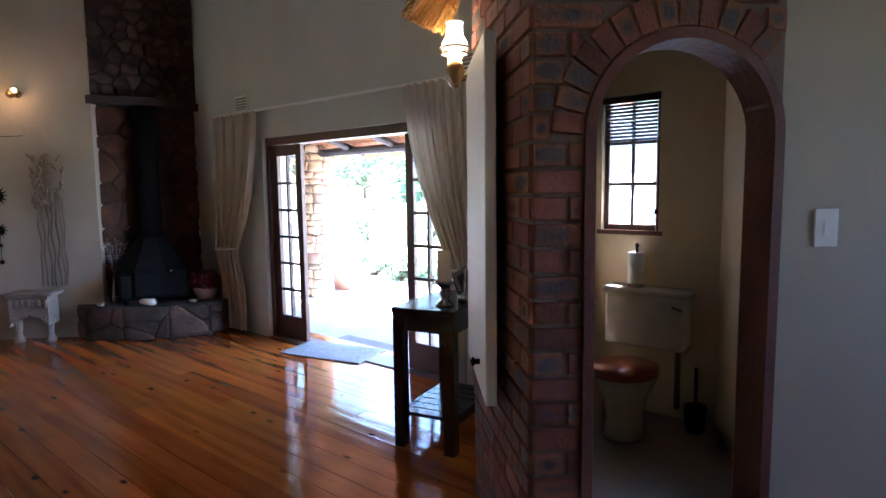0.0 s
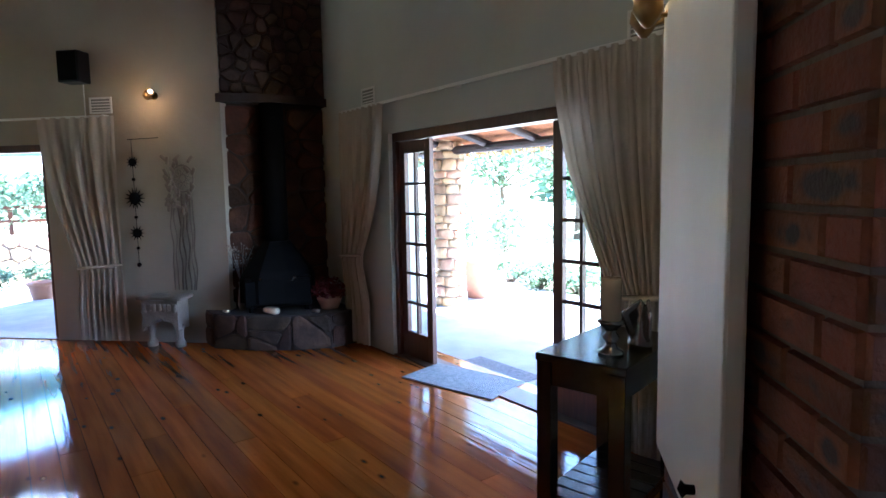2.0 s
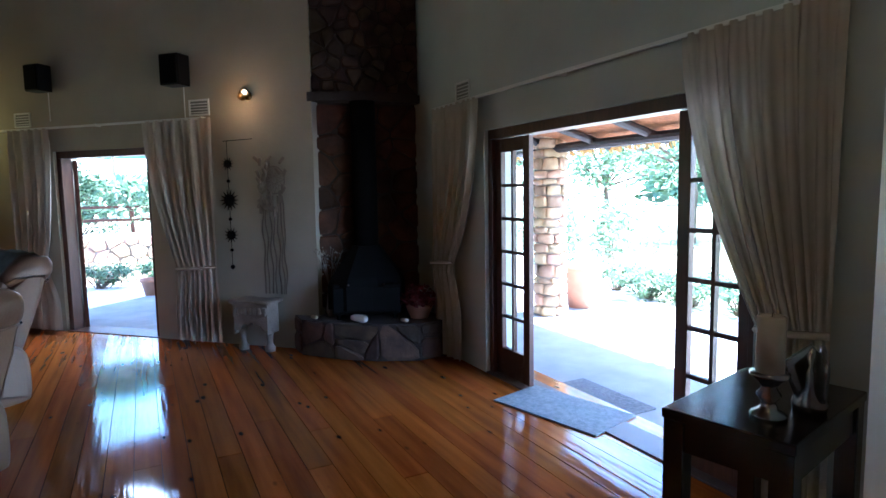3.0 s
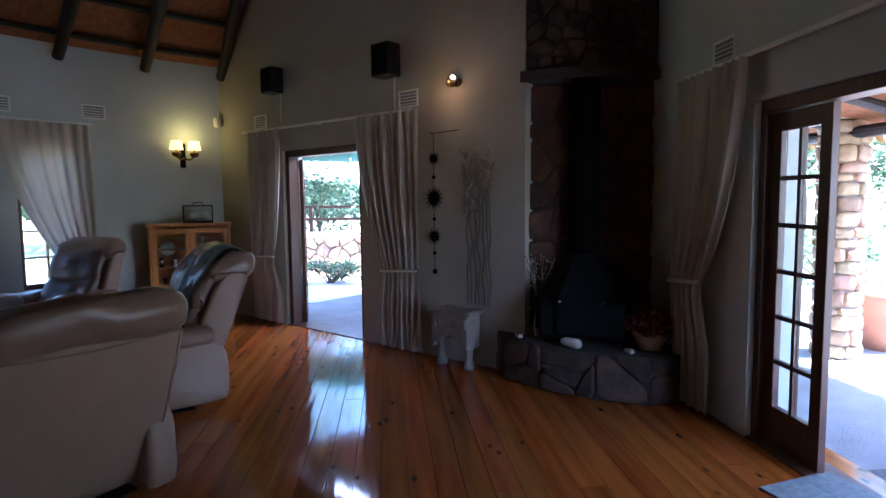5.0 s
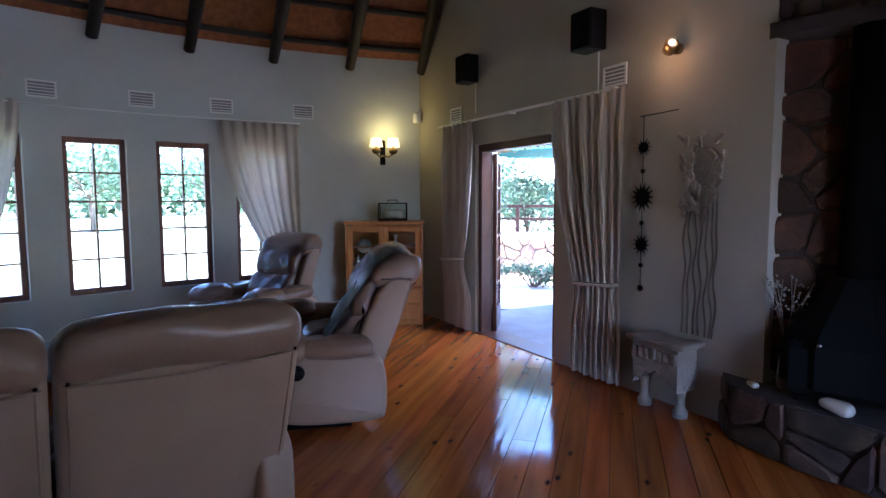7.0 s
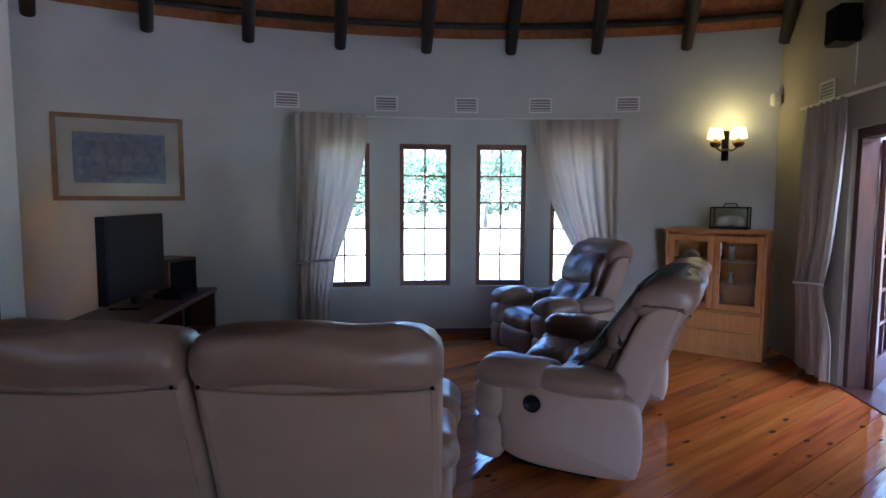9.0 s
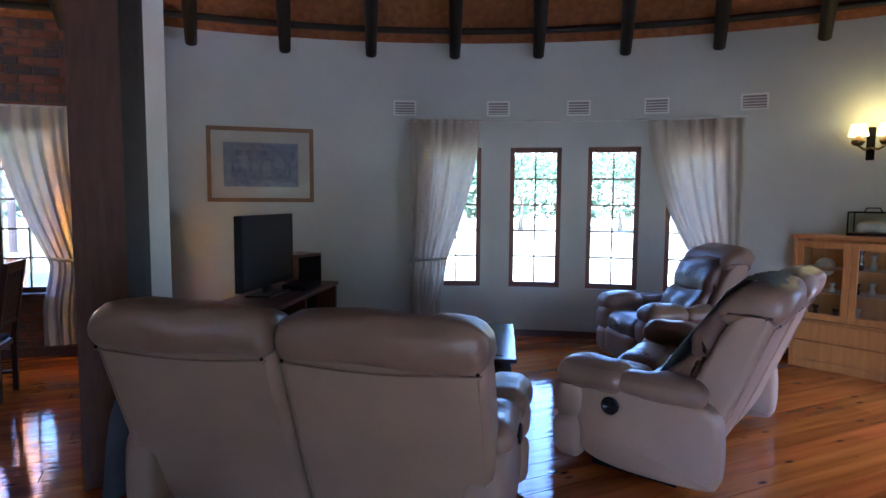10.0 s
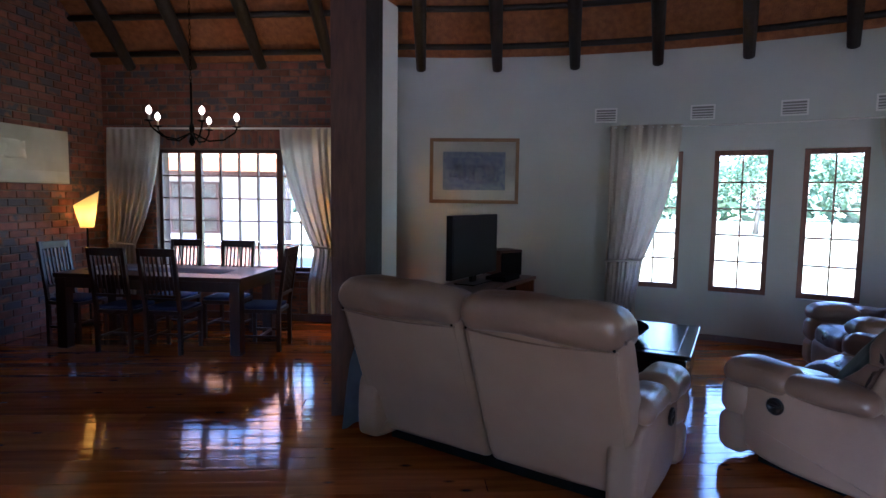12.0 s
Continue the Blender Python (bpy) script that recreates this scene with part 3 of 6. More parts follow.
# ---- curtains ----
def curtain(name_label, m, x0, x1, top, bottom, tie_z, tie_edge, foot_edge, keep, mat=CURTAIN, pleats=9, group="lined curtains"):
    """A pleated curtain in a wall's frame (x along, -y into the room). keep: 'low' or 'high', the edge that hangs straight; the other edge is drawn to tie_edge and falls to foot_edge."""
    nu, nv = pleats * 6, 26
    bm = bmesh.new()
    grid = []
    for j in range(nv + 1):
        v = j / nv
        z = top + (bottom - top) * v
        vt = (top - tie_z) / (top - bottom)
        free = x1 if keep == "low" else x0
        fixed = x0 if keep == "low" else x1
        if v < vt:
            k = (v / vt) ** 1.7
            edge = free + (tie_edge - free) * k
        else:
            k = min(1.0, (v - vt) / (1 - vt) * 1.6)
            k = k * k * (3 - 2 * k)
            edge = tie_edge + (foot_edge - tie_edge) * k
        near = math.exp(-((v - vt) / 0.09) ** 2)
        row = []
        for i in range(nu + 1):
            u = i / nu
            x = fixed + (edge - fixed) * u
            amp = (0.018 + 0.02 * min(1, v * 3)) * (1 - 0.45 * near)
            ph = u * pleats * math.tau + 0.5 * math.sin(3 * v + u * 5) + 1.6 * noise.noise(Vector((u * pleats * 0.6, x0, 0)))
            amp *= 0.62 + 0.7 * noise.noise(Vector((u * pleats * 0.45, x0 + 5, v * 0.8)))
            y = -0.1 - amp * math.sin(ph) - 0.012 * math.sin(ph * 0.5 + v * 4) - 0.02 * near
            if v < 0.05:
                y = -0.1 - 0.016 * math.sin(ph)
            row.append(bm.verts.new((x + 0.008 * math.sin(ph * 2), y, z + 0.012 * noise.noise(Vector((x * 3, v * 2, top))) * v)))
        grid.append(row)
    for a, b in zip(grid, grid[1:]):
        for i in range(nu):
            bm.faces.new((a[i], a[i + 1], b[i + 1], b[i]))
    ob = thing("curtain", m, name_label, "curtain", group)
    part("fabric", bm, mat, ob, smooth=True)
    bm = bmesh.new()
    fixed = x0 if keep == "low" else x1
    a, b = min(fixed, tie_edge), max(fixed, tie_edge)
    pts = [(a + (b - a) * t, -0.1 - 0.075 * math.sin(math.pi * t) - 0.03, tie_z + 0.035 * math.sin(t * 1.5)) for t in [i / 10 for i in range(11)]]
    tube(bm, pts, 0.018, 6)
    part("tieback", bm, mat, ob, smooth=True)
    return ob


def curtain_rail(m, x0, x1, z):
    ob = thing("curtain_rail", m, "thin white metal curtain rail on the wall", "curtain rail", "curtain rails")
    part("rail", boxed(x0, x1, -0.1, -0.075, z, z + 0.022), WHITE, ob)
    for x in (x0 + 0.03, (x0 + x1) / 2, x1 - 0.03):
        part("bracket", boxed(x - 0.01, x + 0.01, -0.08, 0.0, z, z + 0.03), WHITE, ob)


NW = pose(0, FD_Y, 0)
curtain("cream lined curtain tied back beside the french doors", NW, -5.5, -4.62, 2.4, 0.04, 0.92, -5.08, -4.98, "low")
curtain("cream lined curtain tied back beside the french doors", NW, -2.54, -1.72, 2.4, 0.04, 0.95, -2.05, -2.12, "high", pleats=10)
curtain_rail(NW, -5.5, -1.7, 2.39)
curtain("cream lined curtain hanging beside the garden door", SDM, 0.84, 1.5, 2.42, 0.04, 0.82, 1.36, 1.48, "low", pleats=6)
curtain("cream lined curtain tied back beside the garden door", SDM, 2.86, 3.76, 2.42, 0.04, 0.82, 3.24, 3.18, "high", pleats=8)
curtain_rail(SDM, 0.7, 3.65, 2.41)
m1 = along(arc(249.2), arc(243.4))
curtain("cream lined curtain tied back at the narrow windows", m1, 0, span(arc(249.2), arc(243.4)), 2.5, 0.06, 0.88, 0.42, 0.36, "low", pleats=8)
m2 = along(arc(230.0), arc(223.2))
L2 = span(arc(230.0), arc(223.2))
curtain("cream lined curtain tied back at the narrow windows", m2, 0, L2, 2.46, 0.06, 0.9, L2 - 0.42, L2 - 0.42, "high", pleats=8)
bm = bmesh.new()
tube(bm, [(*arc(a, R - 0.09), 2.475) for a in np.arange(223, 249.6, 1.2)], 0.011, 6)
tagged(link("curtain_rail", bm, WHITE, smooth=True), "thin white rail bent along the curved wall", "curtain rail", "curtain rails")
DM = along(DA, DB)
DMI = DM @ Matrix.Diagonal((1, -1, 1, 1))
curtain("white curtain tied back at the dining window", DMI, 2.97, 3.7, 2.44, 0.3, 0.95, 3.34, 3.36, "high", CURTAIN_WHITE, 7)
curtain("white curtain tied back at the dining window", DMI, 0.5, 1.38, 2.45, 0.12, 0.95, 0.93, 1.02, "low", CURTAIN_WHITE, 8)
curtain_rail(DMI, 0.6, 3.7, 2.44)


# ---- vents, switches, speakers on the walls ----
def vent(m, w=0.26, h=0.17):
    ob = thing("wall_vent", m, "white louvred air vent set in the wall", "vent", "air vents")
    bm = bmesh.new()
    for b in ((0, w, -0.012, 0, 0, 0.018), (0, w, -0.012, 0, h - 0.018, h), (0, 0.018, -0.012, 0, 0.018, h - 0.018), (w - 0.018, w, -0.012, 0, 0.018, h - 0.018)):
        box(bm, *b)
    part("frame", bm, WHITE, ob)
    part("backing", boxed(0.01, w - 0.01, -0.003, -0.001, 0.01, h - 0.01), VENTDARK, ob)
    for i in range(4):
        z = 0.03 + i * (h - 0.05) / 4
        s = part("slat", boxed(0.018, w - 0.018, -0.004, 0.0, 0, 0.026), WHITE, ob)
        s.matrix_basis = pose(0, -0.004, z, -28)
    return ob


for a in (250.6, 242.9, 236.4, 230.4, 223.5):
    p, q = arc(a), arc(a - 2)
    vent(along(p, q, 2.55))
for x in (-5.18, -2.05):
    vent(NW @ pose(x, 0, 2.43 if x < -3 else 2.42))
for s in (0.86, 3.42):
    vent(SDM @ pose(s, 0, 2.46))


def speaker(m, w=0.27, h=0.35, d=0.2):
    ob = thing("wall_speaker", m, "black box loudspeaker mounted on the wall", "speaker", "wall speakers")
    part("cabinet", boxed(0, w, -d - 0.04, -0.04, 0, h, bevel=0.012), PLASTIC, ob)
    part("grille", boxed(0.015, w - 0.015, -d - 0.052, -d - 0.041, 0.015, h - 0.015, bevel=0.004), BLACK, ob)
    part("bracket", boxed(w / 2 - 0.04, w / 2 + 0.04, -0.04, 0, h * 0.4, h * 0.6), BLACK, ob)
    part("cable", rods([((w / 2, -0.012, 0.1), (w / 2, -0.012, -0.32))], 0.006), WHITE, ob)


speaker(SDM @ pose(1.33, 0, 2.83), 0.22, 0.3, 0.17)
speaker(SDM @ pose(3.25, 0, 2.76), 0.24, 0.32, 0.18)
sn = thing("motion_detector", SDM @ pose(0.06, -0.02, 2.55), "small white alarm sensor in the corner", "sensor")
part("housing", softed(-0.05, 0.05, -0.09, 0, 0, 0.14, 0.03), WHITE, sn, smooth=True)
part("mount", boxed(-0.012, 0.012, -0.03, 0.02, 0.12, 0.2), WHITE, sn)


# ---- wall lamps ----
def sconce(m, shades, label, shade_mat, profile, spread):
    ob = thing("wall_lamp", m, label, "wall lamp")
    part("back_plate", boxed(-0.035, 0.035, -0.025, 0, -0.2, 0.12, bevel=0.008), BLACK, ob)
    for i in range(shades):
        x = (i - (shades - 1) / 2) * spread
        bm = bmesh.new()
        tube(bm, [(0, -0.03, -0.08), (x * 0.5, -0.1, -0.1), (x, -0.13, -0.06), (x, -0.13, -0.02)], 0.012)
        part("arm", bm, BRASS, ob, smooth=True)
        part("cup", lathed([(0.012, -0.07), (0.04, -0.06), (0.06, -0.03), (0.05, 0.0), (0.02, 0.012), (0.016, 0.05)], 16, pose(x, -0.13, 0)), BRASS, ob, smooth=True)
        part("shade", lathed(profile, 20, pose(x, -0.13, 0)), shade_mat, ob, "lit opal glass shade", smooth=True)
    return ob


sconce(along(arc(216.5), arc(214.0), 2.2) @ pose(span(arc(216.2), arc(213.7)) / 2, 0, 0), 2, "brass wall lamp with two lit pleated glass shades", SHADE_ON, [(0.086, 0.025), (0.084, 0.04), (0.064, 0.14), (0.059, 0.14), (0.078, 0.04)], 0.225)
pl = arc(215, R - 0.15)
lamp(pl[0] + 0.06, pl[1] + 0.05, 2.44, 0.22, (1.0, 0.78, 0.22), 0.1)
sp = thing("spotlight", SDM @ pose(4.17, 0, 2.62), "small brass spotlight on the cream wall", "spotlight")
part("rose", lathed([(0.04, 0), (0.04, 0.02), (0.015, 0.03)], 16, pose(0, 0, 0, 90)), BRASS, sp, smooth=True)
part("arm", rods([((0, -0.02, 0), (-0.03, -0.08, -0.01))], 0.008), BRASS, sp)
part("can", lathed([(0.02, 0.0), (0.045, 0.01), (0.045, 0.1), (0.038, 0.1), (0.03, 0.03)], 16, pose(-0.03, -0.07, 0.0, 65, 0, 60) @ pose(0, 0, -0.03)), BRASS, sp, smooth=True)
part("bulb", lathed([(0.001, 0.108), (0.018, 0.1), (0.022, 0.085), (0.001, 0.06)], 14, pose(-0.03, -0.07, 0.0, 65, 0, 60) @ pose(0, 0, -0.02)), BULB, sp, smooth=True)
spw = SDM @ Vector((4.12, -0.22, 2.56))
lamp(spw.x, spw.y, spw.z, 0.12, (1.0, 0.55, 0.2), 0.03)

# oil-lamp style sconce and thatched eave on the brick block
BM_ = along(BK, BKL)  # x away from the near corner, -y is inside the block
FACE = BM_ @ Matrix.Diagonal((1, -1, 1, 1))
oil = thing("oil_lamp_sconce", BM_ @ pose(0.99, 0.0, 2.2) @ Matrix.Diagonal((0.82, 0.82, 0.82, 1)), "brass oil-lamp wall light with two lit glass chimneys", "wall lamp")
part("back_plate", lathed([(0.05, 0), (0.05, 0.02), (0.02, 0.03)], 16, pose(0, 0, -0.05, -90)), BRASS, oil, smooth=True)
for x, y in ((-0.06, 0.14), (0.09, 0.12)):
    bm = bmesh.new()
    tube(bm, [(0, 0.02, -0.05), (x * 0.6, y * 0.5, -0.12), (x, y, -0.13)], 0.01)
    part("arm", bm, BRASS, oil, smooth=True)
    part("font", lathed([(0.012, -0.17), (0.03, -0.15), (0.055, -0.11), (0.05, -0.07), (0.03, -0.05)], 18, pose(x, y, 0)), BRASS, oil, smooth=True)
    part("chimney", lathed([(0.03, -0.05), (0.045, -0.02), (0.035, 0.02), (0.03, 0.03)], 18, pose(x, y, 0)), SHADE_ON, oil, smooth=True)
    part("shade", lathed([(0.075, 0.03), (0.072, 0.06), (0.05, 0.1), (0.045, 0.15), (0.05, 0.17), (0.044, 0.165), (0.04, 0.1)], 20, pose(x, y, 0)), SHADE_HOT, oil, "glowing white glass shade", smooth=True)
    bm = bmesh.new()
    tube(bm, [(x + 0.08 * math.cos(k * math.tau / 20), y + 0.08 * math.sin(k * math.tau / 20), 0.03) for k in range(21)], 0.006, 6)
    part("ring", bm, BRASS, oil, smooth=True)
ow = BM_ @ Vector((1.02, 0.2, 2.3))
lamp(ow.x, ow.y, ow.z - 0.02, 0.15, (1.0, 0.68, 0.3), 0.06)
rnd = random.Random(3)
vs, fs = [], []
for i in range(900):
    s = 0.1 + 0.96 * rnd.random()
    out = 0.36 + 0.03 * math.sin(s * 7) + rnd.uniform(-0.02, 0.02) - max(0, s - 0.85) * 1.2
    zo = 2.36 - 0.1 * max(0, s - 0.6) + rnd.uniform(-0.012, 0.012)
    a = BM_ @ Vector((s, out, zo))
    b = BM_ @ Vector((s + rnd.uniform(-0.04, 0.04), 0.01, zo + 0.34 + rnd.uniform(-0.02, 0.02)))
    d = (BM_.to_3x3() @ Vector((1, 0, 0))) * 0.006
    u = Vector((0, 0, 0.01))
    n0 = len(vs)
    vs += [a - d, a + d, b + d, b - d, a - d + u, a + d + u, b + d + u, b - d + u]
    fs += [(n0, n0 + 1, n0 + 2, n0 + 3), (n0 + 7, n0 + 6, n0 + 5, n0 + 4), (n0, n0 + 4, n0 + 5, n0 + 1), (n0 + 1, n0 + 5, n0 + 6, n0 + 2), (n0 + 3, n0 + 7, n0 + 4, n0)]
ev = thing("thatched_eave", I4, "small golden straw eave on the brick wall above the lamp", "thatch")
raw("straw", vs, fs, STRAW, ev)

# white board hung on the brick face
bd = thing("white_board", along((-0.5, 2.74), (-0.99, 3.27)), "large white plastered panel hung on the brick wall", "panel")
part("panel", boxed(0, 0.73, -0.045, 0.0, 0.74, 2.14, bevel=0.008), WHITE, bd)
part("batten", boxed(0.1, 0.66, -0.1, -0.045, 1.9, 1.96), DARKWOOD, bd)
part("batten", boxed(0.1, 0.66, -0.1, -0.045, 0.95, 1.01), DARKWOOD, bd)
part("knob", lathed([(0.012, 0), (0.012, 0.02), (0.022, 0.03), (0.001, 0.04)], 12, pose(0.2, 0, 0.86, -90)), BLACK, bd, smooth=True)

sw = thing("light_switch", along(ARCH_END, (2.6, 5.44)) @ pose(0.13, 0, 1.36), "white plastic light switch on the passage wall", "switch")
part("plate", boxed(0, 0.085, -0.008, 0, 0, 0.13, bevel=0.003), WHITE, sw)
part("rocker", boxed(0.03, 0.055, -0.013, -0.008, 0.04, 0.09, bevel=0.002), WHITE, sw)

# ---- side table with candles ----
TB = Matrix.Translation((-1.71, 3.44, 0)) @ Matrix.Rotation(radians(13), 4, "Z")
tb = thing("side_table", TB, "square black-stained wooden side table with a slatted shelf", "table")
TW, TD, TH = 0.42, 0.68, 0.87
part("tabletop", boxed(0, TW, 0, TD, TH - 0.035, TH, bevel=0.005), BLACKWOOD, tb)
for x, y in ((0.005, 0.005), (TW - 0.075, 0.005), (0.005, TD - 0.075), (TW - 0.075, TD - 0.075)):
    part("leg", boxed(x, x + 0.07, y, y + 0.07, 0, TH - 0.035, bevel=0.004), BLACKWOOD, tb)
for b in ((0.075, TW - 0.075, 0.015, 0.04, TH - 0.14, TH - 0.036), (0.075, TW - 0.075, TD - 0.04, TD - 0.015, TH - 0.14, TH - 0.036), (0.015, 0.04, 0.075, TD - 0.075, TH - 0.14, TH - 0.036), (TW - 0.04, TW - 0.015, 0.075, TD - 0.075, TH - 0.14, TH - 0.036)):
    part("apron", boxed(*b), BLACKWOOD, tb)
for i in range(7):
    y = 0.03 + i * (TD - 0.06) / 7
    part("slat", boxed(0.02, TW - 0.02, y + 0.004, y + (TD - 0.06) / 7 - 0.004, 0.2, 0.222, bevel=0.003), BLACKWOOD, tb)
for b in ((0.02, 0.045, 0.075, TD - 0.075, 0.165, 0.2), (TW - 0.045, TW - 0.02, 0.075, TD - 0.075, 0.165, 0.2)):
    part("rail", boxed(*b), BLACKWOOD, tb)
cd = thing("candlestick", TB @ pose(0.277, 0.173, TH), "dark turned candlestick holding a thick cream pillar candle", "candlestick")
part("stand", lathed([(0.055, 0), (0.055, 0.012), (0.03, 0.03), (0.02, 0.05), (0.038, 0.075), (0.022, 0.1), (0.035, 0.12), (0.06, 0.14), (0.06, 0.15), (0.01, 0.152)], 22), SILVER, cd, smooth=True)
part("candle", lathed([(0.042, 0.15), (0.043, 0.33), (0.038, 0.335), (0.001, 0.33)], 22), WAX, cd, "cream wax pillar candle", smooth=True)
part("wick", rods([((0, 0, 0.33), (0.003, 0, 0.345))], 0.0015, 6), GAP, cd)
an = thing("angel_figurine", TB @ pose(0.346, 0.328, TH), "small white and silver winged figurine", "figurine")
bm = bmesh.new()
lathe(bm, [(0.05, 0), (0.055, 0.03), (0.03, 0.1), (0.035, 0.13), (0.015, 0.155), (0.03, 0.19), (0.001, 0.22)], 16)
for sx in (-1, 1):
    soft(bm, 0, 0.025, -0.02, 0.11, 0.05, 0.2, 0.02, pose(sx * 0.02, 0, 0, 25, 0, 25 * sx), cuts=3)
link("figure", bm, SILVER, an, smooth=True)

# ---- rugs ----
mt = tagged(link("door_mat", boxed(0, 0.92, 0, 0.5, 0.002, 0.014, m=along((-4.05, 4.22), (-3.27, 4.42)), bevel=0.004), RUG), "thin grey woven mat on the wooden floor", "mat")
mt2 = tagged(link("outdoor_mat", boxed(-4.35, -3.5, 5.08, 5.36, -0.1, -0.085, bevel=0.004), RUBBER), "dark coir doormat outside on the patio", "mat")

# ---- fireplace ----
def stone_face(parent, m, w, h, mat, size=0.26, depth=0.05, seed=1, taper=None, skip=None):
    """Irregular field stones over a face: x across, z up, standing proud towards -y."""
    r = random.Random(seed)
    nx, nz = max(1, round(w / size)), max(1, round(h / (size * 0.72)))
    seeds = [((i + 0.5 + r.uniform(-0.42, 0.42) + 0.5 * (j % 2) - 0.25) * w / nx, (j + 0.5 + r.uniform(-0.4, 0.4)) * h / nz) for j in range(nz) for i in range(nx + 1)]
    seeds = [(x, z) for x, z in seeds if 0 < x < w]
    for sx, sz in seeds:
        cell = [(0.0, 0.0), (w, 0.0), (w, h), (0.0, h)]
        for ox, oz in seeds:
            if (ox, oz) == (sx, sz) or abs(ox - sx) > size * 3 or abs(oz - sz) > size * 3:
                continue
            mx, mz, dx, dz = (sx + ox) / 2, (sz + oz) / 2, ox - sx, oz - sz
            kept = []
            for (ax, az), (bx, bz) in zip(cell, cell[1:] + cell[:1]):
                da, db = (ax - mx) * dx + (az - mz) * dz, (bx - mx) * dx + (bz - mz) * dz
                if da <= 0:
                    kept.append((ax, az))
                if da * db < 0:
                    t = da / (da - db)
                    kept.append((ax + (bx - ax) * t, az + (bz - az) * t))
            cell = kept
            if len(cell) < 3:
                break
        if len(cell) < 3:
            continue
        # cut the corners round, draw the outline in for the joint
        cell = [(a[0] + (b[0] - a[0]) * t, a[1] + (b[1] - a[1]) * t) for a, b in zip(cell, cell[1:] + cell[:1]) for t in (0.18, 0.5, 0.82)]
        cx, cz = sum(p[0] for p in cell) / len(cell), sum(p[1] for p in cell) / len(cell)
        pts = []
        for px, pz in cell:
            L = math.hypot(px - cx, pz - cz) or 1.0
            k = max(0.3, 1 - 0.008 / L) * r.uniform(0.95, 1.0)
            pts.append((cx + (px - cx) * k, cz + (pz - cz) * k))
        d = depth * r.uniform(0.5, 1.15)
        tilt = r.uniform(-0.25, 0.25)
        n = len(pts)
        bm = bmesh.new()
        rings = [[bm.verts.new((px, 0.0, pz)) for px, pz in pts], [bm.verts.new((px, -d * 0.7, pz)) for px, pz in pts], [bm.verts.new((cx + (px - cx) * 0.8, -d * (1 + tilt * (px - cx) / size), cz + (pz - cz) * 0.8)) for px, pz in pts]]
        for a, b in zip(rings, rings[1:]):
            for k in range(n):
                bm.faces.new((a[k], a[(k + 1) % n], b[(k + 1) % n], b[k]))
        bm.faces.new(rings[-1])
        bmesh.ops.transform(bm, matrix=m, verts=bm.verts)
        part("stone", bm, mat, parent)


HM = along(HA, HB)  # -y into the room
HW = span(HA, HB)
fp = thing("fireplace", I4, "corner fireplace of rough brown fieldstone with a raised hearth", "fireplace")
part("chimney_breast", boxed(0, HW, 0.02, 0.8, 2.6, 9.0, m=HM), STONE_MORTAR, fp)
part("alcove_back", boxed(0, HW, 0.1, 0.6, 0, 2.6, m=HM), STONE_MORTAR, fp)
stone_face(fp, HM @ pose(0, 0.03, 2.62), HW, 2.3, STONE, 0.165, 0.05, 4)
stone_face(fp, HM @ pose(0.0, 0.1, 0.42), HW, 2.1, STONE_RUST, 0.25, 0.045, 9)
bm = bmesh.new()
top = [HM @ Vector((x, y, 0)) for x, y in [(-0.04, 0.05)] + [(HW * t - 0.04 + 0.08 * t, -0.16 * math.sin(math.pi * t) - 0.02) for t in [i / 12 for i in range(13)]] + [(HW + 0.04, 0.05), (HW + 0.04, 0.5), (-0.04, 0.5)]]
f = bm.faces.new([bm.verts.new((p.x, p.y, 2.53)) for p in top])
ex = bmesh.ops.extrude_face_region(bm, geom=[f])
bmesh.ops.translate(bm, vec=(0, 0, 0.085), verts=[g for g in ex["geom"] if isinstance(g, bmesh.types.BMVert)])
part("mantel_slab", bm, STONE_MORTAR, fp, "bowed dark concrete mantel slab")
bm = bmesh.new()
hp = [(-6.4, 3.26), (-6.12, 3.26), (-5.8, 3.5), (-5.5, 3.85), (-5.33, 4.2), (-5.36, 4.53), (-6.5, 4.53)]
f = bm.faces.new([bm.verts.new((x, y, 0)) for x, y in hp])
ex = bmesh.ops.extrude_face_region(bm, geom=[f])
bmesh.ops.translate(bm, vec=(0, 0, 0.36), verts=[g for g in ex["geom"] if isinstance(g, bmesh.types.BMVert)])
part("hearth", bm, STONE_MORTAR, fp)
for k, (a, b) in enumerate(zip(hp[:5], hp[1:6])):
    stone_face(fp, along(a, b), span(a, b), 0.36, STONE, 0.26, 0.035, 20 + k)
STV = Matrix.Translation((-6.0, 3.92, 0.36)) @ Matrix.Rotation(radians(68), 4, "Z")
st = thing("wood_stove", STV, "black steel wood stove with a flue pipe on the hearth", "stove")
bm = bmesh.new()
lathe(bm, [(0.42, 0.1), (0.42, 0.34), (0.38, 0.42), (0.24, 0.6), (0.15, 0.72)], 8, pose(0, 0, 0, 0, 0, 22.5) @ Matrix.Diagonal((1, 0.72, 1, 1)))
part("hood", bm, BLACK, st)
part("firebox", boxed(-0.34, 0.34, -0.26, 0.24, 0.05, 0.36, bevel=0.03), BLACK, st)
for x in (-0.17, 0.17):
    part("door", boxed(x - 0.16, x + 0.16, -0.285, -0.26, 0.08, 0.33, bevel=0.01), BLACK, st)
    part("handle", lathed([(0.01, 0), (0.015, 0.025), (0.001, 0.032)], 10, pose(x, -0.3, 0.36, 90)), SILVER, st, "small bright metal knob", smooth=True)
for x in (-0.28, 0.28):
    for y in (-0.2, 0.2):
        part("foot", rods([((x, y, 0), (x, y, 0.06))], 0.025), BLACK, st)
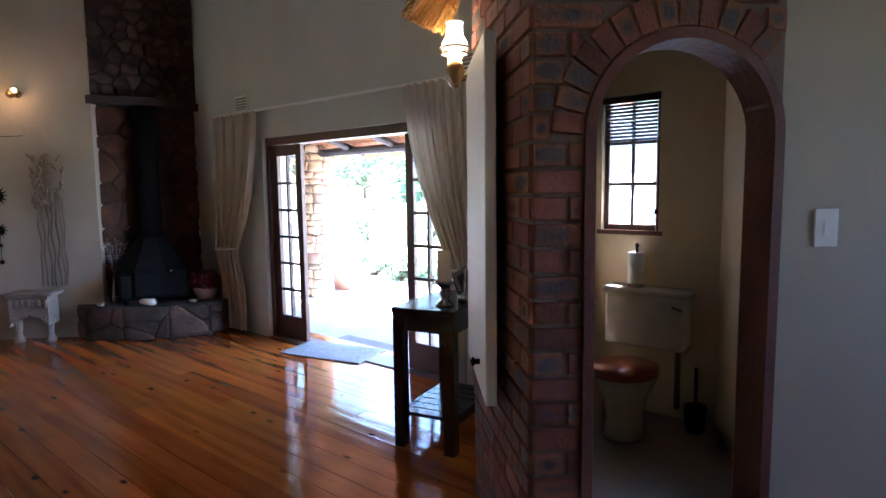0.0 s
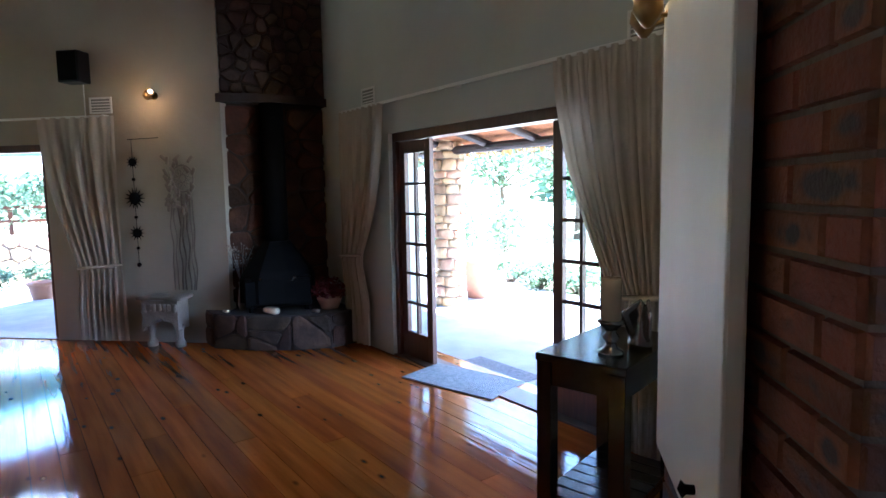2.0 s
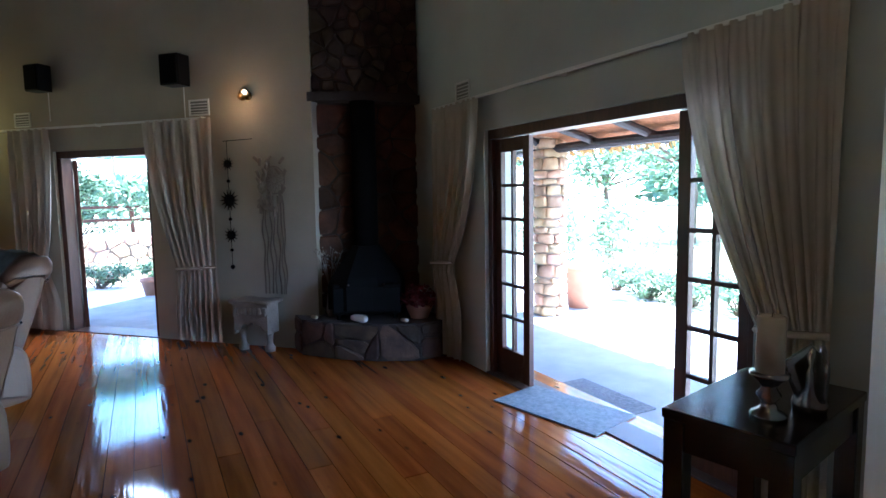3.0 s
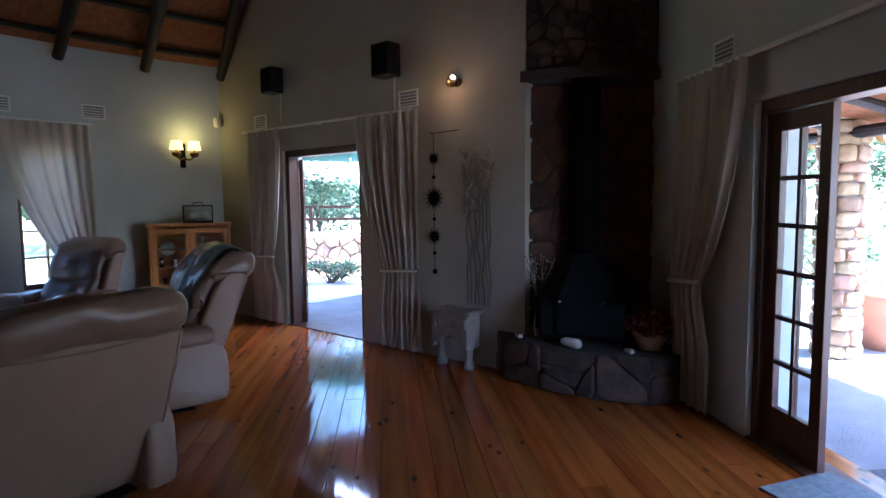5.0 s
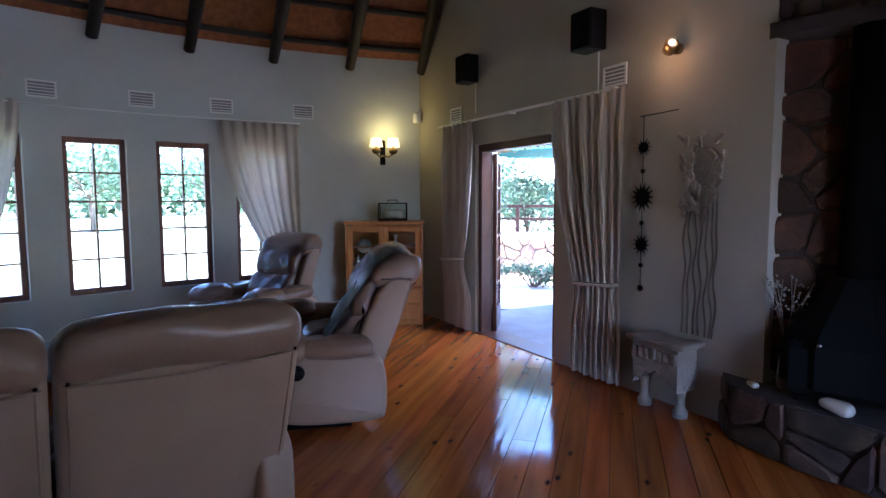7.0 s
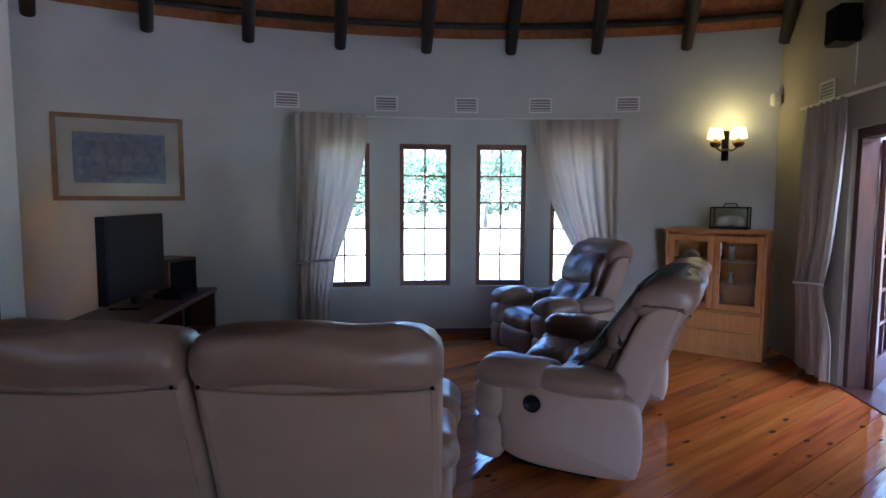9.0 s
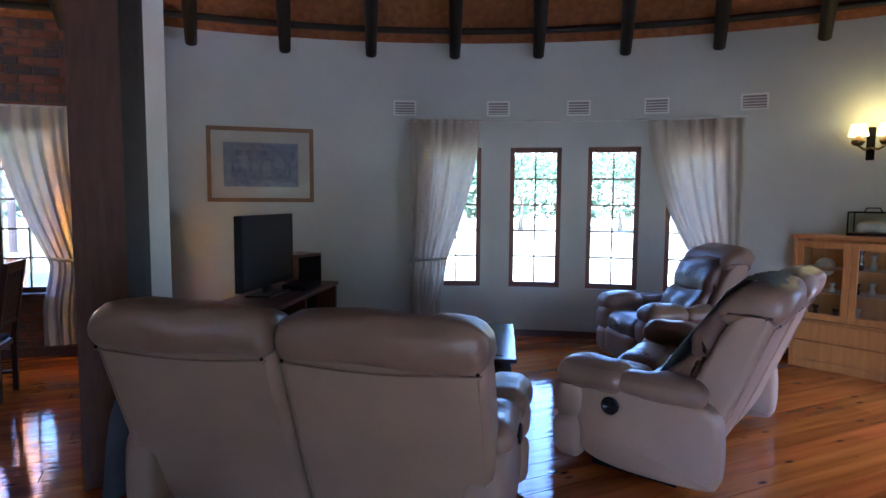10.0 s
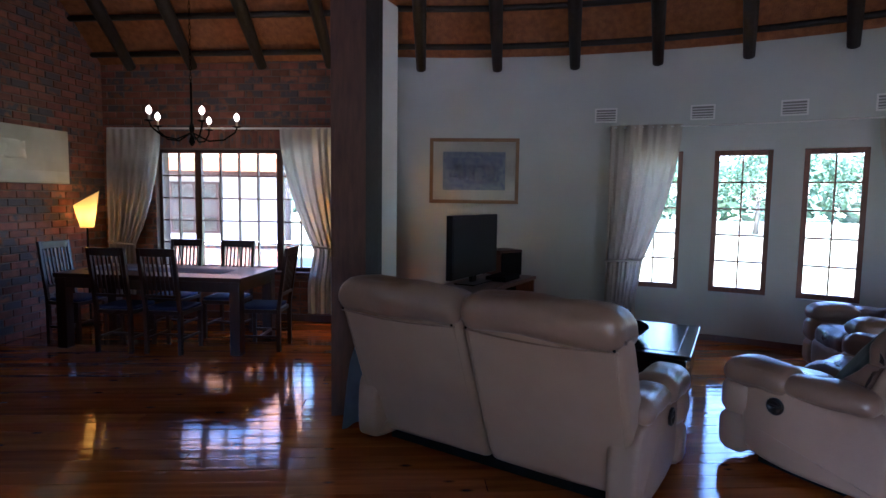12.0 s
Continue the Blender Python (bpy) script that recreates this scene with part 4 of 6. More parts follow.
part("flue_pipe", rods([((0, 0.08, 0.66), (0, 0.08, 2.2))], 0.125, 28), BLACK, st, smooth=True)


def shell(x, y, z, s):
    bm = bmesh.new()
    soft(bm, -0.09 * s, 0.09 * s, -0.05 * s, 0.05 * s, 0, 0.075 * s, 0.05 * s, cuts=4, rough=0.02 * s)
    ob = tagged(link("seashell", bm, CERAMIC, smooth=True), "pale seashell lying on the hearth", "shell", "shells on the hearth")
    ob.matrix_basis = pose(x, y, z, 0, 0, 40 * s)


shell(-5.72, 3.72, 0.36, 1.0)
shell(-5.48, 4.1, 0.36, 0.5)
shell(-6.1, 3.38, 0.36, 0.5)
fl = thing("flower_basket", pose(-5.6, 4.32, 0.36), "basket of dark red dried flowers on the hearth", "flowers")
part("basket", lathed([(0.09, 0), (0.13, 0.1), (0.14, 0.14), (0.12, 0.13)], 16), TERRACOTTA, fl, smooth=True)
rnd = random.Random(7)
PETAL = material("dark_red_petal", (0.14, 0.02, 0.02), 0.8, vary=0.4, island=True, bump=0)
vs, fs = [], []
for i in range(420):
    d = Vector((rnd.gauss(0, 1), rnd.gauss(0, 1), abs(rnd.gauss(0, 1)))).normalized() * rnd.uniform(0.08, 0.2)
    c = d + Vector((0, 0, 0.14))
    a, b = Vector((rnd.gauss(0, 1), rnd.gauss(0, 1), rnd.gauss(0, 1))).normalized() * 0.022, Vector((rnd.gauss(0, 1), rnd.gauss(0, 1), rnd.gauss(0, 1))).normalized() * 0.022
    n0 = len(vs)
    vs += [c - a, c + b, c + a, c - b]
    fs.append((n0, n0 + 1, n0 + 2, n0 + 3))
raw("blossoms", vs, fs, PETAL, fl)
va = thing("vase", pose(-6.12, 3.56, 0.36), "slim pale vase with dry white twigs", "vase")
part("body", lathed([(0.03, 0), (0.045, 0.06), (0.03, 0.2), (0.022, 0.27), (0.03, 0.3), (0.024, 0.295)], 16), SEATTREE, va, smooth=True)
for i in range(9):
    bm = bmesh.new()
    d = Vector((rnd.uniform(-1, 1), rnd.uniform(-1, 1), 3.4)).normalized()
    tube(bm, [Vector((0, 0, 0.28)), Vector((0, 0, 0.28)) + d * 0.22, Vector((0, 0, 0.28)) + d * 0.42 + Vector((rnd.uniform(-0.05, 0.05), rnd.uniform(-0.05, 0.05), 0))], [0.004, 0.003, 0.002], 5)
    for j in range(7):
        p = Vector((0, 0, 0.28)) + d * rnd.uniform(0.2, 0.45) + Vector((rnd.uniform(-0.04, 0.04), rnd.uniform(-0.04, 0.04), 0))
        bmesh.ops.create_icosphere(bm, subdivisions=1, radius=0.008, matrix=Matrix.Translation(p))
    part("twig", bm, SEATTREE, va)

# ---- west wall decorations ----
mo = thing("sun_mobile", SDM @ pose(3.89, -0.03, 0), "string of small dark metal suns hung on the wall", "wall hanging")
part("string", rods([((0, 0, 0.82), (0, 0, 2.18))], 0.003, 6), BLACK, mo)
part("hanger", rods([((-0.06, 0.02, 2.18), (0.3, 0.02, 2.19))], 0.004, 6), BLACK, mo)
for z, r, spikes in ((1.94, 0.055, 12), (1.56, 0.085, 14), (1.19, 0.065, 12), (0.85, 0.03, 0), (1.76, 0.022, 0), (1.36, 0.022, 0), (1.03, 0.022, 0)):
    bm = bmesh.new()
    lathe(bm, [(0.001, -0.012), (r * 0.75, -0.008), (r * 0.75, 0.008), (0.001, 0.012)], 16, pose(0, 0, z, 90))
    for k in range(spikes):
        t = k * math.tau / spikes
        rod(bm, (r * 0.6 * math.cos(t), 0, z + r * 0.6 * math.sin(t)), (r * 1.35 * math.cos(t), 0, z + r * 1.35 * math.sin(t)), r * 0.14, r * 0.02, 5)
    part("sun" if spikes else "bead", bm, BLACK, mo)
dc = thing("dream_catcher", SDM @ pose(4.45, -0.03, 0), "pale dream catcher with long ribbons and tassels", "wall hanging")
bm = bmesh.new()
tube(bm, [(0.12 * math.cos(k * math.tau / 24), 0, 1.76 + 0.14 * math.sin(k * math.tau / 24)) for k in range(25)], 0.008, 6)
part("ring", bm, SEATTREE, dc, smooth=True)
bm = bmesh.new()
for k in range(12):
    a, b = k * math.tau / 12, (k + 5) * math.tau / 12
    rod(bm, (0.12 * math.cos(a), 0, 1.76 + 0.14 * math.sin(a)), (0.12 * math.cos(b), 0, 1.76 + 0.14 * math.sin(b)), 0.0025, seg=5)
part("web", bm, SEATTREE, dc)
for i in range(34):
    x, z0 = rnd.uniform(-0.2, 0.14), rnd.uniform(1.42, 1.98)
    if abs(x) < 0.09 and 1.66 < z0 < 1.84:
        x -= 0.14
    q = pose(x, -0.02, z0, rnd.uniform(-30, 30), rnd.uniform(-50, 50), 0)
    part("shell_tassel", softed(-0.018, 0.018, -0.008, 0.008, -0.045, 0.045, 0.012, q, cuts=2, rough=0.012, seed=i), SEATTREE, dc, smooth=True)
for x in (-0.15, -0.11, -0.06, -0.02, 0.03, 0.07, 0.1):
    bm = bmesh.new()
    n = 14
    rows = [[bm.verts.new((x + s * 0.008 + 0.008 * math.sin(j * 0.9 + x * 40), -0.01 - 0.01 * math.sin(j * 1.3 + x * 30), 1.6 - j * 1.02 / n)) for s in (-1, 1)] for j in range(n + 1)]
    for a, b in zip(rows, rows[1:]):
        bm.faces.new((a[0], a[1], b[1], b[0]))
    bmesh.ops.solidify(bm, geom=list(bm.faces), thickness=0.003)
    part("ribbon", bm, SEATTREE, dc, smooth=True)
sh = thing("driftwood_stand", SDM @ pose(4.24, 0, 0), "small pale carved wooden stand against the wall", "stand")
part("top", softed(-0.25, 0.25, -0.28, -0.02, 0.5, 0.545, 0.02, cuts=7, rough=0.025), SEATTREE, sh, smooth=True)
bm = bmesh.new()
low = [(-0.2 + i * 0.4 / 16, 0.3 - 0.12 * (i / 8 - 1) ** 2 + 0.015 * math.sin(i * 1.7)) for i in range(17)]
f = bm.faces.new([bm.verts.new((x, -0.25, z)) for x, z in low] + [bm.verts.new((0.2, -0.25, 0.5)), bm.verts.new((-0.2, -0.25, 0.5))])
ex = bmesh.ops.extrude_face_region(bm, geom=[f])
bmesh.ops.translate(bm, vec=(0, 0.2, 0), verts=[g for g in ex["geom"] if isinstance(g, bmesh.types.BMVert)])
part("skirt", bm, SEATTREE, sh, "carved scalloped skirt")
for i in range(7):
    x = -0.17 + i * 0.057
    part("carving", softed(x - 0.024, x + 0.024, -0.275, -0.245, 0.38 + 0.02 * (i % 2), 0.47, 0.014, cuts=3, rough=0.015, seed=i), SEATTREE, sh, smooth=True)
for x in (-0.16, 0.16):
    bm = bmesh.new()
    lathe(bm, [(0.05, 0), (0.055, 0.04), (0.03, 0.08), (0.035, 0.16), (0.05, 0.24)], 12, pose(x, -0.16, 0))
    part("foot", bm, SEATTREE, sh, smooth=True)


# ---- seating ----
def slab(profile, x0, x1, r, m=None, wrinkle=0.0, seed=0, bow=0.0, steps=8):
    """An upholstered panel: a closed outline of (y, z), smoothed, drawn out along x with rounded ends. bow lowers the ends of its top."""
    pts = [Vector(p) for p in profile]
    for _ in range(3):
        pts = [a.lerp(b, t) for a, b in zip(pts, pts[1:] + pts[:1]) for t in (0.25, 0.75)]
    n = len(pts)
    area = sum(a.x * b.y - b.x * a.y for a, b in zip(pts, pts[1:] + pts[:1]))
    sign = 1 if area > 0 else -1
    normals = []
    for k in range(n):
        d = (pts[(k + 1) % n] - pts[k - 1]).normalized()
        normals.append(Vector((d.y, -d.x)) * sign)
    layers = [(x0 + r * (1 - math.cos(t)), r * (1 - math.sin(t))) for t in (0.0, 0.5, 1.0, math.pi / 2)]
    layers += [(x0 + r + (x1 - x0 - 2 * r) * q / steps, 0.0) for q in range(1, steps)]
    layers += [(x1 - r * (1 - math.cos(t)), r * (1 - math.sin(t))) for t in (math.pi / 2, 1.0, 0.5, 0.0)]
    zs = [q.y for q in pts]
    zlo, zhi = min(zs), max(zs)
    bm = bmesh.new()
    rings = []
    for x, inset in layers:
        u = 2 * (x - x0) / (x1 - x0) - 1
        ring = []
        for q, nn in zip(pts, normals):
            w = q - nn * inset
            v = Vector((x, w.x, w.y))
            v.z -= bow * u**4 * max(0.0, (w.y - zlo) / (zhi - zlo))
            if wrinkle:
                g = wrinkle * noise.noise(Vector((v.x * 5 + seed, v.y * 9, v.z * 9)))
                v += Vector((0, nn.x, nn.y)) * g
            ring.append(bm.verts.new((m or I4) @ v))
        rings.append(ring)
    for a, b in zip(rings, rings[1:]):
        for k in range(n):
            bm.faces.new((a[k], a[(k + 1) % n], b[(k + 1) % n], b[k]))
    bm.faces.new(rings[0])
    bm.faces.new(rings[-1][::-1])
    return bm


def recliner(m, W, seats, label, group="leather recliner suite", armw=0.2, lean=0.385, ov=0.06, lift=0.0):
    """x across, y forwards, z up; the back leans towards -y."""
    ob = thing("recliner_sofa" if seats > 1 else "recliner_chair", m, label, "sofa" if seats > 1 else "armchair", group)
    part("underframe", boxed(armw * 0.6, W - armw * 0.6, 0.24, 0.74, 0.0, 0.12), BLACK, ob, "dark steel underframe")
    side = [(0.04, 0.05), (0.0, 0.12), (0.0, 0.34), (0.02, 0.46), (0.12, 0.53), (0.34, 0.555), (0.7, 0.555), (0.8, 0.5), (0.81, 0.28), (0.79, 0.05)]
    for x0 in (0.0, W - armw):
        part("side_panel", slab(side, x0 + 0.015, x0 + armw - 0.02, 0.035), LEATHER, ob, smooth=True)
        part("arm_pad", softed(x0 - 0.005, x0 + armw + 0.005, 0.1, 0.56, 0.49, 0.62, 0.06, cuts=9, puff=0.014, rough=0.02, seed=x0), LEATHER_TOP, ob, "gathered brown leather arm pad", smooth=True)
        part("arm_front", softed(x0 - 0.02, x0 + armw + 0.02, 0.5, 0.94, 0.48, 0.645, 0.08, cuts=9, puff=0.015, rough=0.018, seed=x0 + 3), LEATHER_TOP, ob, smooth=True)
        part("arm_roll", softed(x0 - 0.012, x0 + armw + 0.012, 0.76, 0.96, 0.28, 0.52, 0.08, cuts=7, puff=0.012, rough=0.012, seed=x0 + 5), LEATHER, ob, smooth=True)
        part("arm_roll", softed(x0 - 0.01, x0 + armw + 0.01, 0.77, 0.95, 0.05, 0.3, 0.06, cuts=7, puff=0.012, rough=0.01, seed=x0 + 7), LEATHER, ob, smooth=True)
    for xk, turn in ((0.014, -90), (W - 0.014, 90)):
        knob = part("recline_knob", lathed([(0.052, 0), (0.052, 0.012), (0.04, 0.016), (0.036, 0.006), (0.001, 0.004)], 18, pose(xk, 0.59, 0.42, 0, turn)), PLASTIC, ob, "black recline lever cup", smooth=True)
        part("lever", boxed(xk - 0.012, xk + 0.012, 0.555, 0.625, 0.412, 0.428, bevel=0.004), PLASTIC, knob)
    sw_ = (W - 2 * armw) / seats
    bw = (W - 2 * armw + 2 * ov) / seats
    k = lean
    shear = Matrix(((1, 0, 0, 0), (0, 1, -k, 0.06 * k), (0, 0, 1, 0), (0, 0, 0, 1)))
    up = lift
    shell_ = [(0.2, 0.07), (0.152, 0.14), (0.15, 0.5), (0.15, 0.98 + up), (0.2, 1.02 + up), (0.36, 1.0 + up), (0.4, 0.7), (0.38, 0.25), (0.32, 0.09)]
    roll_ = [(0.128, 0.96 + up), (0.12, 1.05 + up), (0.17, 1.13 + up), (0.28, 1.16 + up), (0.41, 1.12 + up), (0.46, 1.02 + up), (0.44, 0.93 + up), (0.3, 0.92 + up), (0.16, 0.93 + up)]
    head_ = [(0.36, 0.74), (0.36, 1.04 + up), (0.44, 1.06 + up), (0.51, 0.98), (0.53, 0.86), (0.5, 0.75), (0.43, 0.72)]
    lumb_ = [(0.36, 0.44), (0.36, 0.76), (0.46, 0.77), (0.54, 0.7), (0.57, 0.58), (0.54, 0.46), (0.46, 0.42)]
    for i in range(seats):
        x0 = armw + sw_ * i
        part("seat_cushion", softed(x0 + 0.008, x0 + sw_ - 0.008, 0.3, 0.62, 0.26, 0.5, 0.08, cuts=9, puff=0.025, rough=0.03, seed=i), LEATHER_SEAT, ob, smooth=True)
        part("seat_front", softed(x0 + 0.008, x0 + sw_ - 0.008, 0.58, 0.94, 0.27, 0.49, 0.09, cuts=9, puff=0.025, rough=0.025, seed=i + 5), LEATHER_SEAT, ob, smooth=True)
        part("footrest", softed(x0 + 0.008, x0 + sw_ - 0.008, 0.86, 0.96, 0.08, 0.34, 0.05, cuts=6, puff=0.012), LEATHER_TOP, ob, smooth=True)
        b0 = armw - ov + bw * i
        a, b = b0 + 0.009, b0 + bw - 0.009
        part("back_shell", slab(shell_, a, b, 0.04, shear, 0.006, i), LEATHER, ob, smooth=True)
        part("head_roll", slab(roll_, a - 0.004, b + 0.004, 0.075, shear, 0.022, i + 3, 0.035, 12), LEATHER_TOP, ob, "rolled brown leather headrest", smooth=True)
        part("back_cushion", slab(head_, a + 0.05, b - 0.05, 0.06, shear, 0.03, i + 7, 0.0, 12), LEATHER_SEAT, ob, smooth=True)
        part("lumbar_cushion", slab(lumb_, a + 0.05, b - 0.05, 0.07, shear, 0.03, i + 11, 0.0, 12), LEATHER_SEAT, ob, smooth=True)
        for xs in (a + 0.035, b - 0.035):
            bm = bmesh.new()
            tube(bm, [shear @ Vector((xs, 0.15 + 0.02 * (1 - t) ** 6, 0.13 + (0.8 + up) * t)) for t in [q / 8 for q in range(9)]], 0.0045, 6)
            part("piping", bm, LEATHER, ob, smooth=True)
            part("stud", lathed([(0.008, 0), (0.005, 0.006), (0.001, 0.008)], 8, Matrix.Translation(shear @ Vector((xs, 0.138, 0.945 + up))) @ pose(0, 0, 0, 90)), BLACK, ob)
        bm = bmesh.new()
        tube(bm, [shear @ Vector((a + 0.02 + (b - a - 0.04) * t, 0.142, 0.935 + up - 0.022 * math.sin(math.pi * t))) for t in [q / 14 for q in range(15)]], 0.006, 6)
        part("piping", bm, LEATHER_TOP, ob, smooth=True)
    return ob


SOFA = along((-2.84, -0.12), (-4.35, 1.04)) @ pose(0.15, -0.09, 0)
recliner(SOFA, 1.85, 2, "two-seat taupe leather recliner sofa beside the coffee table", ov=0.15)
LOVE = along((-5.64, 1.03), (-5.64 - 0.9, 1.03 - 0.44)) @ pose(0, -0.06, 0)
recliner(LOVE, 1.6, 2, "two-seat taupe leather recliner with a cloth on its back", lift=0.02)
CHAIR = along((-7.45, -0.56), (-7.45 - 0.85, -0.56 - 0.5)) @ pose(0.4, 0.42, 0, 0, 0, 46) @ pose(-0.49, -0.4, 0)
recliner(CHAIR, 0.98, 1, "single glossy brown leather recliner by the windows", lift=0.02)
# throws
def throw(m, x0, x1, pts, mat, label, seed):
    bm = bmesh.new()
    n = 16
    rows = []
    for j, (y, z) in enumerate(pts):
        rows.append([bm.verts.new((x0 + (x1 - x0) * i / n, y + 0.012 * math.sin(i * 1.3 + j), z + 0.012 * noise.noise(Vector((i * 0.4, j * 0.5, seed))))) for i in range(n + 1)])
    for a, b in zip(rows, rows[1:]):
        for i in range(n):
            bm.faces.new((a[i], a[i + 1], b[i + 1], b[i]))
    bmesh.ops.solidify(bm, geom=list(bm.faces), thickness=0.008)
    ob = tagged(link("throw_blanket", bm, mat, smooth=True), label, "blanket")
    ob.matrix_basis = m


THROW = material("sage_throw", (0.3, 0.31, 0.25), 0.95, color2=(0.2, 0.22, 0.2), scale=12, bump=0.4, bump_scale=120)
throw(LOVE, 0.2, 0.72, [(-0.225, 1.03), (-0.215, 1.13), (-0.15, 1.19), (-0.04, 1.185), (0.06, 1.1), (0.15, 0.96), (0.265, 0.8), (0.36, 0.64), (0.43, 0.54)], THROW, "muted sage patterned throw over the sofa back", 1)
SWAP = Matrix(((0, 1, 0, 0), (1, 0, 0, 0), (0, 0, 1, 0), (0, 0, 0, 1)))
throw(SOFA @ SWAP, 0.04, 0.62, [(-0.15, 0.05), (-0.14, 0.2), (-0.12, 0.36), (-0.08, 0.52), (-0.03, 0.63), (0.06, 0.645), (0.16, 0.63)], BLUE, "blue cloth hanging over the sofa arm", 2)

# ---- coffee table ----
CT = along((-5.33, -0.32), (-5.33 - 0.5, -0.32 - 0.866))
ct = thing("coffee_table", CT, "black wooden coffee table with drawers and a polished top", "table")
part("tabletop", boxed(0, 1.2, 0, 0.72, 0.44, 0.475, bevel=0.008), BLACKWOOD, ct)
part("inlay", boxed(0.1, 1.1, 0.1, 0.62, 0.475, 0.479), BLACKWOOD, ct)
part("body", boxed(0.05, 1.15, 0.05, 0.67, 0.08, 0.44), BLACKWOOD, ct)
for i in range(2):
    part("drawer", boxed(0.09 + 0.53 * i, 0.58 + 0.53 * i, 0.035, 0.05, 0.14, 0.4, bevel=0.004), BLACKWOOD, ct)
part("drawer", boxed(0.035, 0.05, 0.1, 0.62, 0.14, 0.4, bevel=0.004), BLACKWOOD, ct)
for x in (0.06, 1.08):
    for y in (0.06, 0.6):
        part("foot", boxed(x, x + 0.06, y, y + 0.06, 0, 0.08), BLACKWOOD, ct)
bw_ = thing("wooden_bowl", CT @ pose(0.42, 0.5, 0.479), "dark leaf-shaped bowl on the coffee table", "bowl")
bm = lathed([(0.06, 0), (0.16, 0.035), (0.24, 0.085), (0.235, 0.09), (0.15, 0.045), (0.001, 0.02)], 24)
for v in bm.verts:
    v.co.z += 0.25 * v.co.x**2
    v.co.y *= 0.6
part("dish", bm, BLACK, bw_, smooth=True)

# ---- display cabinet ----
CB = along((-8.63, -0.62), (-8.84, 0.09))
cb = thing("display_cabinet", CB, "light oak display cabinet with two glass doors", "cabinet")
CWD, CDP, CH = 0.94, 0.42, 1.28
for nm, b in (("side", (0, 0.025, 0, CDP, 0.0, CH - 0.03)), ("side", (CWD - 0.025, CWD, 0, CDP, 0.0, CH - 0.03)), ("top", (-0.02, CWD + 0.02, -0.02, CDP, CH - 0.03, CH)), ("back", (0.025, CWD - 0.025, CDP - 0.015, CDP, 0.03, CH - 0.03)), ("bottom", (0.025, CWD - 0.025, 0.02, CDP - 0.015, 0.45, 0.47)), ("plinth", (0.025, CWD - 0.025, 0.01, 0.03, 0.0, 0.08))):
    part(nm, boxed(*b, bevel=0.003), OAK, cb)
for z in (0.72, 0.95):
    part("shelf", boxed(0.025, CWD - 0.025, 0.04, CDP - 0.015, z, z + 0.012), OAK, cb)
for i in range(2):
    part("drawer", boxed(0.03, CWD - 0.03, 0, 0.02, 0.085 + 0.185 * i, 0.262 + 0.185 * i, bevel=0.004), OAK, cb)
for x in (0.03, CWD / 2 + 0.004):
    dr = part("door", boxed(x + 0.001, x + 0.002, 0.004, 0.006, 0.48, 0.49), OAK, cb)
    before = set(scene.objects)
    glazed(dr, CWD / 2 - 0.034, 0.74, 1, 1, 0.055, 0.06, 0.06, 0.02, OAK)
    for ob in set(scene.objects) - before:
        ob.matrix_basis = pose(x, 0.01, 0.48) @ ob.matrix_basis
pl_ = thing("china_plate", CB @ pose(0.2, 0.25, 0.962, 75), "white and blue china plate standing in the cabinet", "plate")
part("disc", lathed([(0.04, 0), (0.09, 0.01), (0.092, 0.014), (0.04, 0.006)], 24), CERAMIC, pl_, smooth=True)
for i, (x, z, h) in enumerate(((0.12, 0.732, 0.12), (0.28, 0.732, 0.09), (0.5, 0.962, 0.2), (0.6, 0.962, 0.15), (0.48, 0.732, 0.1), (0.6, 0.732, 0.12), (0.15, 0.47, 0.12), (0.5, 0.47, 0.14), (0.32, 0.47, 0.1))):
    orn = thing("ornament", CB @ pose(x, 0.2, z), "small pale glass and china ornament on a cabinet shelf", "ornament", "ornaments in the cabinet")
    part("body", lathed([(0.025, 0), (0.03, h * 0.3), (0.012, h * 0.6), (0.03, h * 0.9), (0.026, h), (0.02, h * 0.95)], 14), CERAMIC if i % 2 else SILVER, orn, smooth=True)
gb = thing("glass_casket", CB @ pose(0.4, 0.1, CH), "small glass display box with dark metal edges", "box")
bm = bmesh.new()
E_ = [(0, 0), (0.34, 0), (0.34, 0.2), (0, 0.2)]
for (a, b), (c, d) in zip(E_, E_[1:] + E_[:1]):
    for z in (0.02, 0.22):
        rod(bm, (a, b, z), (c, d, z), 0.006, seg=6)
    rod(bm, (a, b, 0), (a, b, 0.22), 0.006, seg=6)
part("frame", bm, BLACK, gb)
part("base", boxed(0, 0.34, 0, 0.2, 0, 0.03), DARKWOOD, gb)
for b in ((0, 0.34, 0.001, 0.003, 0.03, 0.215), (0, 0.34, 0.197, 0.199, 0.03, 0.215), (0.001, 0.003, 0.005, 0.195, 0.03, 0.215), (0.337, 0.339, 0.005, 0.195, 0.03, 0.215)):
    part("pane", boxed(*b), GLASS, gb)
part("contents", softed(0.05, 0.29, 0.05, 0.15, 0.03, 0.15, 0.05, cuts=5, rough=0.04), CERAMIC, gb, smooth=True)
bm = bmesh.new()
tube(bm, [(0.1, 0.1, 0.22), (0.12, 0.1, 0.26), (0.22, 0.1, 0.26), (0.24, 0.1, 0.22)], 0.006, 6)
part("handle", bm, BLACK, gb)

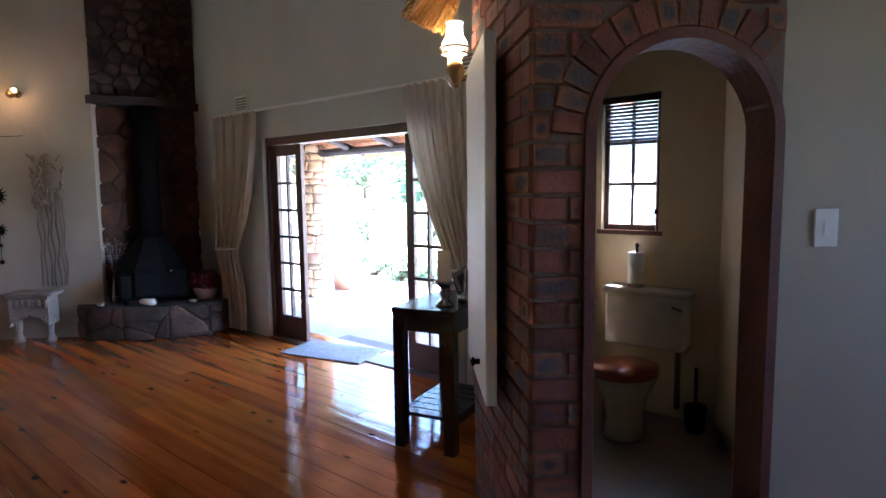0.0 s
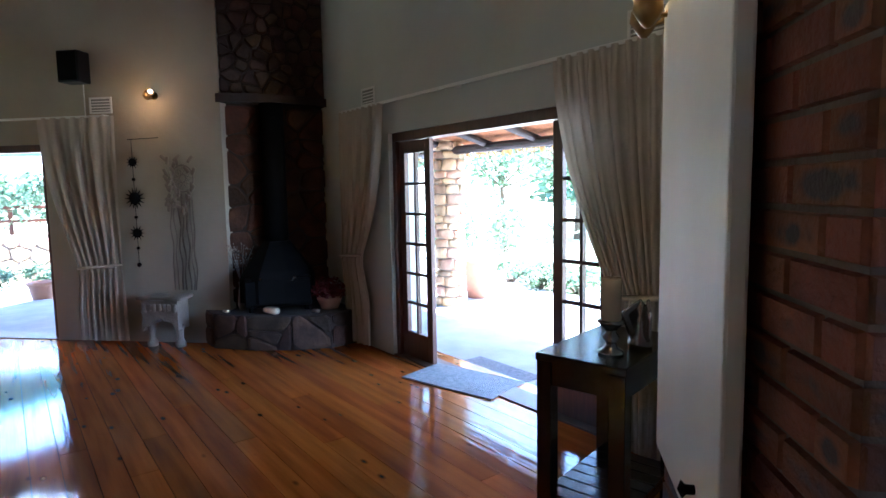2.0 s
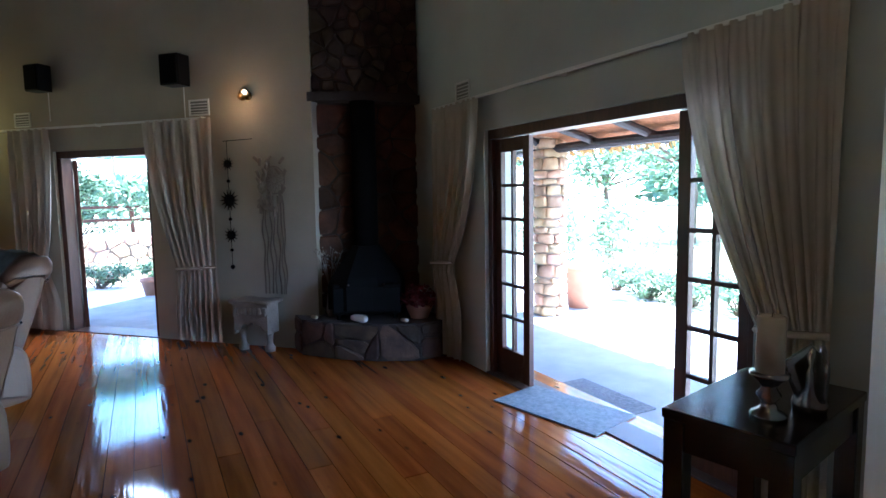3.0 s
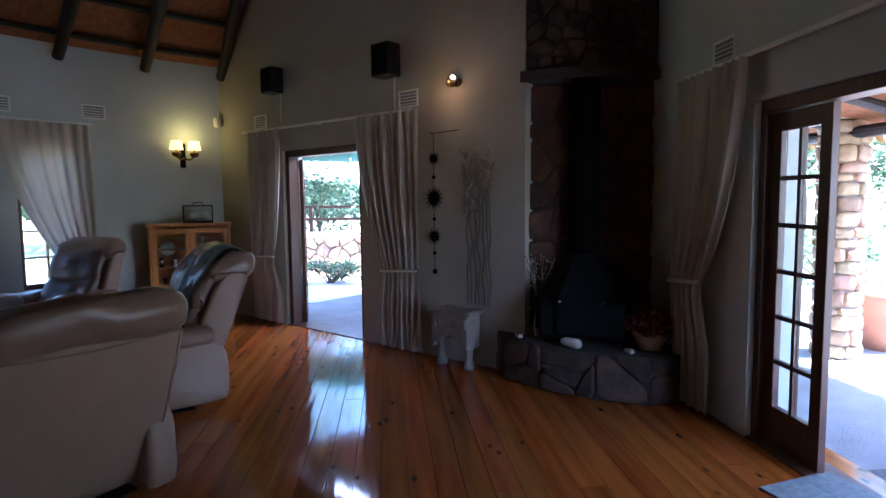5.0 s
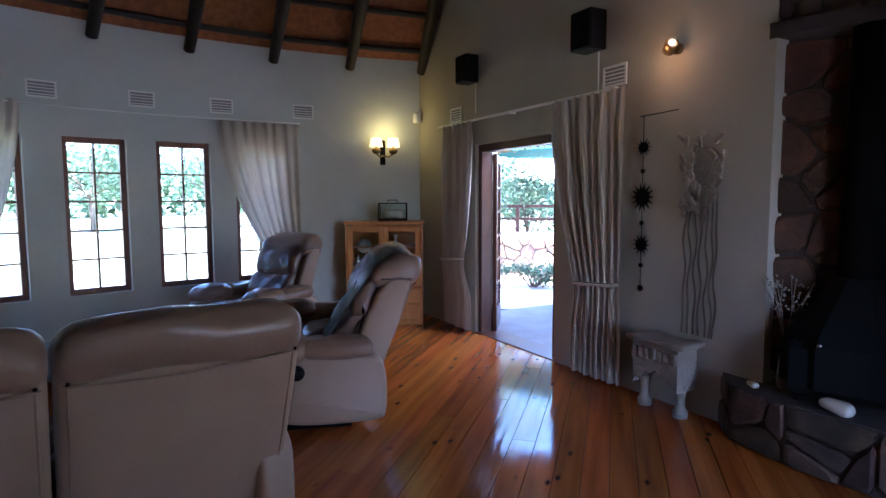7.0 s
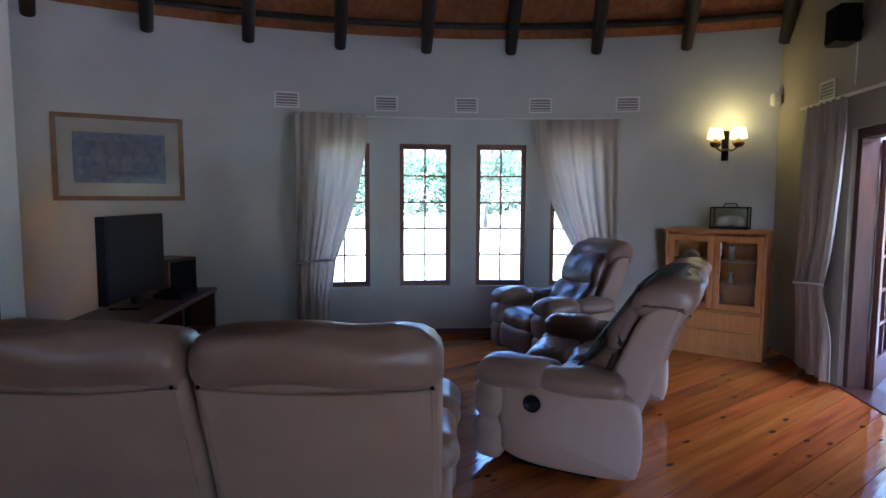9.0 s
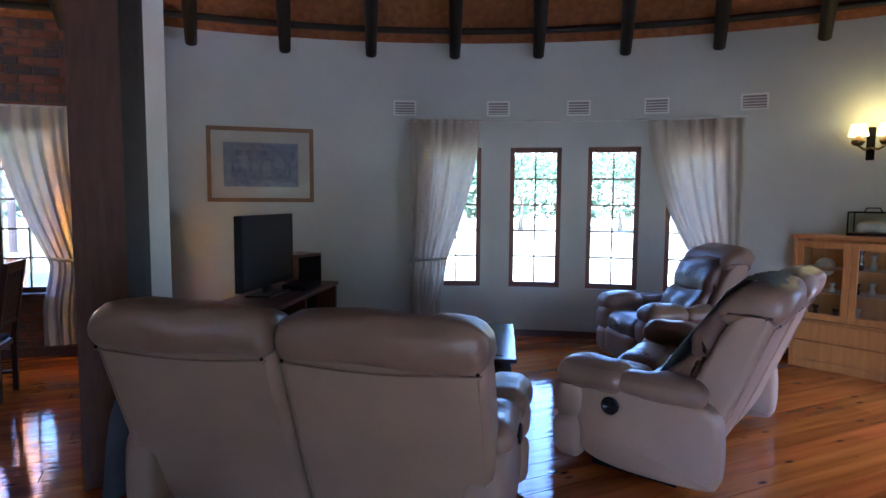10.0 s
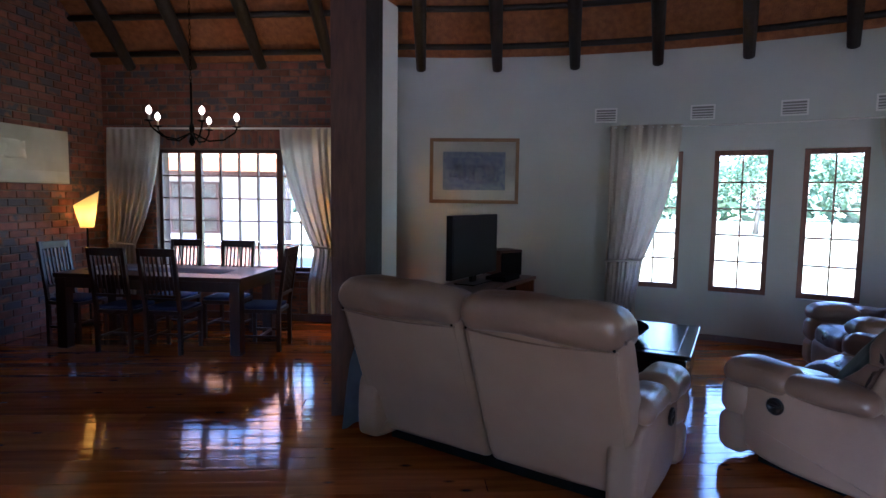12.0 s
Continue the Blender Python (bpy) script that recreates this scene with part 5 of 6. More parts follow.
# ---- television corner, picture ----
TVM = along((-3.55, -2.12), (-4.15, -3.06))
stand = thing("tv_stand", TVM, "low dark wooden television stand", "tv stand")
part("top", boxed(-0.3, 1.5, -0.5, 0.1, 0.66, 0.7, bevel=0.004), DARKWOOD, stand)
part("shelf", boxed(-0.27, 1.47, -0.46, 0.08, 0.3, 0.33), DARKWOOD, stand)
for x in (-0.3, 0.58, 1.46):
    part("upright", boxed(x, x + 0.04, -0.48, 0.09, 0, 0.66), DARKWOOD, stand)
tv = thing("television", TVM @ pose(0, -0.12, 0.7), "flat black television on a low stand", "television")
part("bezel", boxed(0, 1.1, -0.035, 0.035, 0.08, 0.74, bevel=0.008), PLASTIC, tv)
part("screen", boxed(0.025, 1.075, -0.04, -0.036, 0.11, 0.715), PLASTIC, tv)
part("neck", boxed(0.5, 0.6, -0.02, 0.02, 0.015, 0.09), PLASTIC, tv)
part("foot", boxed(0.3, 0.8, -0.14, 0.1, 0, 0.016, bevel=0.005), PLASTIC, tv)
dv = thing("disc_player", TVM @ pose(0.75, -0.42, 0.7), "flat dark disc player on the stand", "player")
part("case", boxed(0, 0.42, 0, 0.24, 0, 0.055, bevel=0.004), BLACK, dv)
fs_ = thing("floor_speaker", along((-4.32, -3.1), (-4.66, -3.32)), "dark wooden floor-standing loudspeaker", "speaker")
part("cabinet", boxed(0, 0.36, -0.02, 0.3, 0, 1.0, bevel=0.006), DARKWOOD, fs_)
part("grille", boxed(0.02, 0.34, -0.035, -0.021, 0.05, 0.97, bevel=0.004), BLACK, fs_)
pa, pb = arc(265.2), arc(257.1)
PM = along(pa, pb, 1.55) @ pose(0, -0.03, 0)
PWD = span(pa, pb)
GILT = material("dull_gilt_wood", (0.26, 0.14, 0.055), 0.45, color2=(0.18, 0.09, 0.035), scale=5, bump=0.1)
pc = thing("framed_print", PM, "blue patterned print in a broad cream mount and oak frame", "picture")
for b in ((0, PWD, 0.0, 0.03, 0, 0.045), (0, PWD, 0.0, 0.03, 0.775, 0.82), (0, 0.045, 0.0, 0.03, 0.045, 0.775), (PWD - 0.045, PWD, 0.0, 0.03, 0.045, 0.775)):
    part("frame", boxed(*b, bevel=0.004), GILT, pc)
MOUNT = material("cream_mount", (0.62, 0.52, 0.45), 0.8, scale=3, bump=0)
PRINT = material("blue_print", (0.16, 0.17, 0.3), 0.7, color2=(0.34, 0.33, 0.36), scale=16, bump=0)
PRINT2 = material("print_ground", (0.3, 0.28, 0.33), 0.7, color2=(0.15, 0.16, 0.28), scale=11, bump=0)
part("mount", boxed(0.045, PWD - 0.045, 0.015, 0.02, 0.045, 0.775), MOUNT, pc)
part("print_border", boxed(0.17, PWD - 0.17, 0.01, 0.0145, 0.17, 0.65), PRINT, pc)
part("print_field", boxed(0.25, PWD - 0.25, 0.006, 0.0095, 0.25, 0.57), PRINT2, pc)
PRINT3 = material("print_pale_shapes", (0.36, 0.35, 0.4), 0.7, color2=(0.24, 0.24, 0.32), scale=14, bump=0)
for i in range(9):
    x = 0.29 + i * (PWD - 0.64) / 8
    z = 0.33 + 0.045 * math.sin(i * 2.1)
    part("motif", softed(x - 0.03, x + 0.07, 0.002, 0.006, z, z + 0.1 + 0.03 * (i % 3), 0.03, pose(0, 0, 0, 0, 0, 0), cuts=4), PRINT3 if i % 2 else PRINT, pc, smooth=True)
part("glazing", boxed(0.045, PWD - 0.045, -0.001, 0.001, 0.045, 0.775), GLASS, pc).visible_shadow = False

# ---- pillar between lounge and dining side ----
PILLAR_WOOD = material("worn_pillar_wood", (0.125, 0.05, 0.03), 0.65, color2=(0.07, 0.028, 0.018), scale=5, stretch=(6, 6, 1), bump=0.25, bump_scale=30)
pil = thing("room_pillar", I4, "tall pillar, plastered white with a reddish-brown wooden face", "pillar")


def prism(pts, z0, z1):
    bm = bmesh.new()
    f = bm.faces.new([bm.verts.new((x, y, z0)) for x, y in pts])
    ex = bmesh.ops.extrude_face_region(bm, geom=[f])
    bmesh.ops.translate(bm, vec=(0, 0, z1 - z0), verts=[g for g in ex["geom"] if isinstance(g, bmesh.types.BMVert)])
    return bm


part("core", prism([(-2.71, -0.48), (-2.93, -0.53), (-3.03, -0.64), (-3.15, -0.9), (-2.95, -1.05), (-2.66, -0.9)], 0, 3.08), WHITE, pil, "white plastered side")
part("facing", prism([(-2.69, -0.455), (-2.935, -0.5), (-2.935, -0.53), (-2.69, -0.485)], 0, 3.08), PILLAR_WOOD, pil, "reddish-brown wooden facing")
part("corner_post", prism([(-2.935, -0.495), (-3.02, -0.6), (-3.045, -0.645), (-3.01, -0.66), (-2.93, -0.54)], 0, 3.08), POLE, pil, "dark corner post")
for k, (x, y) in enumerate(((-2.74, -0.42), (-2.86, -0.6))):
    s2 = thing("spotlight", pose(x, y, 3.08, 0, 0, 60 - 80 * k), "small brass spotlight on top of the pillar", "spotlight", "pillar spotlights")
    part("arm", rods([((0, 0, 0), (0, 0, 0.05 + 0.1 * k))], 0.008), BRASS, s2)
    part("can", lathed([(0.02, -0.05), (0.035, -0.04), (0.035, 0.06), (0.03, 0.06), (0.02, 0)], 14, pose(0.02, 0, 0.07 + 0.1 * k, 0, 70)), BRASS, s2, smooth=True)
    part("bulb", lathed([(0.001, 0.02), (0.028, 0.05), (0.001, 0.075)], 12, pose(0.02, 0, 0.07 + 0.1 * k, 0, 70)), BULB, s2, smooth=True)

# ---- brick block with the arched doorway ----
AM = along(BK, ARCH_END)
AL = span(BK, ARCH_END)
AC, AR, ASP = 0.5, 0.3, 1.74
bm = bmesh.new()
wall_run(bm, BK, BKL, 4, 0.1, side=-1)
box(bm, 0.0, AC - AR - 0.03, 0.0, 0.12, 0, 4, AM)
box(bm, AC + AR + 0.03, AL, 0.0, 0.12, 0, 4, AM)
n = 28
for i in range(n):
    x0, x1 = AC - AR - 0.03 + (2 * AR + 0.06) * i / n, AC - AR - 0.03 + (2 * AR + 0.06) * (i + 1) / n
    xm = min(AR, abs((x0 + x1) / 2 - AC))
    box(bm, x0, x1, 0.0, 0.12, ASP + math.sqrt(AR**2 - xm**2) + 0.03, 4, AM)
brick_wall = structure("wall_brick", bm, MORTAR, "red and burnt-grey facebrick wall with an arched doorway", "wall")
bm = bmesh.new()
path = [(AC - AR, 0.0)] + [(AC - AR * math.cos(math.pi * t / 24), ASP + AR * math.sin(math.pi * t / 24)) for t in range(25)] + [(AC + AR, 0.0)]
outer = [(AC - AR - 0.035, 0.0)] + [(AC - (AR + 0.035) * math.cos(math.pi * t / 24), ASP + (AR + 0.035) * math.sin(math.pi * t / 24)) for t in range(25)] + [(AC + AR + 0.035, 0.0)]
rows = [[bm.verts.new(AM @ Vector((x, y, z))) for (x, z), y in ((a, -0.022), (b, -0.022), (b, 0.14), (a, 0.14))] for a, b in zip(path, outer)]
for a, b in zip(rows, rows[1:]):
    for k in range(4):
        bm.faces.new((a[k], a[(k + 1) % 4], b[(k + 1) % 4], b[k]))
bm.faces.new(rows[0])
bm.faces.new(rows[-1][::-1])
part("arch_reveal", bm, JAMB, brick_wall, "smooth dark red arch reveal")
bm = bmesh.new()
wall_run(bm, BKL, (-1.2, 4.55), 4, 0.1, side=-1)
structure("wall_return", bm, PLASTER, "short white plastered return wall", "wall")

# ---- toilet behind the arch ----
structure("toilet_floor", prism([(-1.05, 3.5), (-0.3, 2.74), (-0.12, 2.74), (0.36, 3.22), (-0.2, 4.95), (-1.2, 4.95)], -0.03, 0.004), TILE, "brown tiled toilet floor", "floor")
bm = bmesh.new()
wall_run(bm, (-1.25, 4.95), (0.2, 4.95), 3.2, 0.25, [(0.18, 0.59, 1.27, 2.2)])
structure("toilet_wall_north", bm, CREAM_TOILET, "cream toilet wall with a small window", "wall")
bm = bmesh.new()
wall_run(bm, (-0.26, 4.95), (0.5, 3.42), 3.2, 0.06, side=1)
wall_run(bm, (-0.9, 3.45), (-1.12, 4.95), 3.2, 0.06, side=1)
structure("toilet_wall_side", bm, CREAM_TOILET, "cream toilet side wall", "wall")
structure("toilet_ceiling", boxed(-1.15, 0.45, 3.0, 5.2, 3.2, 3.3), CREAM_TOILET, "white toilet ceiling", "ceiling")
tw = tagged(thing("window_5", pose(-1.07, 5.02, 1.27), "small paned toilet window with a short venetian blind", "window"), kind="structure")
glazed(tw, 0.41, 0.93, 2, 3, 0.035, 0.04, 0.04, 0.05, DARKWOOD, 0.02, pane=FROST)
part("window_sill", boxed(-0.03, 0.44, -0.08, 0.0, -0.03, 0.0), DARKWOOD, tw)
bl = thing("venetian_blind", pose(-1.07, 4.97, 2.17), "dark venetian blind drawn half up", "blind")
part("headrail", boxed(0, 0.41, -0.02, 0.02, -0.02, 0.02), DARKWOOD, bl)
for i in range(11):
    s = part("slat", boxed(0.01, 0.4, -0.016, 0.016, -0.001, 0.001), DARKWOOD, bl)
    s.matrix_basis = pose(0, 0, -0.035 - i * 0.024, 38)
part("cord", rods([((0.39, -0.015, 0), (0.39, -0.015, -0.95))], 0.003, 6), WHITE, bl)
part("tassel", lathed([(0.006, 0.03), (0.014, 0), (0.001, -0.004)], 10, pose(0.39, -0.015, -0.78)), BLACK, bl)
wc = thing("toilet", pose(-0.68, 4.95, 0), "white ceramic toilet with an orange wooden seat", "toilet")
part("cistern", boxed(-0.27, 0.27, -0.2, -0.005, 0.5, 0.86, bevel=0.03), CERAMIC, wc, smooth=True)
part("cistern_lid", boxed(-0.285, 0.285, -0.215, 0.0, 0.86, 0.9, bevel=0.015), CERAMIC, wc, smooth=True)
part("flush_handle", rods([((0.2, -0.21, 0.8), (0.26, -0.23, 0.79))], 0.008), SILVER, wc)
part("bowl", lathed([(0.13, 0), (0.11, 0.12), (0.13, 0.25), (0.19, 0.38), (0.195, 0.4), (0.15, 0.4), (0.1, 0.28)], 22, pose(0, -0.46, 0) @ Matrix.Diagonal((1, 1.2, 1, 1))), CERAMIC, wc, smooth=True)
part("seat", lathed([(0.13, 0.405), (0.2, 0.405), (0.2, 0.425), (0.13, 0.43)], 24, pose(0, -0.46, 0) @ Matrix.Diagonal((1, 1.2, 1, 1))), ORANGE, wc, "orange varnished wooden seat", smooth=True)
part("lid", lathed([(0.001, 0.43), (0.2, 0.432), (0.2, 0.445), (0.001, 0.45)], 24, pose(0, -0.46, 0) @ Matrix.Diagonal((1, 1.2, 1, 1))), ORANGE, wc, smooth=True)
part("down_pipe", rods([((0.2, -0.08, 0.1), (0.2, -0.08, 0.5))], 0.02), SILVER, wc)
pr = thing("paper_roll", pose(-0.76, 4.84, 0.9), "white paper roll on a dark stand", "paper roll")
part("stand", lathed([(0.06, 0), (0.06, 0.015), (0.01, 0.02), (0.01, 0.27), (0.016, 0.28), (0.001, 0.3)], 18), DARKWOOD, pr, smooth=True)
part("roll", lathed([(0.055, 0.02), (0.056, 0.23), (0.015, 0.23)], 20), WHITE, pr, smooth=True)
br = thing("toilet_brush", pose(-0.34, 4.8, 0), "black toilet brush in its holder", "brush")
part("holder", lathed([(0.06, 0), (0.07, 0.17), (0.06, 0.17), (0.05, 0.02)], 16), PLASTIC, br, smooth=True)
part("stick", rods([((0, 0, 0.02), (0, 0, 0.42))], 0.011), PLASTIC, br)

# ---- dining side ----
bm = bmesh.new()
wall_run(bm, DA, DB, 3.5, 0.3, [(0.9, 3.1, 0.64, 2.2)], side=-1)
wall_dining = structure("wall_dining", bm, MORTAR, "red facebrick wall with a wide window", "wall")
bm = bmesh.new()
wall_run(bm, DB, EAST_END, 9, 0.3, side=-1, under_roof=True)
wall_east = structure("wall_east", bm, MORTAR, "tall red facebrick wall", "wall")
bm = bmesh.new()
box(bm, 0.0, 3.8, 0.0, 0.02, 0.0, 0.09, DM)
structure("baseboard_dining", bm, DARKWOOD, "dark wooden skirting", "baseboard")
dw = tagged(thing("window_6", DM @ pose(0.9, -0.1, 0.64), "wide three-part window with small panes in dark wood", "window"), kind="structure")
for x0, w, c in ((0, 0.55, 2), (0.55, 1.11, 4), (1.66, 0.54, 2)):
    cs = part("casement", boxed(x0 + 0.002, x0 + 0.004, -0.004, 0.004, 0.02, 0.03), DARKWOOD, dw)
    before = set(scene.objects)
    glazed(cs, w, 1.56, c, 5, 0.045, 0.05, 0.05, 0.06, DARKWOOD, 0.018)
    for ob in set(scene.objects) - before:
        ob.matrix_basis = pose(x0, 0, 0) @ ob.matrix_basis
part("window_sill", boxed(-0.04, 2.24, -0.02, 0.16, -0.04, 0.0, bevel=0.006), DARKWOOD, dw)


def dining_chair(m, label):
    ob = thing("dining_chair", m, label, "chair", "chairs round the dining table")
    for x in (-0.2, 0.165):
        bm = bmesh.new()
        box(bm, x, x + 0.035, -0.22, -0.18, 0, 0.46)
        vs = box(bm, x, x + 0.035, -0.22, -0.185, 0.46, 1.08)
        for v in vs:
            if v.co.z > 1:
                v.co.y -= 0.09
        part("back_leg", bm, DINING_WOOD, ob)
        part("front_leg", boxed(x, x + 0.035, 0.17, 0.205, 0, 0.42), DINING_WOOD, ob)
        part("stretcher", boxed(x + 0.008, x + 0.027, -0.18, 0.17, 0.14, 0.165), DINING_WOOD, ob)
    part("stretcher", boxed(-0.17, 0.17, -0.01, 0.01, 0.14, 0.165), DINING_WOOD, ob)
    part("seat_frame", boxed(-0.205, 0.205, -0.2, 0.21, 0.4, 0.44, bevel=0.004), DINING_WOOD, ob)
    part("seat_pad", softed(-0.195, 0.195, -0.17, 0.205, 0.435, 0.48, 0.02, cuts=5, puff=0.006), BLUE_SEAT, ob, "dark blue cloth seat pad", smooth=True)
    part("top_rail", boxed(-0.165, 0.165, -0.3, -0.27, 1.0, 1.08, bevel=0.004), DINING_WOOD, ob)
    part("lower_rail", boxed(-0.165, 0.165, -0.235, -0.21, 0.58, 0.61), DINING_WOOD, ob)
    for i in range(7):
        x = -0.14 + i * 0.0467
        bm = bmesh.new()
        vs = box(bm, x - 0.008, x + 0.008, -0.226, -0.212, 0.61, 1.0)
        for v in vs:
            if v.co.z > 0.9:
                v.co.y -= 0.063
        part("slat", bm, DINING_WOOD, ob)
    return ob


# table frame: x along the near edge towards the east wall, -y away from the lounge
TT = along((-1.58, -2.08), (0.42, -2.43))
tt = thing("dining_table", TT, "long dark wooden dining table with thick square legs", "table")
TL, TDP = 2.03, 0.92
part("tabletop", boxed(0, TL, -TDP, 0, 0.745, 0.79, bevel=0.005), DINING_WOOD, tt)
for x in (0.015, TL - 0.125):
    for y in (-0.125, -TDP + 0.015):
        part("leg", boxed(x, x + 0.11, y, y + 0.11, 0, 0.745, bevel=0.005), DINING_WOOD, tt)
for b in ((0.125, TL - 0.125, -0.05, -0.025, 0.64, 0.745), (0.125, TL - 0.125, -TDP + 0.025, -TDP + 0.05, 0.64, 0.745), (0.025, 0.05, -TDP + 0.125, -0.125, 0.64, 0.745), (TL - 0.05, TL - 0.025, -TDP + 0.125, -0.125, 0.64, 0.745)):
    part("apron", boxed(*b), DINING_WOOD, tt)
RUN = material("striped_runner", (0.06, 0.07, 0.12), 0.9, color2=(0.14, 0.14, 0.18), scale=2, stretch=(0.3, 14, 1), bump=0.2, bump_scale=200)
rn = tagged(link("table_runner", boxed(0.35, 1.9, -0.63, -0.3, 0.791, 0.795), RUN), "dark striped cloth runner on the dining table", "runner")
rn.matrix_basis = TT
ch = dining_chair(TT @ pose(0.8, -0.16, 0, 0, 0, 180), "dark slat-backed wooden dining chair with a blue seat")
for x, y, a in ((1.32, -0.14, 180), (0.55, -TDP + 0.08, 0), (1.2, -TDP + 0.08, 0)):
    copy_thing(ch, TT @ pose(x, y, 0, 0, 0, a))
copy_thing(ch, TT @ pose(-0.08, -0.42, 0, 0, 0, -86))
copy_thing(ch, TT @ pose(TL + 0.1, -0.46, 0, 0, 0, 84))

chd = thing("chandelier", pose(-0.8, -3.05, 2.36), "black wrought-iron chandelier with five bare candle bulbs", "chandelier")
part("stem", lathed([(0.01, -0.2), (0.035, -0.16), (0.015, -0.08), (0.03, 0.0), (0.012, 0.06), (0.012, 0.5)], 14), BLACK, chd, smooth=True)
bm = bmesh.new()
for k in range(24):
    z = 0.5 + k * 0.055
    tube(bm, [(0.012 * math.cos(t) * (k % 2), 0.012 * math.cos(t) * ((k + 1) % 2), z + 0.035 * math.sin(t)) for t in [i * math.tau / 8 for i in range(9)]], 0.003, 5)
part("chain", bm, BLACK, chd)
for k in range(5):
    t = radians(50 + 72 * k)
    c, s = math.cos(t), math.sin(t)
    arm = [(0.02, -0.06), (0.18, -0.14), (0.34, -0.12), (0.46, -0.03), (0.48, 0.02)]
    bm = bmesh.new()
    tube(bm, [(r * c, r * s, z) for r, z in arm], 0.009, 7)
    part("arm", bm, BLACK, chd, smooth=True)
    part("drip_pan", lathed([(0.01, 0.0), (0.05, 0.012), (0.045, 0.018), (0.012, 0.012)], 14, pose(0.48 * c, 0.48 * s, 0.02)), BLACK, chd, smooth=True)
    part("candle_sleeve", rods([((0.48 * c, 0.48 * s, 0.03), (0.48 * c, 0.48 * s, 0.1))], 0.012), WAX, chd)
    part("bulb", lathed([(0.012, 0.1), (0.03, 0.13), (0.026, 0.16), (0.001, 0.19)], 12, pose(0.48 * c, 0.48 * s, 0)), BULB, chd, "glowing candle bulb", smooth=True)
lamp(-0.8, -3.05, 2.55, 0.12, (1.0, 0.75, 0.45), 0.1)


def shade_lamp(x, y, watts):
    ob = thing("floor_lamp", pose(x, y, 0), "floor lamp with a slanted lit parchment shade", "floor lamp", "parchment lamps")
    part("base", lathed([(0.14, 0), (0.14, 0.02), (0.02, 0.03)], 20), BLACK, ob, smooth=True)
    part("pole", rods([((0, 0, 0.02), (0, 0, 1.24))], 0.012), BLACK, ob)
    bm = bmesh.new()
    seg = 20
    a = [bm.verts.new((0.075 * math.cos(k * math.tau / seg), 0.075 * math.sin(k * math.tau / seg), 1.2)) for k in range(seg)]
    b = [bm.verts.new((0.14 * math.cos(k * math.tau / seg), 0.14 * math.sin(k * math.tau / seg), 1.55 + 0.09 * math.cos(k * math.tau / seg + 2.6))) for k in range(seg)]
    for k in range(seg):
        bm.faces.new((a[k], a[(k + 1) % seg], b[(k + 1) % seg], b[k]))
    part("shade", bm, PAPER_LIT, ob, "glowing yellow parchment shade", smooth=True)
    lamp(x, y, 1.36, watts, (1.0, 0.6, 0.14), 0.04)


shade_lamp(0.66, -3.58, 0.16)
shade_lamp(-2.54, -3.36, 1.3)
EM = along(DB, EAST_END)
art = thing("canvas_painting", EM @ pose(0.68, 0.03, 1.72), "wide pale abstract canvas on the brick wall", "painting")
CANVAS = material("pale_canvas", (0.6, 0.54, 0.42), 0.8, color2=(0.42, 0.36, 0.27), scale=2.2, bump=0.2, bump_scale=150)
part("canvas", boxed(0, 1.35, 0, 0.03, 0, 0.62, bevel=0.004), CANVAS, art)
CANVAS2 = material("pale_paint", (0.62, 0.56, 0.46), 0.8, color2=(0.5, 0.44, 0.34), scale=4, bump=0.2, bump_scale=120)
part("pale_form", softed(0.62, 1.02, 0.028, 0.034, 0.26, 0.46, 0.1, cuts=6, rough=0.02), CANVAS2, art, smooth=True)
part("low_band", boxed(0.01, 1.34, 0.03, 0.033, 0.02, 0.14), CANVAS2, art)

# ---- outside ----
def thatch_slab(p, q, out, z_in, z_out, name, label):
    """A sloping thatched eave along the wall p to q, reaching out to the left of that line."""
    m, L = along(p, q), span(p, q)
    ob = thing(name, m, label, "thatch roof")
    bm = bmesh.new()
    vs = [bm.verts.new(v) for v in ((-0.5, 0, z_in), (L + 0.5, 0, z_in), (L + 0.5, out, z_out), (-0.5, out, z_out), (-0.5, 0, z_in + 0.3), (L + 0.5, 0, z_in + 0.3), (L + 0.5, out, z_out + 0.25), (-0.5, out, z_out + 0.25))]
    for f in ((0, 1, 2, 3), (7, 6, 5, 4), (0, 4, 5, 1), (1, 5, 6, 2), (2, 6, 7, 3), (3, 7, 4, 0)):
        bm.faces.new([vs[i] for i in f])
    part("thatch", bm, THATCH, ob)
    r = random.Random(11)
    V, F = [], []
    for i in range(int(L * 170)):
        x = r.uniform(-0.5, L + 0.5)
        y = out + r.uniform(-0.1, 0.06)
        z = z_out + r.uniform(-0.14, 0.02)
        n0 = len(V)
        w = 0.012
        V += [(x - w, y, z), (x + w, y, z), (x + w + r.uniform(-0.02, 0.02), y - 0.15, z + 0.26), (x - w, y - 0.15, z + 0.26)]
        F.append((n0, n0 + 1, n0 + 2, n0 + 3))
    tagged(raw("straw_fringe", V, F, STRAW, ob), kind="stuff")
    for i in range(int(L / 0.9) + 1):
        part("pole", rods([((i * 0.9, 0.0, z_in - 0.06), (i * 0.9, out - 0.1, z_out - 0.05))], 0.05), POLE, ob)
    part("wall_plate", rods([((-0.5, out - 0.35, z_out - 0.03), (L + 0.5, out - 0.35, z_out - 0.03))], 0.06), POLE, ob)


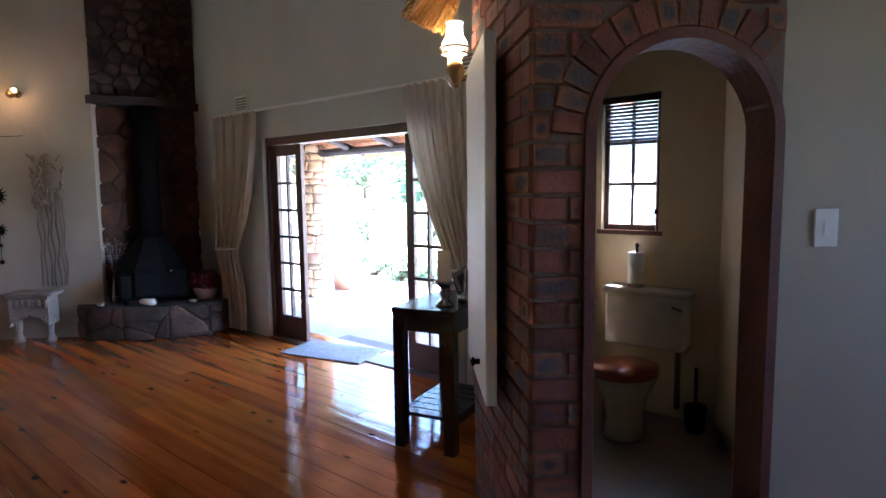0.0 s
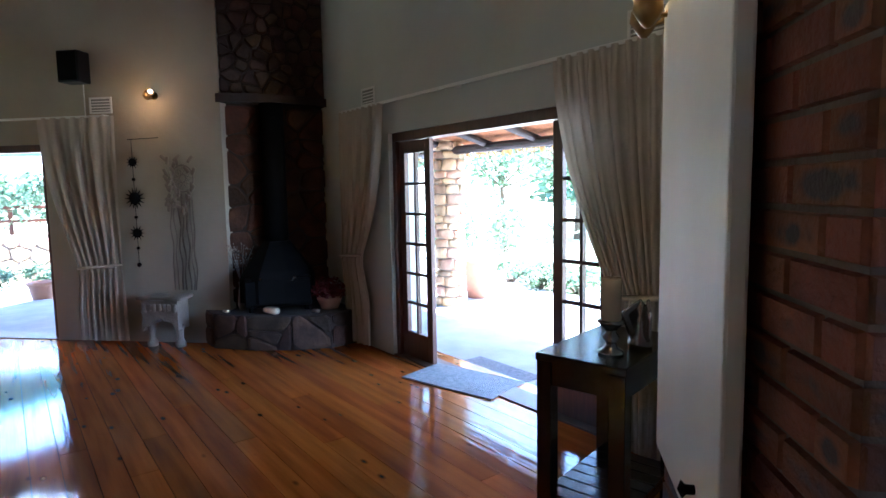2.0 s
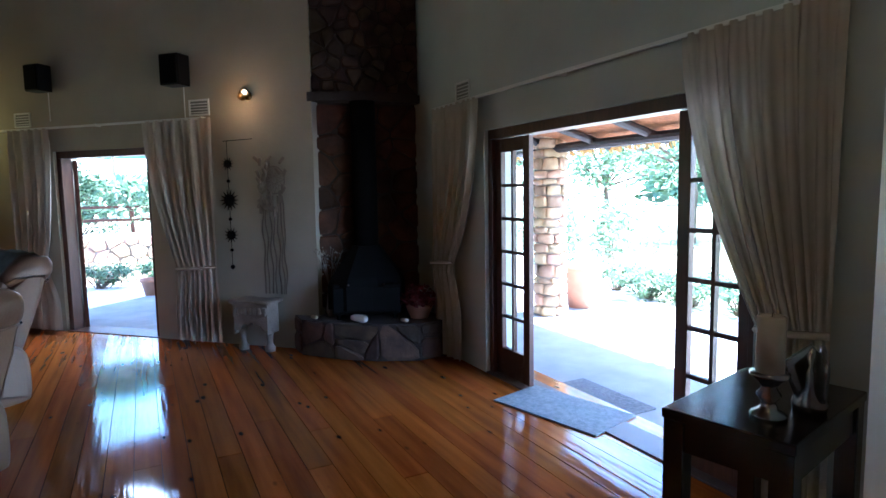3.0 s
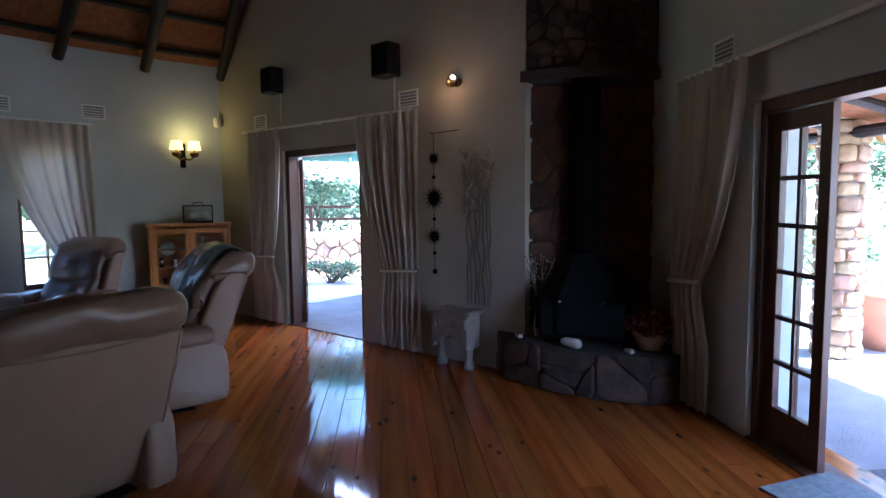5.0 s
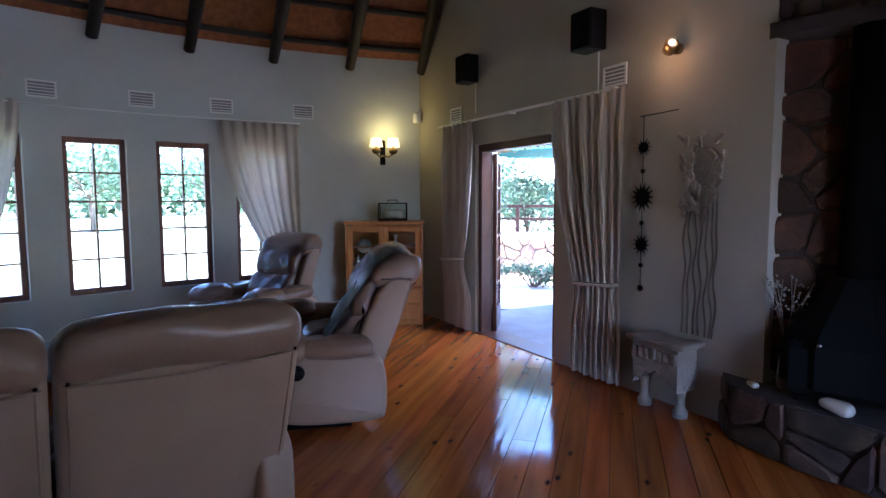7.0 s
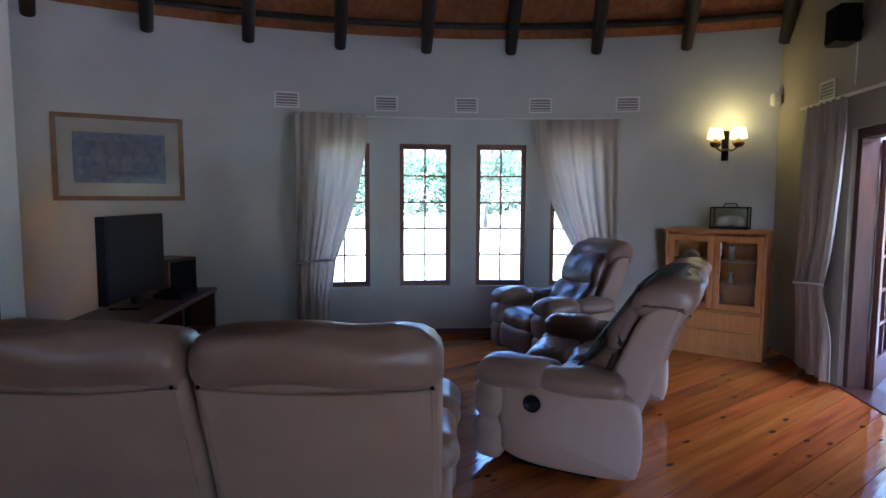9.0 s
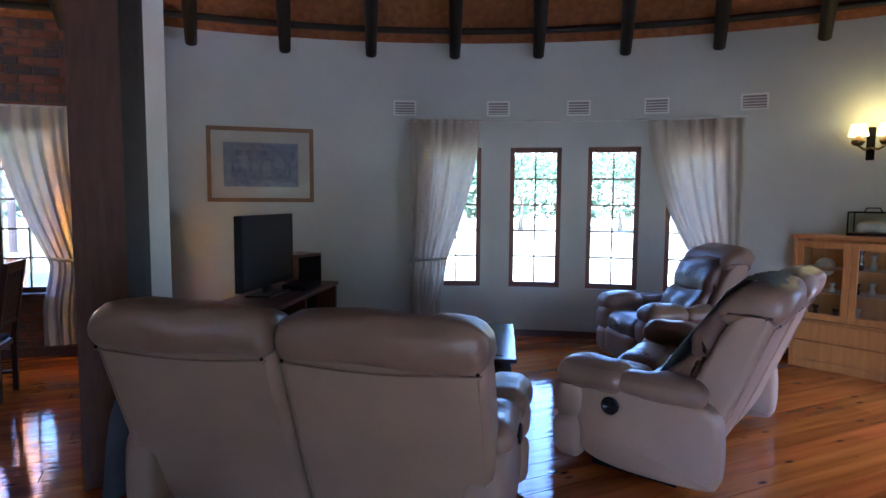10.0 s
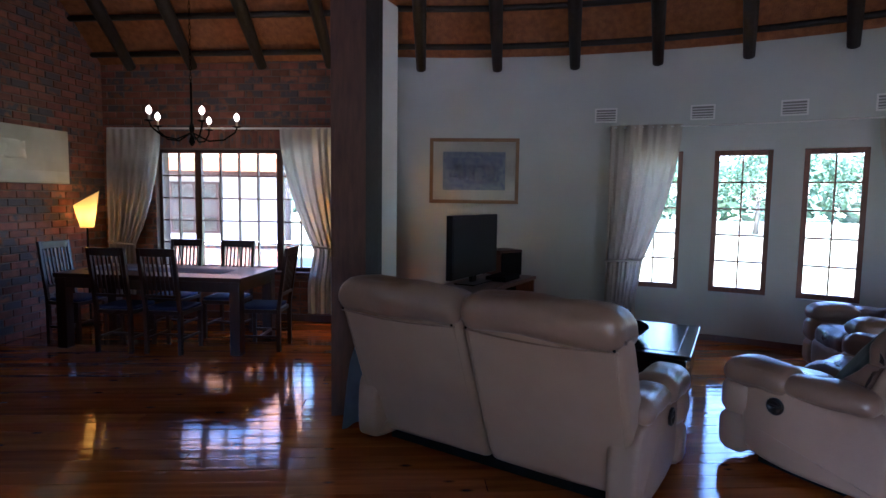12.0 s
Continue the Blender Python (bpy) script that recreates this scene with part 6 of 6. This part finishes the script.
thatch_slab((-8.6, 4.87), (-2.2, 4.87), 2.3, 2.75, 2.18, "patio_roof", "thatched patio roof on dark poles outside the doors")
# added eave, meant to stay unseen: keeps the sky out of the floor's reflection
de = [DM @ Vector((x, -0.3, 0)) for x in (3.8, 0.1)]
thatch_slab((de[0].x, de[0].y), (de[1].x, de[1].y), 1.0, 2.8, 2.4, "dining_eave", "unseen thatched eave added above the dining window to block the sky")
pw = [SDM @ Vector((x, 0.3, 0)) for x in (-0.6, 4.2)]
thatch_slab((pw[0].x, pw[0].y), (pw[1].x, pw[1].y), 0.75, 2.6, 2.3, "garden_door_eave", "low thatched eave above the garden door")

col = thing("stone_column", pose(-6.78, 6.85, -0.1), "round column of rough golden fieldstone on the patio", "column")
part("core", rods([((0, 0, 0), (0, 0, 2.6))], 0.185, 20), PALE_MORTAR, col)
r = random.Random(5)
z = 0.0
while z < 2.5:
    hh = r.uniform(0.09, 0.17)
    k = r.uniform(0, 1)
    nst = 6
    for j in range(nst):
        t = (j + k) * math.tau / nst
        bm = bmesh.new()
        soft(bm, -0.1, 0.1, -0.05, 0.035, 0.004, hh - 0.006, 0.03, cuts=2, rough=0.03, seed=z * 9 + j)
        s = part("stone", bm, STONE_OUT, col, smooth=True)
        s.matrix_basis = pose(0, 0, z, 0, 0, math.degrees(t)) @ pose(0, 0.185, 0)
    z += hh


def pot(x, y, s, z=-0.1):
    ob = thing("plant_pot", pose(x, y, z), "terracotta plant pot standing in the sun", "pot", "terracotta pots")
    part("body", lathed([(0.15 * s, 0), (0.24 * s, 0.42 * s), (0.27 * s, 0.44 * s), (0.27 * s, 0.5 * s), (0.23 * s, 0.5 * s), (0.2 * s, 0.4 * s)], 20), TERRACOTTA, ob, smooth=True)
    part("soil", lathed([(0.001, 0.42 * s), (0.21 * s, 0.42 * s), (0.21 * s, 0.44 * s), (0.001, 0.45 * s)], 14), GAP, ob)


pot(-6.95, 7.55, 1.25)
pot(-11.1, 2.0, 0.75, -0.115)
urn = thing("garden_urn", pose(-9.4, 9.75, -0.13) @ Matrix.Diagonal((0.68, 0.68, 0.68, 1)), "pale stone urn on a pedestal in the garden", "urn")
part("pedestal", boxed(-0.22, 0.22, -0.22, 0.22, 0, 0.95, bevel=0.02), WHITE, urn)
part("bowl", lathed([(0.14, 0.95), (0.07, 1.05), (0.1, 1.15), (0.28, 1.45), (0.34, 1.7), (0.3, 1.9), (0.22, 2.0), (0.26, 2.06), (0.2, 2.0)], 20), WHITE, urn, smooth=True)

# low stone wall in the west garden
sw_m = along((-14.6, -4.5), (-13.4, 5.5))
gw = thing("garden_wall", sw_m, "low garden wall of pale fieldstone", "garden wall")
part("core", boxed(0, 10, 0.06, 0.5, -0.13, 0.85), PALE_MORTAR, gw)
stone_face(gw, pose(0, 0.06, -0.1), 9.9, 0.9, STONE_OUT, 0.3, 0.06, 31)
rl = thing("wooden_railing", sw_m @ pose(2.5, 0.9, 0.8), "dark wooden garden railing behind the stone wall", "railing")
for i in range(6):
    part("post", boxed(i * 1.2, i * 1.2 + 0.08, 0, 0.08, 0, 0.62), DARKWOOD, rl)
for z in (0.28, 0.56):
    part("rail", boxed(0, 6.08, 0.02, 0.06, z, z + 0.06), DARKWOOD, rl)
TEAL = material("teal_canvas", (0.02, 0.16, 0.16), 0.8, trans=0.3)
um = thing("garden_umbrella", pose(-15.6, 1.4, 0.6), "open teal garden umbrella on a pole", "umbrella")
part("pole", rods([((0, 0, -0.7), (0, 0, 2.5))], 0.03), WHITE, um)
part("canopy", lathed([(1.7, 1.95), (1.0, 2.25), (0.02, 2.55), (0.98, 2.22)], 8), TEAL, um)


# foliage
def leaves(seed, n, spread, size, base=0.0, clumps=14):
    r = random.Random(seed)
    cs = [Vector((r.gauss(0, spread[0] * 0.42), r.gauss(0, spread[1] * 0.42), base + r.uniform(0.1, 1.0) * spread[2])) for _ in range(clumps)]
    V, F = [], []
    for i in range(n):
        c = r.choice(cs)
        rad = 0.3 * min(spread)
        p = c + Vector((r.gauss(0, rad * 0.62), r.gauss(0, rad * 0.62), r.gauss(0, rad * 0.5)))
        a = Vector((r.gauss(0, 1), r.gauss(0, 1), r.gauss(0, 0.6))).normalized() * size * r.uniform(0.6, 1.3)
        b = a.cross(Vector((r.gauss(0, 1), r.gauss(0, 1), r.gauss(0, 1)))).normalized() * size * 0.42
        n0 = len(V)
        V += [p - a, p + b, p + a, p - b]
        F.append((n0, n0 + 1, n0 + 2, n0 + 3))
    return V, F, cs


def tree(seed, h, spread, m, label="leafy garden tree in full sun"):
    ob = thing("tree", m, label, "tree", "garden trees")
    V, F, cs = leaves(seed, 3000, (spread, spread, h * 0.66), 0.16, h * 0.3, 26)
    bm = bmesh.new()
    tube(bm, [(0, 0, -0.2), (0.05, 0.03, h * 0.2), (-0.04, 0.06, h * 0.45), (0.03, 0, h * 0.75)], [0.17, 0.13, 0.1, 0.04], 9)
    part("trunk", bm, BARK, ob, smooth=True)
    for c in cs[:9]:
        bm = bmesh.new()
        s = Vector((0, 0.03, h * 0.3))
        tube(bm, [s, s.lerp(c, 0.5) + Vector((0, 0, 0.15)), c], [0.06, 0.04, 0.015], 6)
        part("limb", bm, BARK, ob, smooth=True)
    raw("crown", V, F, LEAF, ob)
    return ob


def bush(seed, m, spread, n=1500, size=0.07, label="dense green garden shrub"):
    ob = thing("shrub", m, label, "shrub", "garden shrubs")
    V, F, cs = leaves(seed, n, spread, size, 0.0, 12)
    bm = bmesh.new()
    for c in cs:
        tube(bm, [(0, 0, -0.05), (c.x * 0.4, c.y * 0.4, c.z * 0.6), c], [0.02, 0.014, 0.006], 5)
    part("stem", bm, BARK, ob)
    raw("foliage", V, F, LEAF, ob)
    return ob


t1, t2 = tree(1, 7.5, 3.6, pose(-13, 17, -0.13)), tree(2, 6.0, 3.0, pose(-8.5, 19, -0.13))
spots = [(-17, 14), (-5, 20), (-1.5, 17), (3, 20), (-11, 23), (-20, 20), (-15, 25),
         (-22, -27), (-17, -29), (-12, -27.5), (-7, -30), (-2.5, -28), (-4.5, -26), (-27, -24), (-31, -20), (-14.5, -33), (-9.5, -35), (0, -34),
         (-21, -1.6), (-22, -6), (-27, 9), (-24, -10), (-1.4, -17.5)]
r = random.Random(8)
for i, (x, y) in enumerate(spots):
    copy_thing((t1, t2)[i % 2], pose(x, y, -0.13, 0, 0, r.uniform(0, 360)))
b1 = bush(21, pose(-15.6, -1.2, 0.7), (1.7, 1.7, 1.3))
for x, y, z in ((-15.8, 0.6, 0.7), (-15.9, 2.6, 0.7), (-15.5, 4.4, 0.7), (-16.4, -2.6, 0.7), (-17, -0.6, 1.2), (-9.4, 10.4, -0.13), (-6.1, 11.5, -0.13), (-3.5, 11.8, -0.13), (-11.5, 10.5, -0.13), (-1, 12.5, -0.13)):
    copy_thing(b1, pose(x, y, z, 0, 0, r.uniform(0, 360)))
b2 = bush(33, pose(-13.0, 0.2, -0.115), (0.9, 0.9, 0.4), 900, 0.05, "low blue-green ground cover plant")
for x, y in ((-13.1, 1.1), (-12.9, -0.8), (-13.2, 2.3), (-8.6, 8.95), (-7.8, 9.0), (-7.0, 8.95), (-6.2, 9.0), (-5.4, 8.95), (-4.5, 9.0), (-3.6, 9.0), (-2.7, 9.05), (-1.8, 9.0)):
    copy_thing(b2, pose(x, y, -0.13, 0, 0, r.uniform(0, 360)))
# far woods behind the lawns
def woods(seed, p, q, depth, h, n):
    m, L = along(p, q), span(p, q)
    r = random.Random(seed)
    V, F = [], []
    for i in range(n):
        x = r.uniform(0, L)
        top = h * (0.72 + 0.28 * noise.noise(Vector((x * 0.22, seed, 0))))
        c = m @ Vector((x, r.uniform(0, depth), top * r.random() ** 0.75))
        a = Vector((r.gauss(0, 1), r.gauss(0, 1), r.gauss(0, 0.7))).normalized() * r.uniform(0.4, 0.8)
        b = a.cross(Vector((r.gauss(0, 1), r.gauss(0, 1), r.gauss(0, 1)))).normalized() * 0.32
        n0 = len(V)
        V += [c - a, c + b, c + a, c - b]
        F.append((n0, n0 + 1, n0 + 2, n0 + 3))
    tagged(raw("woods", V, F, LEAF), "dense green woods beyond the lawn", "woods", kind="stuff")


woods(1, (-75, -42), (12, -62), 6, 8.0, 8000)
woods(2, (-45, 46), (10, 50), 5, 7.5, 4200)
woods(3, (-52, -30), (-52, 36), 5, 4.5, 2800)

# low brick wall outside the dining window
bw2 = thing("low_brick_wall", pose(-1.2, -7.0, -0.13), "low red brick garden wall outside the dining window", "garden wall")
part("core", boxed(0, 3.4, -0.11, 0.11, 0, 0.85), BRICK_FAR, bw2)
part("coping", boxed(-0.03, 3.43, -0.14, 0.14, 0.85, 0.91, bevel=0.006), WHITE, bw2)

# wing of the house beyond the dining window; its pale colour is sun glare on brick
WING_GLARE = material("wing_wall_glare", (0.75, 0.68, 0.62), 0.9, color2=(0.66, 0.58, 0.52), scale=2, bump=0.2)
wing = thing("house_wing", pose(-0.55, -8.6, -0.13), "low brick wing, painted pale as sun glare, with a thatched verandah roof", "house")
part("wall", boxed(0, 6.0, -0.22, 0.0, 0, 2.55), WING_GLARE, wing)
part("plinth", boxed(-0.02, 6.02, 0.0, 0.03, 0, 0.25, bevel=0.005), MORTAR, wing)
part("fascia", boxed(-0.4, 6.3, 0.6, 0.66, 2.12, 2.3, bevel=0.006), DARKWOOD, wing)
bm = bmesh.new()
vs = [bm.verts.new(v) for v in ((-0.4, 0.72, 2.2), (6.3, 0.72, 2.2), (6.3, -2.6, 4.4), (-0.4, -2.6, 4.4), (-0.4, 0.72, 2.45), (6.3, 0.72, 2.45), (6.3, -2.6, 4.65), (-0.4, -2.6, 4.65))]
for f in ((0, 1, 2, 3), (7, 6, 5, 4), (0, 4, 5, 1), (1, 5, 6, 2), (2, 6, 7, 3), (3, 7, 4, 0)):
    bm.faces.new([vs[q] for q in f])
part("roof", bm, THATCH, wing, "brown thatched roof")
for x in (-0.3, 2.9, 6.1):
    part("post", rods([((x, 0.55, 0), (x, 0.55, 2.2))], 0.06), POLE, wing)
wf = part("window", boxed(1.2, 2.2, 0.0, 0.05, 0.95, 2.0, bevel=0.004), DARKWOOD, wing)
for c in range(2):
    for q in range(3):
        part("pane", boxed(1.26 + 0.46 * c, 1.68 + 0.46 * c, 0.05, 0.056, 1.0 + 0.33 * q, 1.29 + 0.33 * q), GLASS, wf)

# paved step outside the garden door
structure("doorstep", boxed(0.4, 4.2, 0.16, 2.4, -0.13, -0.006, bevel=0.004, m=SDM), PAVING, "grey paved step outside the garden door", "paving")


def west_limit(y):
    """Where the boards end at the wall of the garden door."""
    p, q = SDM @ Vector((0, 0.15, 0)), SDM @ Vector((span(CORNER, HA), 0.15, 0))
    if y + 0.15 <= min(p.y, q.y):
        return -10.25
    k = (y + 0.076 - p.y) / (q.y - p.y)
    return max(-10.25, p.x + (q.x - p.x) * k)


# ---- pieces: floor boards ----
floor = structure("floor", boxed(-10.3, 4.1, -4.65, 4.98, -0.034, -0.022), GAP, "polished reddish pine board floor", "floor")
r = random.Random(12)
cache = {}
bw, y = 0.152, -4.62
while y < 4.86:
    x = -10.25 - r.uniform(0, 3.0)
    while x < 4.0:
        L = round(r.uniform(2.6, 4.6) * 4) / 4
        x0, x1 = max(x, west_limit(y)), min(x + L, 4.05)
        if x1 - x0 > 0.1:
            key = round(x1 - x0, 2)
            w, t, c = bw - 0.002, 0.022, 0.001
            V = [(0.001, 0, 0), (key - 0.002, 0, 0), (key - 0.002, w, 0), (0.001, w, 0), (0.001 + c, c, t), (key - 0.002 - c, c, t), (key - 0.002 - c, w - c, t), (0.001 + c, w - c, t)]
            Fc = [(4, 5, 6, 7), (0, 1, 5, 4), (1, 2, 6, 5), (2, 3, 7, 6), (3, 0, 4, 7)]
            if key not in cache:
                me = bpy.data.meshes.new("board")
                me.from_pydata(V, [], Fc)
                me.materials.append(FLOORWOOD)
                cache[key] = me
            ob = new("board", cache[key])
            ob.parent = floor
            ob.matrix_basis = pose(x0, y, -0.022 + r.uniform(0, 0.0003), r.uniform(-0.12, 0.12), 0, 0)
        x += L
    y += bw


# ---- pieces: bricks ----
brick_mesh = {}


def brick_object(parent, m, w, h, d, mat):
    key = (round(w, 3), round(h, 3), d, mat.name)
    if key not in brick_mesh:
        c = 0.004
        V = [(0, 0, 0), (w, 0, 0), (w, 0, h), (0, 0, h), (c, -d, c), (w - c, -d, c), (w - c, -d, h - c), (c, -d, h - c)]
        me = bpy.data.meshes.new("brick")
        me.from_pydata(V, [], [(4, 5, 6, 7), (0, 1, 5, 4), (1, 2, 6, 5), (2, 3, 7, 6), (3, 0, 4, 7)])
        me.materials.append(mat)
        brick_mesh[key] = me
    ob = new("brick", brick_mesh[key])
    ob.parent = parent
    ob.matrix_basis = m


def courses(L, height, free, seed, z0=0.004, limit=10**6):
    """Running bond: yields x, z, width, height of bricks; free(z) gives the intervals that are wall."""
    r = random.Random(seed)
    z, k = z0, 0
    while z < height - 0.03:
        for a, b in free(z + 0.037):
            x = -0.117 * (k % 2)
            while x < b:
                x0, x1 = max(x, a), min(x + 0.222, b)
                if x1 - x0 > 0.025:
                    yield x0, z, round((x1 - x0) * 200) / 200, 0.074
                x += 0.234
        z += 0.086
        k += 1


def arch_free(z):
    if z < ASP:
        return [(0.0, AC - AR - 0.038), (AC + AR + 0.038, AL)]
    h = z - ASP
    rr = AR + 0.15
    if h < rr:
        d = math.sqrt(rr * rr - h * h)
        return [(0.0, AC - d), (AC + d, AL)] if AC - d > 0.02 else [(AC + d, AL)]
    return [(0.0, AL)]


for x, z, w, h in courses(AL, 3.0, arch_free, 1):
    brick_object(brick_wall, AM @ pose(x, 0, z), w, h, 0.012, BRICK)
for k in range(17):
    t = math.pi * (k + 0.5) / 17
    if AC - (AR + 0.15) * math.cos(t) > AL - 0.02:
        continue
    m = AM @ pose(AC, 0, ASP) @ Matrix.Rotation(-(math.pi / 2 - t), 4, "Y") @ pose(-0.034, 0, AR + 0.037)
    brick_object(brick_wall, m, 0.068, 0.108, 0.014, BRICK)
BL = span(BK, BKL)
FLIP = Matrix.Rotation(math.pi, 4, "Z")
for x, z, w, h in courses(BL, 3.0, lambda z: [(0.0, BL)], 2):
    brick_object(brick_wall, BM_ @ pose(x + w, 0, z) @ FLIP, w, h, 0.012 + 0.004 * ((x * 13 + z * 7) % 1), BRICK)
DL = span(DA, DB)


def dining_free(z):
    if 0.6 < z < 2.2:
        return [(0.0, 0.9), (3.1, DL)]
    if 2.2 <= z < 2.43:
        return [(0.0, 0.9), (3.1, DL)]
    return [(0.0, DL)]


def joined_bricks(parent, m, items, d=0.01):
    V, F = [], []
    c = 0.004
    for x, z, w, h in items:
        n0 = len(V)
        for p in ((0, 0, 0), (w, 0, 0), (w, 0, h), (0, 0, h), (c, d, c), (w - c, d, c), (w - c, d, h - c), (c, d, h - c)):
            V.append(tuple(m @ Vector((x + p[0], p[1], z + p[2]))))
        F += [(n0 + 4, n0 + 5, n0 + 6, n0 + 7), (n0, n0 + 1, n0 + 5, n0 + 4), (n0 + 1, n0 + 2, n0 + 6, n0 + 5), (n0 + 2, n0 + 3, n0 + 7, n0 + 6), (n0 + 3, n0, n0 + 4, n0 + 7)]
    tagged(raw("bricks", V, F, BRICK_FAR, parent), kind="stuff")


items = list(courses(DL, 3.5, dining_free, 3, z0=0.1))
for x, z, w, h in items[:290]:
    brick_object(wall_dining, DM @ pose(x + w, 0, z) @ FLIP, w, h, 0.01, BRICK)
joined_bricks(wall_dining, DM, items[290:])
for i in range(30):
    brick_object(wall_dining, DM @ pose(0.9 + 0.0735 * i + 0.07, 0, 2.212) @ FLIP, 0.068, 0.215, 0.01, BRICK)
joined_bricks(wall_east, EM, courses(span(DB, EAST_END), 5.0, lambda z: [(0.0, span(DB, EAST_END))], 4))
